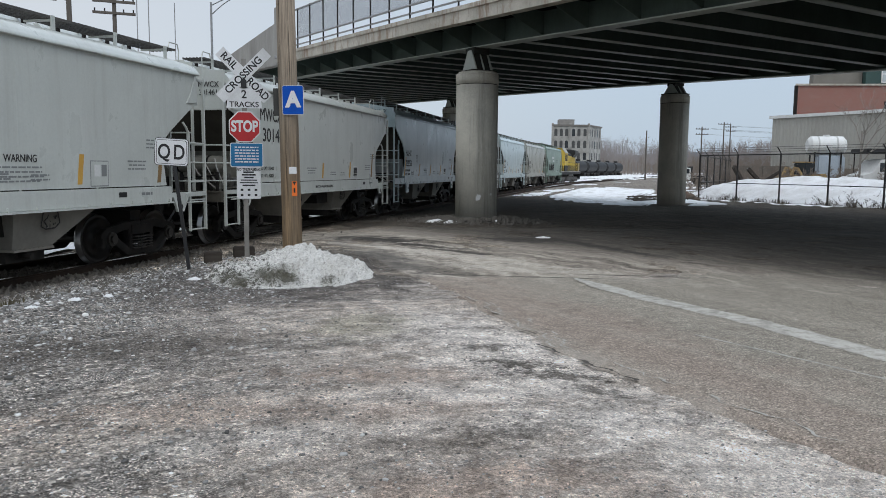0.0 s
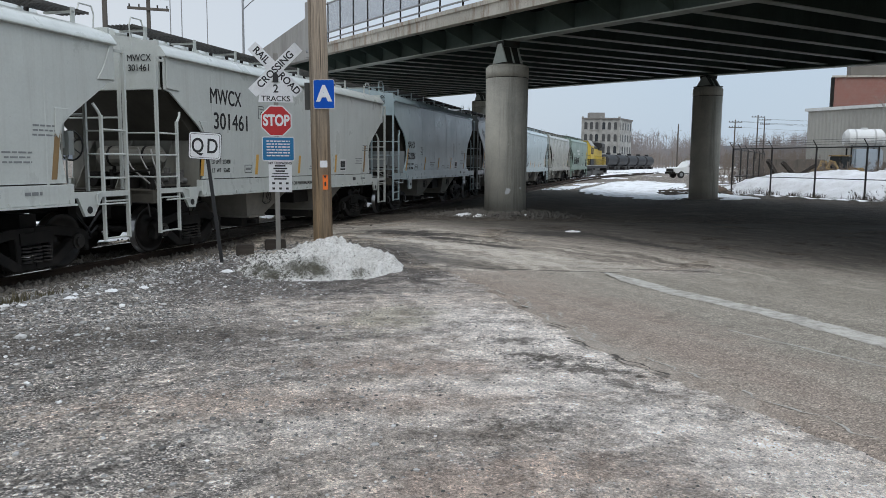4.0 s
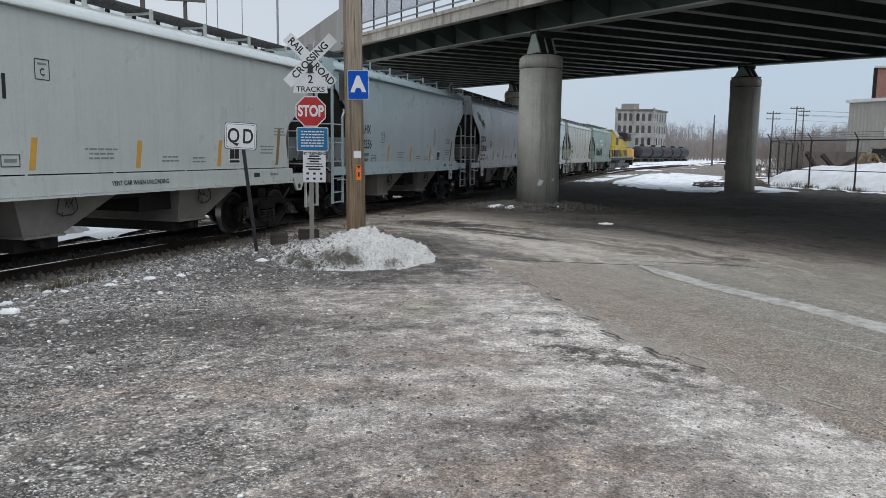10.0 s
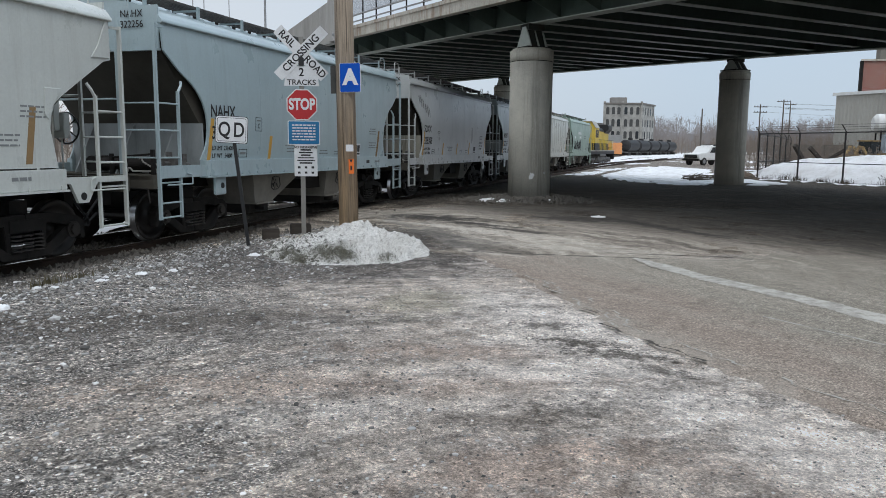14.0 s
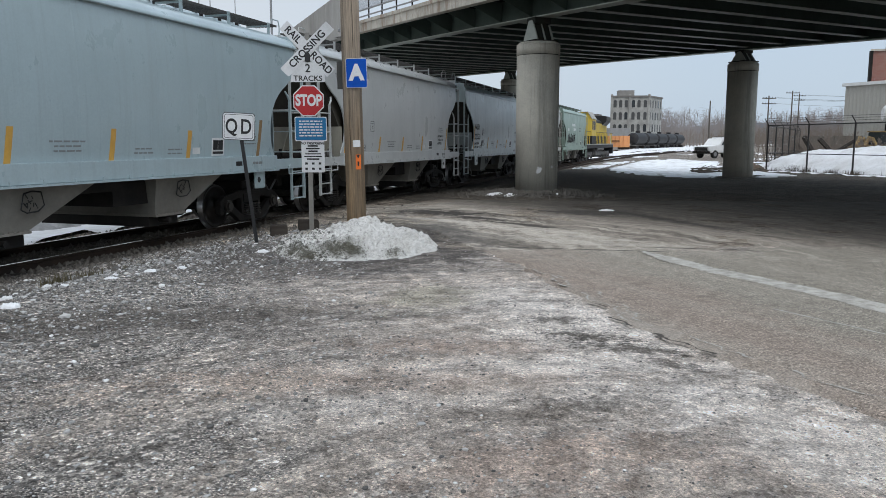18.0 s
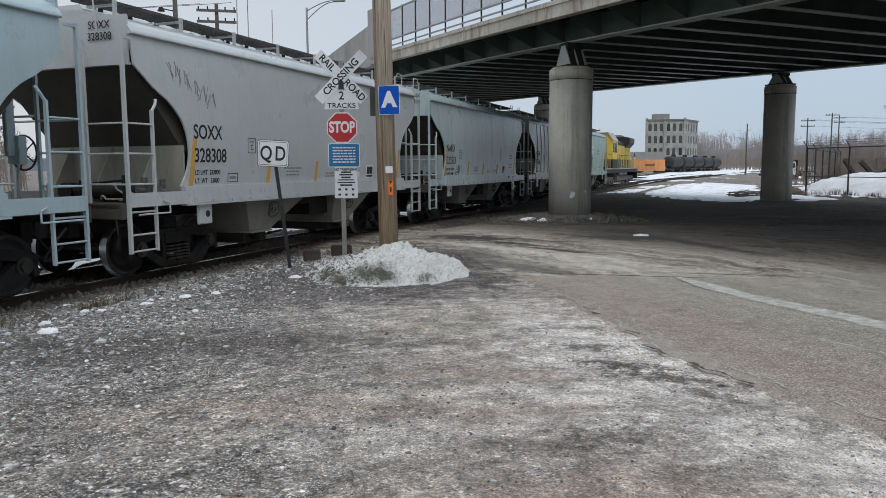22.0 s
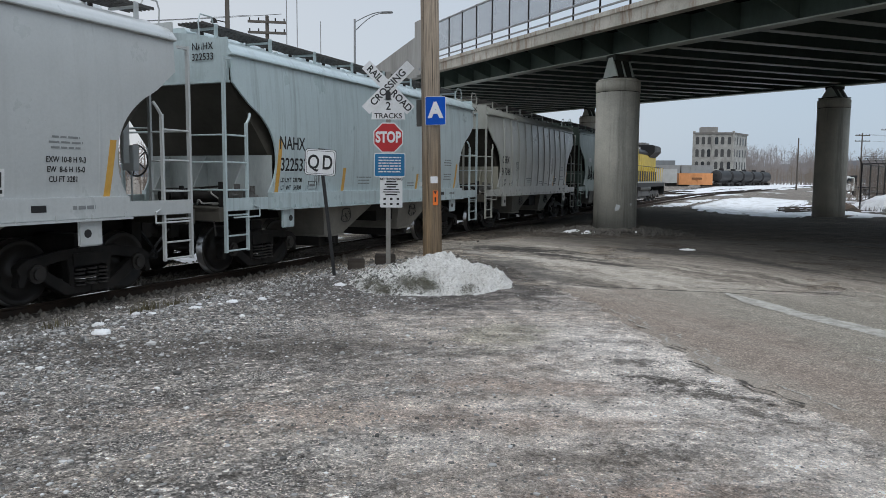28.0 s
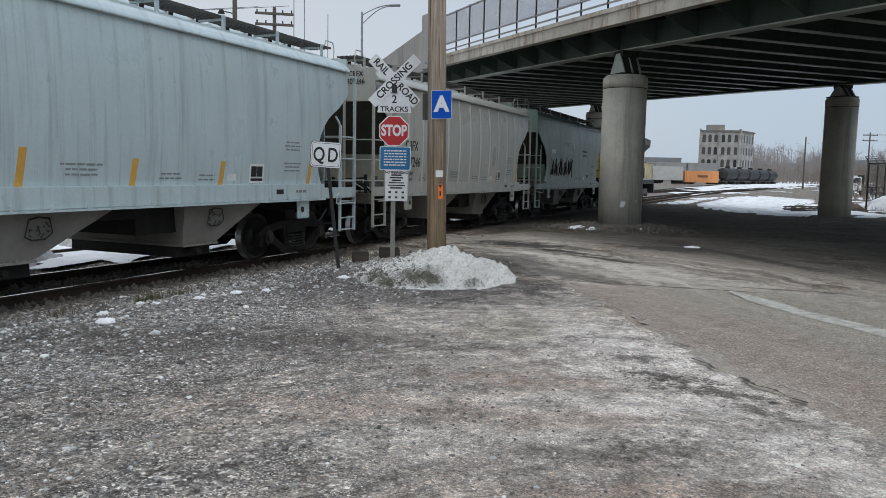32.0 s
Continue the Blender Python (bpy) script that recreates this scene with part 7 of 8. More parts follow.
def weeds(name, spots, label, blade, seed):
    rnd = random.Random(seed)
    vs, fs = [], []
    for x, y, r, n, h in spots:
        for i in range(n):
            a, q = rnd.random() * math.tau, r * rnd.random() ** 0.6
            bx, by = x + q * math.cos(a), y + q * math.sin(a)
            z = ground_z(bx, by) - 0.01
            hh = h * rnd.uniform(0.4, 1.1)
            lean = rnd.uniform(0.1, 0.7) * hh
            la = rnd.random() * math.tau
            w = rnd.uniform(0.003, 0.007) * (1 + h)
            ca, sa = math.cos(la), math.sin(la)
            o = len(vs)
            for k, ww in ((0, 1), (0.5, 0.8), (1, 0.1)):
                px, py, pz = bx + ca * lean * k * k, by + sa * lean * k * k, z + hh * k
                vs.append((px - sa * w * ww, py + ca * w * ww, pz))
                vs.append((px + sa * w * ww, py - ca * w * ww, pz))
            fs += [(o, o + 1, o + 3, o + 2), (o + 2, o + 3, o + 5, o + 4)]
    me = bpy.data.meshes.new(name)
    me.from_pydata(vs, [], fs)
    me.materials.append(blade)
    return tagged(new(name, me), label, "weeds", kind="stuff")


M["dry_grass"] = worn("dry_grass", (0.13, 0.115, 0.065), (0.07, 0.06, 0.035), 0.9, 0, 3, 20, bumps=0)
weeds("dry_weeds", [(-6.0, 9.5, 0.25, 90, 0.16), (-5.75, 9.9, 0.18, 60, 0.13), (-6.5, 8.4, 0.25, 40, 0.13), (-7.0, 7.4, 0.4, 40, 0.1), (-5.5, 10.6, 0.2, 25, 0.08), (-2.4, 10.9, 0.25, 40, 0.06)], "tufts of dry winter weeds by the ballast", M["dry_grass"], 4)

# worn white edge line on the road
def edge_line():
    bm = bmesh.new()
    pts = [(5.2, 3.6), (4.4, 5.8), (3.9, 7.21), (3.47, 8.35), (3.05, 9.15), (2.64, 9.91), (2.3, 10.8), (2.05, 11.62)]
    prev = None
    rnd = random.Random(2)
    dense = []
    for (xa, ya), (xb, yb) in zip(pts, pts[1:]):
        for i in range(24):
            k = i / 24
            dense.append((xa + (xb - xa) * k, ya + (yb - ya) * k))
    for x, y in dense:
        w = 0.14 + 0.05 * noise.noise((x * 3, y * 3, 1)) + 0.04 * rnd.random()
        if y > 11:
            w *= max(0.2, (11.7 - y) / 0.7)
        z = ground_z(x, y) + 0.0315
        cur = (bm.verts.new((x - w, y - w * 0.3, z)), bm.verts.new((x + w, y + w * 0.3, z)))
        if prev and noise.noise((x * 3, y * 3, 6)) > -0.75:
            bm.faces.new((prev[0], prev[1], cur[1], cur[0]))
        prev = cur
    m = worn("worn_line_paint", (0.56, 0.54, 0.49), (0.45, 0.43, 0.385), 0.85, 0, 2.2, 20, 0.4, 0.62)
    worn_off = ramp(m, noise_tex(m, coords(m), 7.0, 8.0, 0.8), [(0.3, (0.4, 0.4, 0.4)), (0.56, (0.85, 0.85, 0.85))])
    m.node_tree.links.new(worn_off, bsdf(m).inputs["Alpha"])
    tagged(part("road_line", bm, m), "worn pale edge line on asphalt", "road marking", kind="structure")
    bm = bmesh.new()
    prev = None
    for i in range(40):
        k = i / 39
        x, y = 2.6 + 1.1 * k + 0.02 * noise.noise((k * 9, 0, 2)), 7.62 - 1.75 * k
        wd = 0.013 + 0.008 * noise.noise((k * 14, 1, 2))
        cur = (bm.verts.new((x - wd, y - wd, ground_z(x, y) + 0.0312)), bm.verts.new((x + wd, y + wd, ground_z(x, y) + 0.0312)))
        if prev:
            bm.faces.new((prev[0], prev[1], cur[1], cur[0]))
        prev = cur
    tagged(part("sealed_crack", bm, m), "thin pale crack line in the asphalt", "road marking", kind="structure")


edge_line()


# ---- fenced yard beyond the road ----
FC = Vector((14.57, 43.2, 0))
FD = Vector((0.388, -0.85, 0)).normalized()
M["fence_steel"] = worn("fence_steel", (0.03, 0.03, 0.032), (0.06, 0.055, 0.05), 0.6, 0.3, 2, 20)


def fabric_material():
    m = mat("chain_link_fabric", (0.05, 0.05, 0.052), 0.6, 0.3)
    bsdf(m).inputs["Alpha"].default_value = 0.15
    return m


M["fabric"] = fabric_material()


def build_fence():
    f = thing("chain_link_fence", pose(0, 0, 0), "dark chain-link fence with barbed-wire arms", "fence")
    line = [FC + FD * 2.8 * k for k in range(11)]
    back = [FC + Vector((1.5, 3.05, 0)) * k for k in range(6)]
    for pts in (line, back):
        for i, p in enumerate(pts):
            z = ground_z(p.x, p.y)
            bm = bmesh.new()
            rod(bm, (p.x, p.y, z - 0.2), (p.x, p.y, z + 2.5), 0.045, 8)
            post = part("post", bm, M["fence_steel"], f)
            bm = bmesh.new()
            out = Vector((-0.28, -0.18, 0.32))
            rod(bm, (p.x, p.y, z + 2.5), (p.x + out.x, p.y + out.y, z + 2.5 + out.z), 0.025, 6)
            part("barb_arm", bm, M["fence_steel"], post)
            if i + 1 < len(pts):
                q = pts[i + 1]
                zq = ground_z(q.x, q.y)
                for h in (2.46, 0.95):
                    bm = bmesh.new()
                    rod(bm, (p.x, p.y, z + h), (q.x, q.y, zq + h), 0.03 if h > 2 else 0.02, 6)
                    part("rail", bm, M["fence_steel"], f)
                bm = bmesh.new()
                vs = [bm.verts.new(v) for v in ((p.x, p.y, z), (q.x, q.y, zq), (q.x, q.y, zq + 2.46), (p.x, p.y, z + 2.46))]
                bm.faces.new(vs)
                part("fabric", bm, M["fabric"], f, "fine chain-link mesh")
                for k in (0.33, 0.66, 1.0):
                    bm = bmesh.new()
                    o = Vector((-0.28, -0.18, 0.32)) * k
                    rod(bm, (p.x + o.x, p.y + o.y, z + 2.5 + o.z), (q.x + o.x, q.y + o.y, zq + 2.5 + o.z), 0.008, 4)
                    part("barbed_wire", bm, M["fence_steel"], f)


build_fence()


def snow_bank():
    side = Vector((0.85, 0.388, 0)).normalized()
    bm = bmesh.new()
    rows = []
    for j in range(61):
        v = j / 60
        row = []
        for i in range(220):
            a = -4.0 + 34 * i / 219
            w = 0.3 + 8.5 * v
            p = FC + FD * a + side * w
            h = math.sin(math.pi * min(1, v * 1.15)) * smoothstep(-4.5, 0.5, a) * (1 - 0.14 * smoothstep(2, 12, a)) * (1.3 + 0.25 * noise.noise((a * 0.25, v, 2)))
            z = ground_z(p.x, p.y) - 0.05 + h + (0.1 * noise.fractal((a * 0.9, v * 6, 1), 0.8, 2.0, 4) + 0.07 * noise.fractal((a * 3.1, v * 22, 5), 0.7, 2.0, 4)) * min(1, h * 2)
            row.append(bm.verts.new((p.x, p.y, z)))
        rows.append(row)
    for a, b in zip(rows, rows[1:]):
        for i in range(219):
            bm.faces.new((a[i], a[i + 1], b[i + 1], b[i]))
    tagged(part("snow_bank", bm, M["snow"], smooth=True), "long ploughed snow bank behind the fence", "snow")


snow_bank()
sheet_snow("snow_fringe", 12, 26, 27, 46, 0.4, lambda x, y: smoothstep(0.2, 0.5, 0.35 + 0.5 * noise.noise((x * 0.6, y * 0.35, 5))) * smoothstep(-1.7, -1.1, (x - FC.x) * 0.91 + (y - FC.y) * 0.415) * (1 - smoothstep(-0.7, -0.2, (x - FC.x) * 0.91 + (y - FC.y) * 0.415)), "thin snow fringe along the fence", 0.05)
rnd0 = random.Random(1)
weeds("fence_weeds", [((FC + FD * a).x + rnd0.uniform(-0.5, 0.4), (FC + FD * a).y + rnd0.uniform(-0.4, 0.4), rnd0.uniform(0.2, 0.5), rnd0.choice((0, 12, 40, 60)), rnd0.uniform(0.08, 0.42)) for a in [0.3 * k for k in range(95)]], "dead brush along the fence foot", worn("dead_brush", (0.07, 0.055, 0.04), (0.12, 0.1, 0.075), 0.95, 0, 3, 20, bumps=0), 9)


def bare_tree(x, y, h, seed, name="bare_tree", label="leafless young tree with fine grey twigs", trunk_r=0.09):
    rnd = random.Random(seed)
    t = thing(name, pose(x, y, ground_z(x, y)), label, "tree")
    trunk, limbs = bmesh.new(), bmesh.new()
    rod(trunk, (0, 0, -0.2), (0, 0, h * 0.5), trunk_r, 8, trunk_r * 0.6)

    def grow(p, d, l, r, depth):
        q = p + d * l
        rod(limbs, p, q, r, 4, r * 0.6)
        if depth == 0:
            return
        for k in range(rnd.choice((2, 3, 3))):
            e = (d + Vector((rnd.uniform(-0.8, 0.8), rnd.uniform(-0.8, 0.8), rnd.uniform(-0.15, 0.5)))).normalized()
            grow(p + d * l * rnd.uniform(0.5, 1.0), e, l * rnd.uniform(0.55, 0.8), r * 0.6, depth - 1)

    for k in range(5):
        a = rnd.random() * math.tau
        grow(Vector((0, 0, h * rnd.uniform(0.25, 0.5))), Vector((math.cos(a) * 0.6, math.sin(a) * 0.6, 0.8)).normalized(), h * 0.22, trunk_r * 0.5, 4)
    part("trunk", trunk, M["bark"], t)
    part("limbs", limbs, M["bark"], t)["kind"] = "stuff"
    return t


M["bark"] = worn("grey_bark", (0.3, 0.275, 0.245), (0.19, 0.17, 0.15), 0.95, 0, 2, 20)
bare_tree(27.4, 50, 8.6, 3, trunk_r=0.08)


def corrugated():
    w = thing("warehouse", pose(0, 0, 0), "grey corrugated metal warehouse with white eave", "warehouse")
    a, b = Vector((34.4, 80, 0)), Vector((54.0, 47.3, 0))
    d = (b - a).normalized()
    n = Vector((-d.y, d.x, 0))
    length = (b - a).length
    mm = worn("corrugated_panel", (0.4, 0.395, 0.36), (0.32, 0.31, 0.28), 0.6, 0.1, 0.3, 8, 0.35, 0.75, (1, 1, 0.3))
    bm = bmesh.new()
    k = int(length / 0.2)
    lo, hi = [], []
    for i in range(k + 1):
        p = a + d * length * i / k - n * (0.05 if i % 2 else 0.0)
        lo.append(bm.verts.new((p.x, p.y, -0.2)))
        hi.append(bm.verts.new((p.x, p.y, 7.2)))
    for i in range(k):
        bm.faces.new((lo[i], lo[i + 1], hi[i + 1], hi[i]))
    part("front_wall", bm, mm, w)
    bm = bmesh.new()
    back = n * 22
    prism(bm, [(a.x + n.x * 0.12, a.y + n.y * 0.12), (b.x + n.x * 0.12, b.y + n.y * 0.12), ((b + back).x, (b + back).y), ((a + back).x, (a + back).y)], "z", -0.2, 7.15)
    part("body", bm, mm, w)
    bm = bmesh.new()
    o = -n * 0.25
    prism(bm, [((a + o - d * 0.25).x, (a + o - d * 0.25).y), ((b + o).x, (b + o).y), ((b + back).x, (b + back).y), ((a + back - d * 0.25).x, (a + back - d * 0.25).y)], "z", 7.2, 7.5)
    part("eave", bm, M["white_paint"], w, "white metal eave trim")


corrugated()


def brick_material():
    m = mat("red_brick", (0.3, 0.11, 0.08), 0.9)
    v = coords(m, "Object")
    br = node(m, "ShaderNodeTexBrick", Scale=1.0, Mortar_Size=0.012, Brick_Width=0.24, Row_Height=0.08)
    br.inputs["Color1"].default_value = (0.3, 0.095, 0.07, 1)
    br.inputs["Color2"].default_value = (0.24, 0.08, 0.06, 1)
    br.inputs["Mortar"].default_value = (0.3, 0.25, 0.22, 1)
    sw = m.node_tree.nodes.new("ShaderNodeMapping")
    sw.inputs["Rotation"].default_value = (radians(90), 0, 0)
    m.node_tree.links.new(v, sw.inputs[0])
    m.node_tree.links.new(sw.outputs[0], br.inputs["Vector"])
    pale = noise_tex(m, v, 0.9, 6.0, 0.75)
    c = mixc(m, ramp(m, pale, [(0.56, (0, 0, 0)), (0.7, (0.55, 0.55, 0.55))]), br.outputs["Color"], (0.45, 0.36, 0.33))
    set_color(m, c)
    return m


M["brick"] = brick_material()


def brick_building():
    b = thing("brick_building", pose(50.5, 110, 0, 0, 0, -4), "old red brick factory with flaking pale paint", "factory")
    bm = bmesh.new()
    prism(bm, [(0, 0), (60, 0), (60, 12), (7.5, 12)], "z", -0.2, 14.0)
    part("wall", bm, M["brick"], b)
    bm = bmesh.new()
    prism(bm, [(-0.3, -0.25), (60, -0.25), (60, 12), (7.3, 12)], "z", 14.0, 14.25)
    part("coping", bm, M["concrete_deck"], b)
    bm = bmesh.new()
    box(bm, -0.28, 0.1, -0.2, 0.2, 0, 14.0)
    part("downpipe", bm, M["steel_dark"], b)
    bm = bmesh.new()
    box(bm, 5.4, 12.6, 8, 9.5, 14.25, 17.0)
    part("penthouse", bm, worn("grey_cladding", (0.2, 0.19, 0.17), (0.15, 0.14, 0.12), 0.8, 0, 0.4, 6), b)
    bm = bmesh.new()
    box(bm, 8.0, 12.6, 7.9, 9.5, 17.0, 17.35)
    part("flat_roof", bm, M["white_paint"], b)
    bm = bmesh.new()
    box(bm, 12.7, 40, 7, 11, 14.25, 19.0)
    up = part("upper_storey", bm, worn("dark_green_cladding", (0.04, 0.085, 0.08), (0.03, 0.06, 0.055), 0.7, 0, 0.5, 6), b)
    for x in (16.2, 20.2, 24.2, 28.2):
        bm = bmesh.new()
        box(bm, x - 1.3, x + 1.3, 6.9, 7.02, 15.2, 17.8)
        wf = part("window", bm, M["white_paint"], up)
        for dx in (-0.62, 0.62):
            for z0, z1 in ((15.35, 16.4), (16.6, 17.65)):
                bm = bmesh.new()
                box(bm, x + dx - 0.52, x + dx + 0.52, 6.87, 6.9, z0, z1)
                part("pane", bm, mat("pale_glass", (0.4, 0.45, 0.47), 0.2), wf)
    bm = bmesh.new()
    box(bm, 12.2, 14.2, -0.06, 0.05, 9.6, 11.8)
    part("window", bm, M["glass_dark"], b)


brick_building()


def far_mill():
    stone = worn("pale_stone_wall", (0.42, 0.415, 0.385), (0.25, 0.245, 0.23), 0.9, 0, 0.5, 3, 0.36, 0.68)
    f1, f2, f3 = Vector((35.6, 250, 0)), Vector((47.4, 250, 0)), Vector((53.9, 262, 0))
    b = thing("stone_mill", pose(0, 0, 0), "four-storey pale stone mill with arched windows", "building")
    bm = bmesh.new()
    prism(bm, [(f1.x, f1.y), (f2.x, f2.y), (f3.x, f3.y), (f1.x + 6.5, f3.y)], "z", -1, 16.0)
    part("wall", bm, stone, b)
    bm = bmesh.new()
    prism(bm, [(f1.x - 0.3, f1.y - 0.3), (f2.x, f2.y - 0.4), (f3.x + 0.4, f3.y), (f1.x + 6.5, f3.y)], "z", 16.0, 16.5)
    part("cornice", bm, worn("dark_cornice", (0.2, 0.19, 0.175), (0.14, 0.13, 0.12), 0.9), b)
    bm = bmesh.new()
    box(bm, 38.0, 43.0, 252, 256, 16.5, 18.3)
    part("roof_hut", bm, worn("hut_cladding", (0.3, 0.29, 0.27), (0.22, 0.21, 0.2), 0.8), b)
    for p0, p1, cols, w in ((f1, f2, 6, 0.5), (f2, f3, 5, 0.55)):
        d = (p1 - p0)
        L = d.length
        d.normalize()
        nrm = Vector((d.y, -d.x, 0))
        for c in range(cols):
            q = (c + 0.5) / cols
            if cols == 6:
                q = (0.09, 0.24, 0.39, 0.58, 0.73, 0.9)[c]
            for r in range(4):
                z = 1.2 + r * 3.85
                o = p0 + d * L * q + nrm * 0.03
                bm = bmesh.new()
                outline = [(-w, 0), (w, 0), (w, 2.0), (w * 0.7, 2.3), (0, 2.42), (-w * 0.7, 2.3), (-w, 2.0)]
                lo = [bm.verts.new(o + d * x + Vector((0, 0, z + zz)) - nrm * 0.25) for x, zz in outline]
                hi = [bm.verts.new(o + d * x + Vector((0, 0, z + zz))) for x, zz in outline]
                bm.faces.new(hi)
                for k in range(7):
                    bm.faces.new((lo[k], lo[(k + 1) % 7], hi[(k + 1) % 7], hi[k]))
                part("window", bm, M["mill_glass"] if (c * 3 + r * 5) % 4 else M["glass_dark"], b)
                bm = bmesh.new()
                vs = [bm.verts.new(o + d * x + nrm * y + Vector((0, 0, z + zz))) for x, y, zz in ((-w - 0.15, 0.12, -0.2), (w + 0.15, 0.12, -0.2), (w + 0.15, 0.12, 0), (-w - 0.15, 0.12, 0))]
                bm.faces.new(vs)
                part("sill", bm, stone, b)
    for q in (0.0, 0.485, 1.0):
        p = f1 + (f2 - f1) * q
        bm = bmesh.new()
        box(bm, p.x - 0.35, p.x + 0.35, p.y - 0.25, p.y + 0.1, -1, 16.9)
        part("pier", bm, stone, b)


M["mill_glass"] = mat("dusty_window", (0.05, 0.05, 0.05), 0.5)
far_mill()


# ---- rail yard in the distance ----
def tank_car(x, y, turn):
    t = thing("tank_car", pose(x, y, 0, 0, 0, turn), "black railway tank car standing in the yard", "tank car", "tank cars in the yard")
    bm = bmesh.new()
    rod(bm, (-4.3, 0, 2.6), (4.3, 0, 2.6), 1.45, 24)
    for e in (-1, 1):
        rod(bm, (e * 4.3, 0, 2.6), (e * 4.65, 0, 2.6), 1.45, 24, 1.15)
        rod(bm, (e * 4.65, 0, 2.6), (e * 4.85, 0, 2.6), 1.15, 24, 0.5)
    part("tank", bm, M["tank_black"], t, smooth=False)
    bm = bmesh.new()
    rod(bm, (0, 0, 4.0), (0, 0, 4.5), 0.6, 14)
    part("dome", bm, M["tank_black"], t)
    bm = bmesh.new()
    box(bm, -5.3, 5.3, -0.3, 0.3, 0.9, 1.15)
    part("center_sill", bm, M["steel_dark"], t)
    for e in (-3.6, 3.6):
        bm = bmesh.new()
        box(bm, e - 1.2, e + 1.2, -1.0, 1.0, 0.1, 0.85)
        part("truck", bm, M["steel_dark"], t)
    return t


M["tank_black"] = worn("tank_black_paint", (0.012, 0.0125, 0.014), (0.03, 0.028, 0.027), 0.6, 0, 0.6, 8)
yd = Vector((0.43, 0.903, 0))
first = Vector((33.0, 193, 0)) + yd * 4
for k in range(5):
    p = first + yd * 10.8 * k
    tank_car(p.x, p.y, 64.5)


def box_thing(name, x, y, turn, l, w, z0, z1, material, label, category, ribs=0, wheels=True, group=""):
    t = thing(name, pose(x, y, 0, 0, 0, turn), label, category, group)
    bm = bmesh.new()
    box(bm, -l / 2, l / 2, -w / 2, w / 2, z0, z1)
    part("body", bm, material, t)
    for i in range(ribs):
        xx = -l / 2 + l * (i + 0.5) / ribs
        bm = bmesh.new()
        box(bm, xx - 0.06, xx + 0.06, -w / 2 - 0.08, -w / 2, z0, z1)
        part("rib", bm, material, t)
    if wheels:
        for e in (-l * 0.36, l * 0.36):
            bm = bmesh.new()
            box(bm, e - 1.1, e + 1.1, -1.0, 1.0, 0.1, z0)
            part("truck", bm, M["steel_dark"], t)
    return t


M["pale_clad"] = worn("pale_car_paint", (0.5, 0.51, 0.5), (0.38, 0.38, 0.36), 0.6, 0, 0.4, 6)
M["grey_clad"] = worn("grey_autorack", (0.36, 0.37, 0.37), (0.28, 0.28, 0.27), 0.6, 0, 0.4, 6)
oc = box_thing("freight_container", 26.8, 186, 8, 7.8, 2.6, 0.5, 3.2, M["orange"], "orange freight container on a flat wagon", "container", 8)
bm = bmesh.new()
box(bm, -0.9, 1.4, -1.42, -1.385, 1.7, 2.2)
part("name_bar", bm, worn("dark_name_bar", (0.22, 0.1, 0.04), (0.18, 0.08, 0.03), 0.7), oc)
for x, y, l in ((18.9, 184, 7.0), (12.2, 182, 6.0)):
    box_thing("boxcar", x, y, 8, l, 2.9, 0.9, 4.1, M["pale_clad"], "pale ribbed boxcar standing in the yard", "freight car", 6, group="boxcars in the yard")
for x in (14.0, 22.0, 30.0):
    box_thing("autorack", x, 205, 0, 7.7, 3.0, 1.0, 5.4, M["grey_clad"], "grey slatted autorack wagon in the yard", "freight car", 12, group="autoracks in the yard")
box_thing("long_shed", 22, 330, 0, 34, 14, 0, 9.5, worn("shed_wall", (0.22, 0.24, 0.25), (0.18, 0.19, 0.2), 0.8), "long low dark shed behind the yard", "shed", 0, False)


def yard_track(pts, name, label):
    base = tagged(new(name), label, "track", kind="structure")
    for off in (-0.75, 0.75):
        bm = bmesh.new()
        prev = None
        for i, (x, y) in enumerate(pts):
            xn, yn = pts[min(i + 1, len(pts) - 1)]
            xp, yp = pts[max(i - 1, 0)]
            d = Vector((xn - xp, yn - yp, 0)).normalized()
            nn = Vector((-d.y, d.x, 0))
            z = ground_z(x, y)
            ring = [bm.verts.new(Vector((x, y, z)) + nn * (off + q) + Vector((0, 0, h))) for q, h in ((-0.06, 0.02), (0.06, 0.02), (0.04, 0.2), (-0.04, 0.2))]
            if prev:
                for k in range(4):
                    bm.faces.new((prev[k], prev[(k + 1) % 4], ring[(k + 1) % 4], ring[k]))
            prev = ring
        part("rail", bm, M["rail_side"], base)


def curve_pts(p0, p1, p2, n=30):
    return [((1 - k) ** 2 * p0[0] + 2 * k * (1 - k) * p1[0] + k * k * p2[0], (1 - k) ** 2 * p0[1] + 2 * k * (1 - k) * p1[1] + k * k * p2[1]) for k in (i / n for i in range(n + 1))]


yard_track(curve_pts((2.0, 48), (12, 86), (62, 220)), "track_3", "rusty yard track curving through snow")
yard_track(curve_pts((6, 88), (18, 120), (80, 250)), "track_4", "second yard track curving through snow")


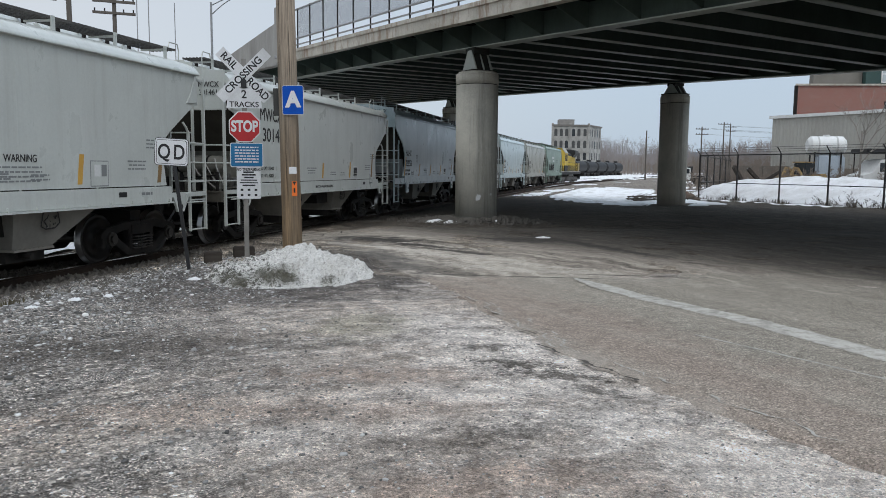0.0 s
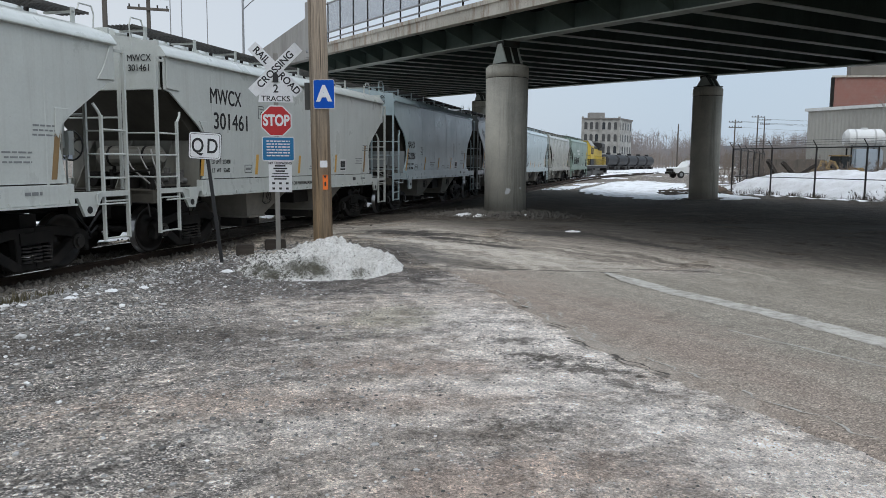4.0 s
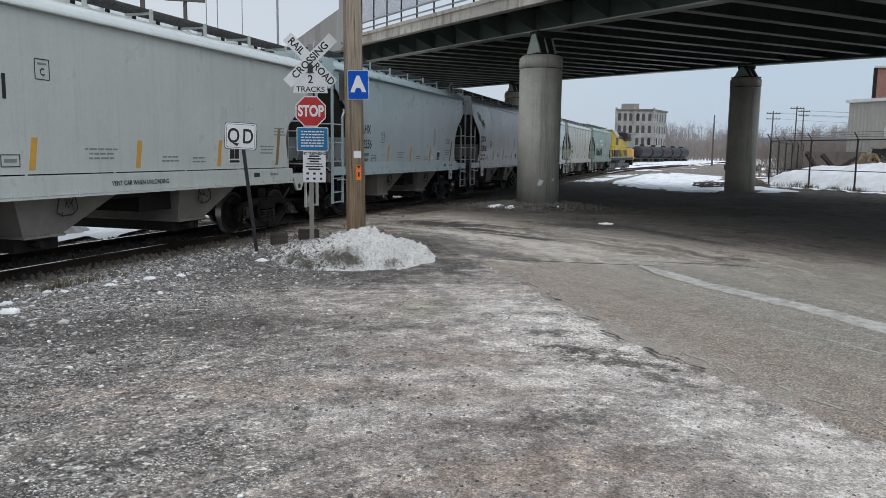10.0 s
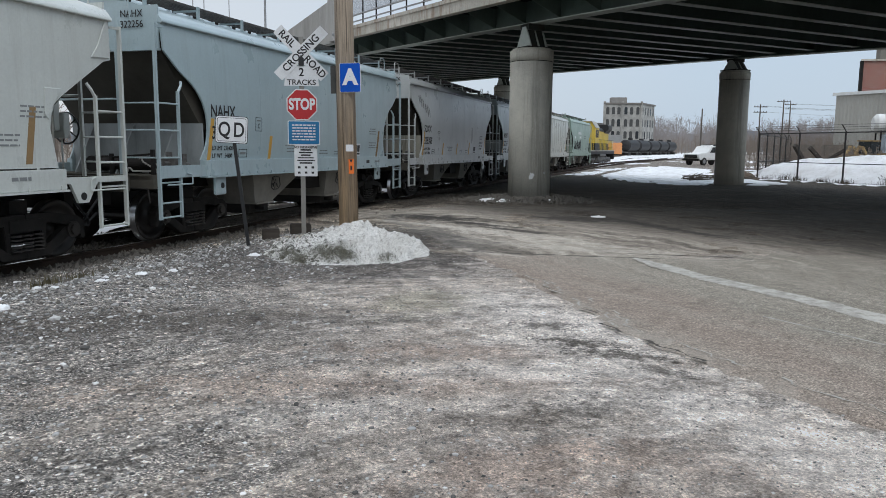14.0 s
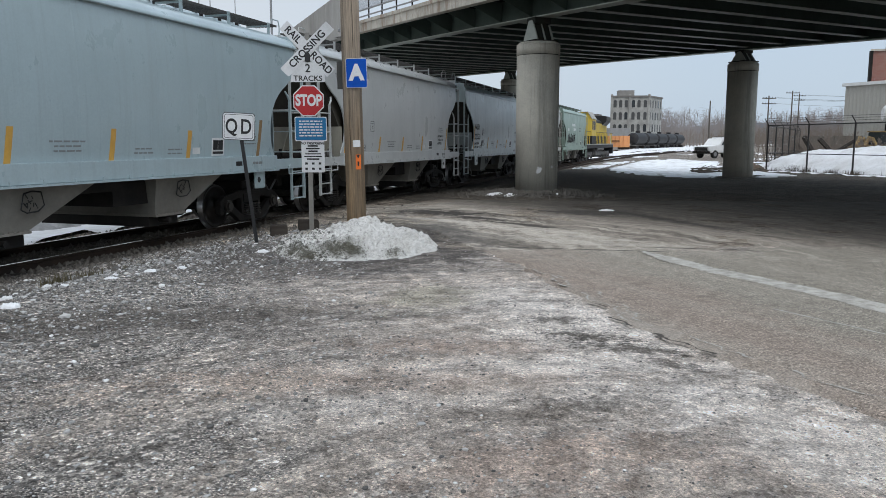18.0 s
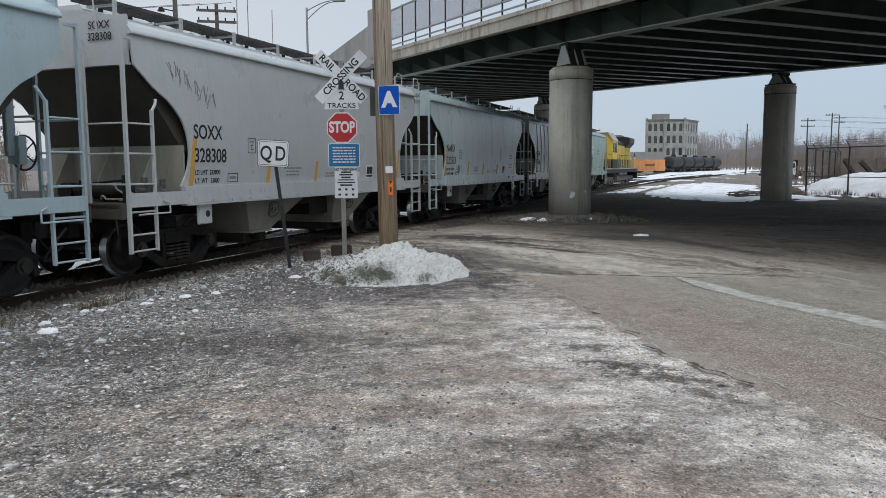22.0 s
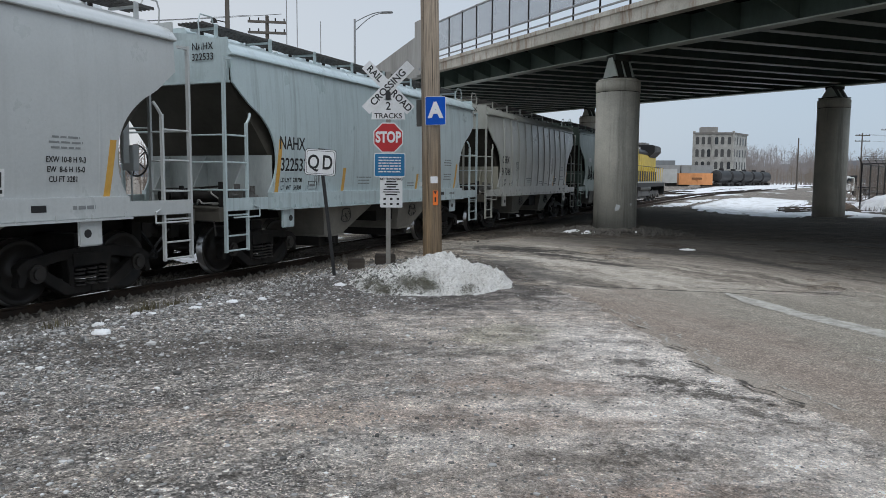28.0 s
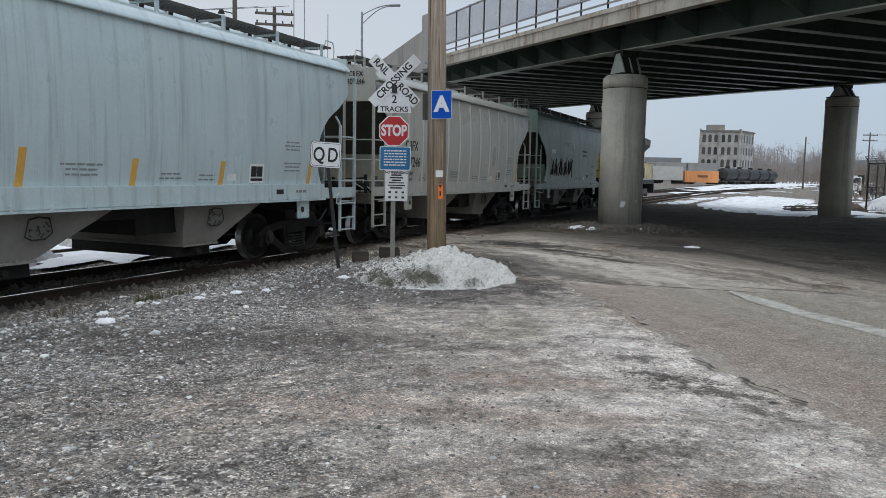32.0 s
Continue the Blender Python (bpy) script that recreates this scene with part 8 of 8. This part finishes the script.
def wood_pole(x, y, h, arms, label, r=0.16, transformers=0, turn=20):
    p = thing("utility_pole", pose(x, y, ground_z(x, y), 0, 0, turn), label, "utility pole")
    bm = bmesh.new()
    rod(bm, (0, 0, -0.3), (0, 0, h), r, 10, r * 0.65)
    part("shaft", bm, M["pole_grey"], p)
    for z, w in arms:
        bm = bmesh.new()
        box(bm, -w / 2, w / 2, -0.2, -0.06, h - z - 0.07, h - z + 0.07)
        arm = part("crossarm", bm, M["pole_grey"], p)
        for x2 in (-w * 0.45, -w * 0.22, w * 0.22, w * 0.45):
            bm = bmesh.new()
            rod(bm, (x2, -0.13, h - z + 0.07), (x2, -0.13, h - z + 0.24), 0.045, 6)
            part("insulator", bm, M["steel_dark"], arm)
    for i in range(transformers):
        bm = bmesh.new()
        a = (i - (transformers - 1) / 2) * 0.75
        rod(bm, (a, -0.35, h - 3.3), (a, -0.35, h - 2.4), 0.26, 12)
        part("transformer", bm, M["galv"], p)
    return p


M["pole_grey"] = worn("weathered_pole", (0.13, 0.115, 0.1), (0.09, 0.08, 0.07), 0.9, 0, 1, 12, stretch=(4, 4, 0.4))
wood_pole(-19.2, 45, 11.8, ((0.4, 2.3), (1.05, 2.3)), "grey utility pole with two crossarms and transformers", 0.17, 2)
lp = wood_pole(-19.4, 40, 12.6, (), "tall grey utility pole with a lamp", 0.18)
bm = bmesh.new()
rod(bm, (0, 0, 10.4), (-0.7, -0.2, 10.5), 0.03, 6)
rod(bm, (-0.7, -0.2, 10.35), (-0.7, -0.2, 10.55), 0.2, 12, 0.1)
part("lamp", bm, M["steel_dark"], lp)
for x, y, h, arms in ((50.7, 150, 10.4, ((0.5, 2.6), (1.5, 2.6))), (55.0, 150, 11.3, ((0.4, 2.6),)), (63.8, 170, 12.0, ((0.5, 2.6), (1.4, 2.2))), (37.2, 140, 9.0, ())):
    wood_pole(x, y, h, arms, "distant weathered utility pole", 0.16, 0, 5)
for x, y, h in ((-31.8, 80, 23), (-30.6, 80, 23), (-31.4, 90, 20.8)):
    m0 = thing("antenna_mast", pose(x, y, ground_z(x, y)), "thin grey antenna mast", "mast", "antenna masts")
    bm = bmesh.new()
    rod(bm, (0, 0, -0.2), (0, 0, h), 0.05, 6)
    part("mast", bm, M["galv"], m0)


def street_lamp():
    x, y = -18.1, 60.0
    s = thing("street_lamp", pose(x, y, 0), "galvanised street lamp with a curved arm", "street lamp")
    bm = bmesh.new()
    rod(bm, (0, 0, 0), (0, 0, 14.35), 0.11, 10, 0.08)
    part("pole", bm, M["galv"], s)
    for z0, z1 in ((13.4, 14.75), (14.1, 14.85)):
        bm = bmesh.new()
        prev = Vector((0, 0, z0))
        for i in range(1, 9):
            k = i / 8
            q = Vector((2.3 * k, 0, z0 + (z1 - z0) * math.sin(k * math.pi / 2)))
            rod(bm, prev, q, 0.04, 6)
            prev = q
        part("arm", bm, M["galv"], s)
    bm = bmesh.new()
    box(bm, 2.2, 3.15, -0.16, 0.16, 14.72, 14.88)
    soften(bm, 0.05)
    part("lamp_head", bm, M["galv"], s)


street_lamp()


def cable(pts, r=0.02):
    bm = bmesh.new()
    for a, b in zip(pts, pts[1:]):
        a, b = Vector(a), Vector(b)
        prev = a
        for i in range(1, 13):
            k = i / 12
            q = a.lerp(b, k) - Vector((0, 0, 1.2 * 4 * k * (1 - k) * (b - a).length / 60))
            rod(bm, prev, q, r, 4)
            prev = q
    return tagged(part("overhead_cable", bm, M["black"]), "thin overhead cable between poles", "cable", "overhead cables")


for dx, z in ((-1.0, 10.1), (1.0, 10.1), (0, 9.0)):
    cable([(50.7 + dx, 149.9, z), (120 + dx, 158, z + 1.5)], 0.014)
    cable([(63.8 + dx, 169.9, z + 1.6), (150 + dx, 150, z + 3)], 0.014)
for dx in (-1.0, 1.0):
    cable([(-19.2 + dx, 44.9, 11.6), (-62, 40, 12.5)], 0.015)


# ---- winter woods and hills ----
def winter_woods(name, x0, x1, y0, y1, n, hmin, hmax, material, label, seed, twigs=34, thin=1.0, spots=None):
    rnd = random.Random(seed)
    vs, fs = [], []

    def blade(p, q, w):
        o = len(vs)
        d = q - p
        w *= thin
        side = Vector((1, 0, 0)) * w if abs(d.x) < abs(d.z) * 2 else Vector((0, 0, w))
        vs.extend([tuple(p - side), tuple(p + side), tuple(q + side * 0.35), tuple(q - side * 0.35)])
        fs.append((o, o + 1, o + 2, o + 3))
    for i in range(n):
        x, y = rnd.uniform(x0, x1), rnd.uniform(y0, y1)
        if spots:
            x, y = spots(rnd)
        h = rnd.uniform(hmin, hmax) * (0.8 + 0.3 * noise.noise((x * 0.02, y * 0.02, seed)))
        base = Vector((x, y, ground_z(x, y) - (0.5 if hmin > 1 else 0.03)))
        top = base + Vector((rnd.uniform(-0.6, 0.6), 0, h))
        blade(base, top, 0.05 + 0.007 * h)
        for k in range(twigs):
            f = rnd.uniform(0.25, 1.0)
            p = base.lerp(top, f)
            l = h * rnd.uniform(0.1, 0.33) * (1.25 - f * 0.7)
            a = rnd.uniform(-1.2, 1.2)
            q = p + Vector((math.sin(a) * l, rnd.uniform(-0.4, 0.4) * l, math.cos(a) * l * 0.9))
            blade(p, q, 0.032)
            for j in range(2):
                q2 = p.lerp(q, rnd.uniform(0.4, 0.9))
                b = a + rnd.uniform(-0.9, 0.9)
                blade(q2, q2 + Vector((math.sin(b), 0.1, math.cos(b))) * l * 0.5, 0.026)
    me = bpy.data.meshes.new(name)
    me.from_pydata(vs, [], fs)
    me.materials.append(material)
    return tagged(new(name, me), label, "woods", kind="stuff")


M["twig"] = worn("winter_twigs", (0.31, 0.285, 0.275), (0.24, 0.215, 0.205), 0.95, 0, 0.05, 1, bumps=0)
M["dark_brush"] = worn("dark_dead_brush", (0.06, 0.05, 0.04), (0.11, 0.09, 0.07), 0.95, 0, 2, 10, bumps=0)
M["scrub"] = worn("brown_scrub", (0.25, 0.21, 0.18), (0.18, 0.15, 0.125), 0.95, 0, 0.05, 1, bumps=0)
winter_woods("winter_woods", 50, 190, 285, 340, 620, 9, 17, M["twig"], "leafless grey winter woods", 1, 48)
winter_woods("scrub_thicket", 50, 190, 262, 282, 560, 4, 8, M["scrub"], "brown leafless scrub thicket", 2, 26)
# unseen thicket behind the train, added so the car gaps look darker
winter_woods("trackside_thicket", -75, -36, 4, 70, 300, 4, 7.5, M["scrub"], "unseen brown thicket added to darken the gaps between cars", 12, 30)
winter_woods("yard_brush", 21, 40, 53, 66, 300, 1.2, 3.3, M["scrub"], "brown dead brush in the fenced yard", 3, 34, 0.5)
winter_woods("fence_brush", 0, 1, 0, 1, 210, 0.25, 0.8, M["dark_brush"], "dark tangled dead brush along fence foot", 6, 26, 0.16, lambda r: tuple((FC + FD * (8.5 + 18 * r.random() ** 0.8) + Vector((r.uniform(-0.7, 0.5), r.uniform(-0.3, 0.3), 0)))[:2]))
winter_woods("snow_bank_stems", 0, 1, 0, 1, 60, 0.5, 1.3, M["dark_brush"], "thin dead stems poking through snow bank", 7, 9, 0.2, lambda r: tuple((FC + FD * (7 + 18 * r.random()) + Vector((r.uniform(0.5, 2.4), r.uniform(0.2, 1.0), 0)))[:2]))


def ridge():
    bm = bmesh.new()
    prev = None
    for i in range(81):
        a = radians(-75 + 150 * i / 80)
        p = Vector((math.sin(a), math.cos(a), 0)) * 1500
        h = 22 + 16 * noise.noise((i * 0.13, 0, 4)) + 14 * smoothstep(40, 60, i)
        cur = (bm.verts.new(p + Vector((0, 0, -5))), bm.verts.new(p + Vector((0, 0, h))), bm.verts.new(p * 1.3 + Vector((0, 0, -5))))
        if prev:
            bm.faces.new((prev[0], cur[0], cur[1], prev[1]))
            bm.faces.new((prev[1], cur[1], cur[2], prev[2]))
        prev = cur
    # the haze of distance is put into the ridge's blue-grey colour
    tagged(part("backdrop_ridge", bm, worn("hazy_ridge", (0.22, 0.25, 0.29), (0.19, 0.22, 0.26), 1.0, 0, 0.004, 0.05, bumps=0)), "hazy blue wooded ridge", "hills", kind="structure")


ridge()


# ---- machines and stores in the fenced yard ----
def loader():
    p = thing("wheel_loader", pose(28.8, 60, 0, 0, 0, 205) @ Matrix.Scale(0.78, 4), "yellow wheel loader parked behind snow", "loader")
    y = worn("machine_yellow", (0.5, 0.35, 0.14), (0.16, 0.11, 0.07), 0.7, 0, 2.5, 12, 0.4, 0.6)
    bm = bmesh.new()
    box(bm, -1.9, 0.4, -0.85, 0.85, 0.9, 2.0)
    soften(bm, 0.12)
    part("engine_hood", bm, y, p)
    bm = bmesh.new()
    box(bm, 0.1, 1.3, -0.7, 0.7, 1.9, 3.1)
    soften(bm, 0.08)
    part("cab", bm, M["glass_dark"], p)
    bm = bmesh.new()
    box(bm, 0.0, 1.4, -0.75, 0.75, 3.1, 3.22)
    part("cab_roof", bm, y, p)
    for s in (-0.5, 0.5):
        bm = bmesh.new()
        pts = [(1.2, 1.6), (2.0, 2.6), (2.6, 2.7), (3.2, 1.6), (3.0, 1.5), (2.5, 2.4), (2.1, 2.3), (1.4, 1.4)]
        prism(bm, pts, "y", s - 0.1, s + 0.1)
        part("lift_arm", bm, y, p)
    bm = bmesh.new()
    prism(bm, [(2.9, 0.9), (4.0, 0.8), (4.1, 1.0), (3.3, 1.2), (3.2, 1.9), (2.9, 1.9)], "y", -1.2, 1.2)
    part("bucket", bm, y, p)
    for x in (-1.2, 1.6):
        for s in (-1, 1):
            bm = bmesh.new()
            rod(bm, (x, s * 0.75, 0.75), (x, s * 1.25, 0.75), 0.75, 20)
            w = part("wheel", bm, M["black"], p)
            bm = bmesh.new()
            rod(bm, (x, s * 1.2, 0.75), (x, s * 1.27, 0.75), 0.35, 14)
            part("rim", bm, y, w)


loader()


def poly_tank():
    t = thing("storage_tank", pose(31.1, 62, 0, 0, 0, -10), "white plastic storage tank on a steel stand", "tank")
    bm = bmesh.new()
    rod(bm, (-1.2, 0, 3.85), (1.2, 0, 3.85), 0.75, 24)
    rod(bm, (-1.45, 0, 3.85), (-1.2, 0, 3.85), 0.5, 24, 0.75)
    rod(bm, (1.2, 0, 3.85), (1.45, 0, 3.85), 0.75, 24, 0.5)
    part("tank", bm, M["white_paint"], t)
    for x in (-0.7, 0.7):
        bm = bmesh.new()
        rod(bm, (x - 0.06, 0, 3.85), (x + 0.06, 0, 3.85), 0.77, 24)
        part("strap", bm, M["pale_clad"], t)
    bm = bmesh.new()
    rod(bm, (0, 0, 4.55), (0, 0, 4.72), 0.25, 12)
    part("lid", bm, M["white_paint"], t)
    bm = bmesh.new()
    box(bm, -0.75, 1.35, -0.6, 0.6, 1.3, 3.05)
    soften(bm, 0.12)
    part("lower_tank", bm, worn("pale_blue_plastic", (0.5, 0.57, 0.64), (0.38, 0.44, 0.5), 0.4, 0, 1, 10), t, "pale blue plastic lower tank")
    bm = bmesh.new()
    box(bm, -1.5, 1.5, -0.7, 0.7, 1.0, 1.22)
    part("stand_deck", bm, M["steel_dark"], t)
    for x in (-1.0, 1.0):
        for s in (-0.64, 0.64):
            bm = bmesh.new()
            box(bm, x - 0.05, x + 0.05, s - 0.05, s + 0.05, 0, 3.3)
            part("stand_leg", bm, M["steel_dark"], t)


poly_tank()


def dump_machine():
    t = thing("work_truck", pose(31.4, 55, 0, 0, 0, 185), "white work truck with a dark raised canopy", "truck")
    bm = bmesh.new()
    prism(bm, [(-1.6, 0.9), (1.7, 0.9), (1.7, 1.5), (1.0, 1.7), (0.4, 2.6), (-0.4, 2.7), (-0.6, 1.6), (-1.6, 1.5)], "y", -0.95, 0.95)
    part("body", bm, M["white_paint"], t)
    bm = bmesh.new()
    box(bm, -0.3, 0.45, -0.97, 0.97, 1.75, 2.4)
    part("side_window", bm, M["glass_dark"], t)
    bm = bmesh.new()
    box(bm, -1.5, 1.5, -1.0, 1.0, 3.05, 3.4)
    soften(bm, 0.08)
    part("canopy", bm, M["black"], t)
    for x in (-1.2, 1.2):
        bm = bmesh.new()
        rod(bm, (x, -0.9, 1.2), (x, -0.9, 3.1), 0.04, 6)
        part("canopy_post", bm, M["steel_dark"], t)
    for x in (-1.1, 1.15):
        for s in (-1, 1):
            bm = bmesh.new()
            rod(bm, (x, s * 0.75, 0.48), (x, s * 1.0, 0.48), 0.48, 18)
            part("wheel", bm, M["black"], t)


dump_machine()
for x, y, turn, l, ry in ((19.6, 50, 30, 2.2, 48), (20.9, 50.5, 10, 2.0, 44), (21.8, 51, -20, 1.9, -35)):
    t = thing("timber_beam", pose(x, y, 1.2, 0, ry, turn), "dark weathered timber beam leaning in yard", "timber", "stacked timbers")
    bm = bmesh.new()
    box(bm, -l / 2, l / 2, -0.11, 0.11, -0.11, 0.11)
    part("beam", bm, M["tie"], t)
for x, y, l, h in ((27.0, 66, 5, 2.2), (33.5, 66.5, 5, 2.0)):
    box_thing("lean_to_shed", x, y, -8, l, 2.5, 0, h, worn("shed_boards", (0.2, 0.18, 0.155), (0.12, 0.1, 0.085), 0.9), "dark board lean-to shed in the yard", "shed", 6, False, "sheds in the yard")
for i, (x, y, r, h, c) in enumerate(((13.6, 41.8, 0.7, 0.35, (0.13, 0.095, 0.07)), (14.6, 47.5, 0.9, 0.5, (0.15, 0.105, 0.075)), (15.6, 50, 0.8, 0.55, (0.17, 0.11, 0.08)))):
    tagged(snow_heap("rubble_mound", x, y, r, r, h, "heap of brown rubble and soil", 50 + i, worn("brown_rubble", c, tuple(k * 0.5 for k in c), 0.95, 0, 1.5, 8, bumps=0.8), 36, category="rubble"), group="rubble heaps")
snow_heap("soil_ring", 1.05, 24.7, 1.9, 1.1, 0.12, "dark soil and debris around column foot", 61, worn("dark_soil", (0.05, 0.045, 0.04), (0.09, 0.08, 0.07), 0.95, 0, 2, 12, bumps=0.8), 36, category="soil")
for i, (x, y, r) in enumerate(((-0.2, 24.2, 0.28), (0.25, 23.9, 0.16), (1.7, 23.9, 0.12), (11.8, 34.9, 0.35), (13.0, 36.5, 0.5))):
    tagged(snow_heap("snow_scrap", x, y, r * 1.6, r, 0.08, "thin scrap of melting snow on gravel", 70 + i, M["snow"], 14), group="snow scraps on the gravel")
for i, (x, y, l, a) in enumerate(((11.2, 41.0, 3.0, 25), (12.3, 43.5, 3.6, 12), (12.8, 40.0, 2.4, 30), (11.0, 39.2, 2.6, 18))):
    b = thing("fallen_branch", pose(x, y, ground_z(x, y) + 0.1, 0, 0, a), "dark fallen branch lying on snow", "branch", "fallen branches")
    bm = bmesh.new()
    rnd1 = random.Random(i)
    for k in range(9):
        p = Vector((rnd1.uniform(-l / 2, l / 4), rnd1.uniform(-0.4, 0.4), 0))
        q = p + Vector((rnd1.uniform(0.5, 1.3), rnd1.uniform(-0.5, 0.5), rnd1.uniform(-0.02, 0.3)))
        rod(bm, p, q, 0.028, 5, 0.01)
    rod(bm, (-l / 2, 0, 0), (l / 3, 0.1, 0.06), 0.045, 6, 0.02)
    part("branch", bm, M["dark_brush"], b)


# ---- white pickup ----
def pickup():
    t = thing("pickup_truck", pose(30.6, 104, 0, 0, 0, 188) @ Matrix.Scale(1.06, 4), "white flatbed pickup truck with dark bed", "pickup truck")
    w = M["white_paint"]
    bm = bmesh.new()
    prism(bm, [(-0.3, 0.55), (2.75, 0.55), (2.8, 1.05), (2.7, 1.2), (1.35, 1.3), (0.7, 1.95), (-0.25, 1.98), (-0.3, 1.2)], "y", -0.95, 0.95)
    soften(bm, 0.05)
    part("cab_body", bm, w, t)
    bm = bmesh.new()
    prism(bm, [(1.3, 1.32), (1.22, 1.3), (0.66, 1.88), (0.74, 1.9)], "y", -0.82, 0.82)
    part("windscreen", bm, M["glass_dark"], t)
    for s in (-1, 1):
        bm = bmesh.new()
        prism(bm, [(-0.1, 1.3), (1.0, 1.3), (0.55, 1.85), (-0.1, 1.85)], "y", s * 0.96 - 0.01, s * 0.96 + 0.01)
        part("door_window", bm, M["glass_dark"], t)
    bm = bmesh.new()
    box(bm, -2.8, -0.4, -1.0, 1.0, 0.85, 1.0)
    part("flatbed", bm, M["black"], t)
    bm = bmesh.new()
    box(bm, -0.5, -0.4, -1.0, 1.0, 1.0, 2.15)
    part("headboard", bm, M["black"], t)
    bm = bmesh.new()
    box(bm, -2.7, 2.6, -0.5, 0.5, 0.45, 0.8)
    part("chassis", bm, M["black"], t)
    bm = bmesh.new()
    box(bm, 2.76, 2.86, -0.75, 0.75, 0.75, 1.1)
    part("grille", bm, M["black"], t)
    bm = bmesh.new()
    box(bm, 2.7, 2.92, -0.98, 0.98, 0.48, 0.7)
    part("bumper", bm, M["steel_dark"], t)
    for s in (-0.82, 0.82):
        bm = bmesh.new()
        box(bm, 2.74, 2.84, s - 0.12, s + 0.12, 0.85, 1.08)
        part("headlight", bm, M["sign_white"], t)
    bm = bmesh.new()
    box(bm, 0.0, 0.45, -0.6, 0.6, 1.98, 2.1)
    part("roof_light_bar", bm, M["white_paint"], t)
    for x in (-1.85, 1.9):
        for s in (-1, 1):
            bm = bmesh.new()
            rod(bm, (0, -0.13, 0), (0, 0.13, 0), 0.4, 20)
            wh = part("wheel", bm, M["black"], t)
            wh.location = (x, s * 0.84, 0.4)
            bm = bmesh.new()
            rod(bm, (0, s * 0.12, 0), (0, s * 0.14, 0), 0.22, 12)
            part("hub_cap", bm, M["galv"], wh)
    return t


PICKUP = pickup()


def motions():
    steps = [0.5 * i for i in range(65)]
    for ob, k in TRAIN:
        walk(ob, [(t, car_pose(car_center(k, t))) for t in steps])
    q0 = train_at(0)
    for ob, r in WHEELS:
        x, y, z = ob.location
        walk(ob, [(t, pose(x, y, z, 0, -math.degrees((train_at(t) - q0) / r), 0)) for t in [i * 0.25 for i in range(129)]])

    # the pickup comes out from behind the column, turns back, and later pulls out and reverses
    rows = [(0, 33.4, 105, 188), (2.6, 33.2, 105, 188), (3.0, 32.4, 104.8, 188), (3.5, 30.9, 104.5, 190), (4.5, 28.8, 104.2, 208), (5.5, 27.5, 104, 236), (6.5, 26.4, 101.5, 248), (7.0, 26.5, 100.6, 258), (7.6, 27.1, 100, 285), (8.5, 29.2, 101, 322), (9.5, 31.1, 103, 372), (10.3, 31.8, 104, 420), (11.1, 32.4, 104, 475), (11.9, 32.6, 103, 535), (12.5, 30.6, 98.5, 566), (13.2, 27.8, 95, 576), (14.5, 24.9, 92, 580), (16.5, 24.6, 91, 578), (17.5, 25.1, 90, 578), (18.5, 25.2, 90, 576), (20, 26.6, 92.3, 578), (21, 28.7, 94.5, 574), (22.2, 31.0, 98, 564), (32, 31.6, 98, 560)]
    walk(PICKUP, [(t, pose(0.93 * x, 0.93 * y, ground_z(0.93 * x, 0.93 * y), 0, 0, a)) for t, x, y, a in rows])


motions()
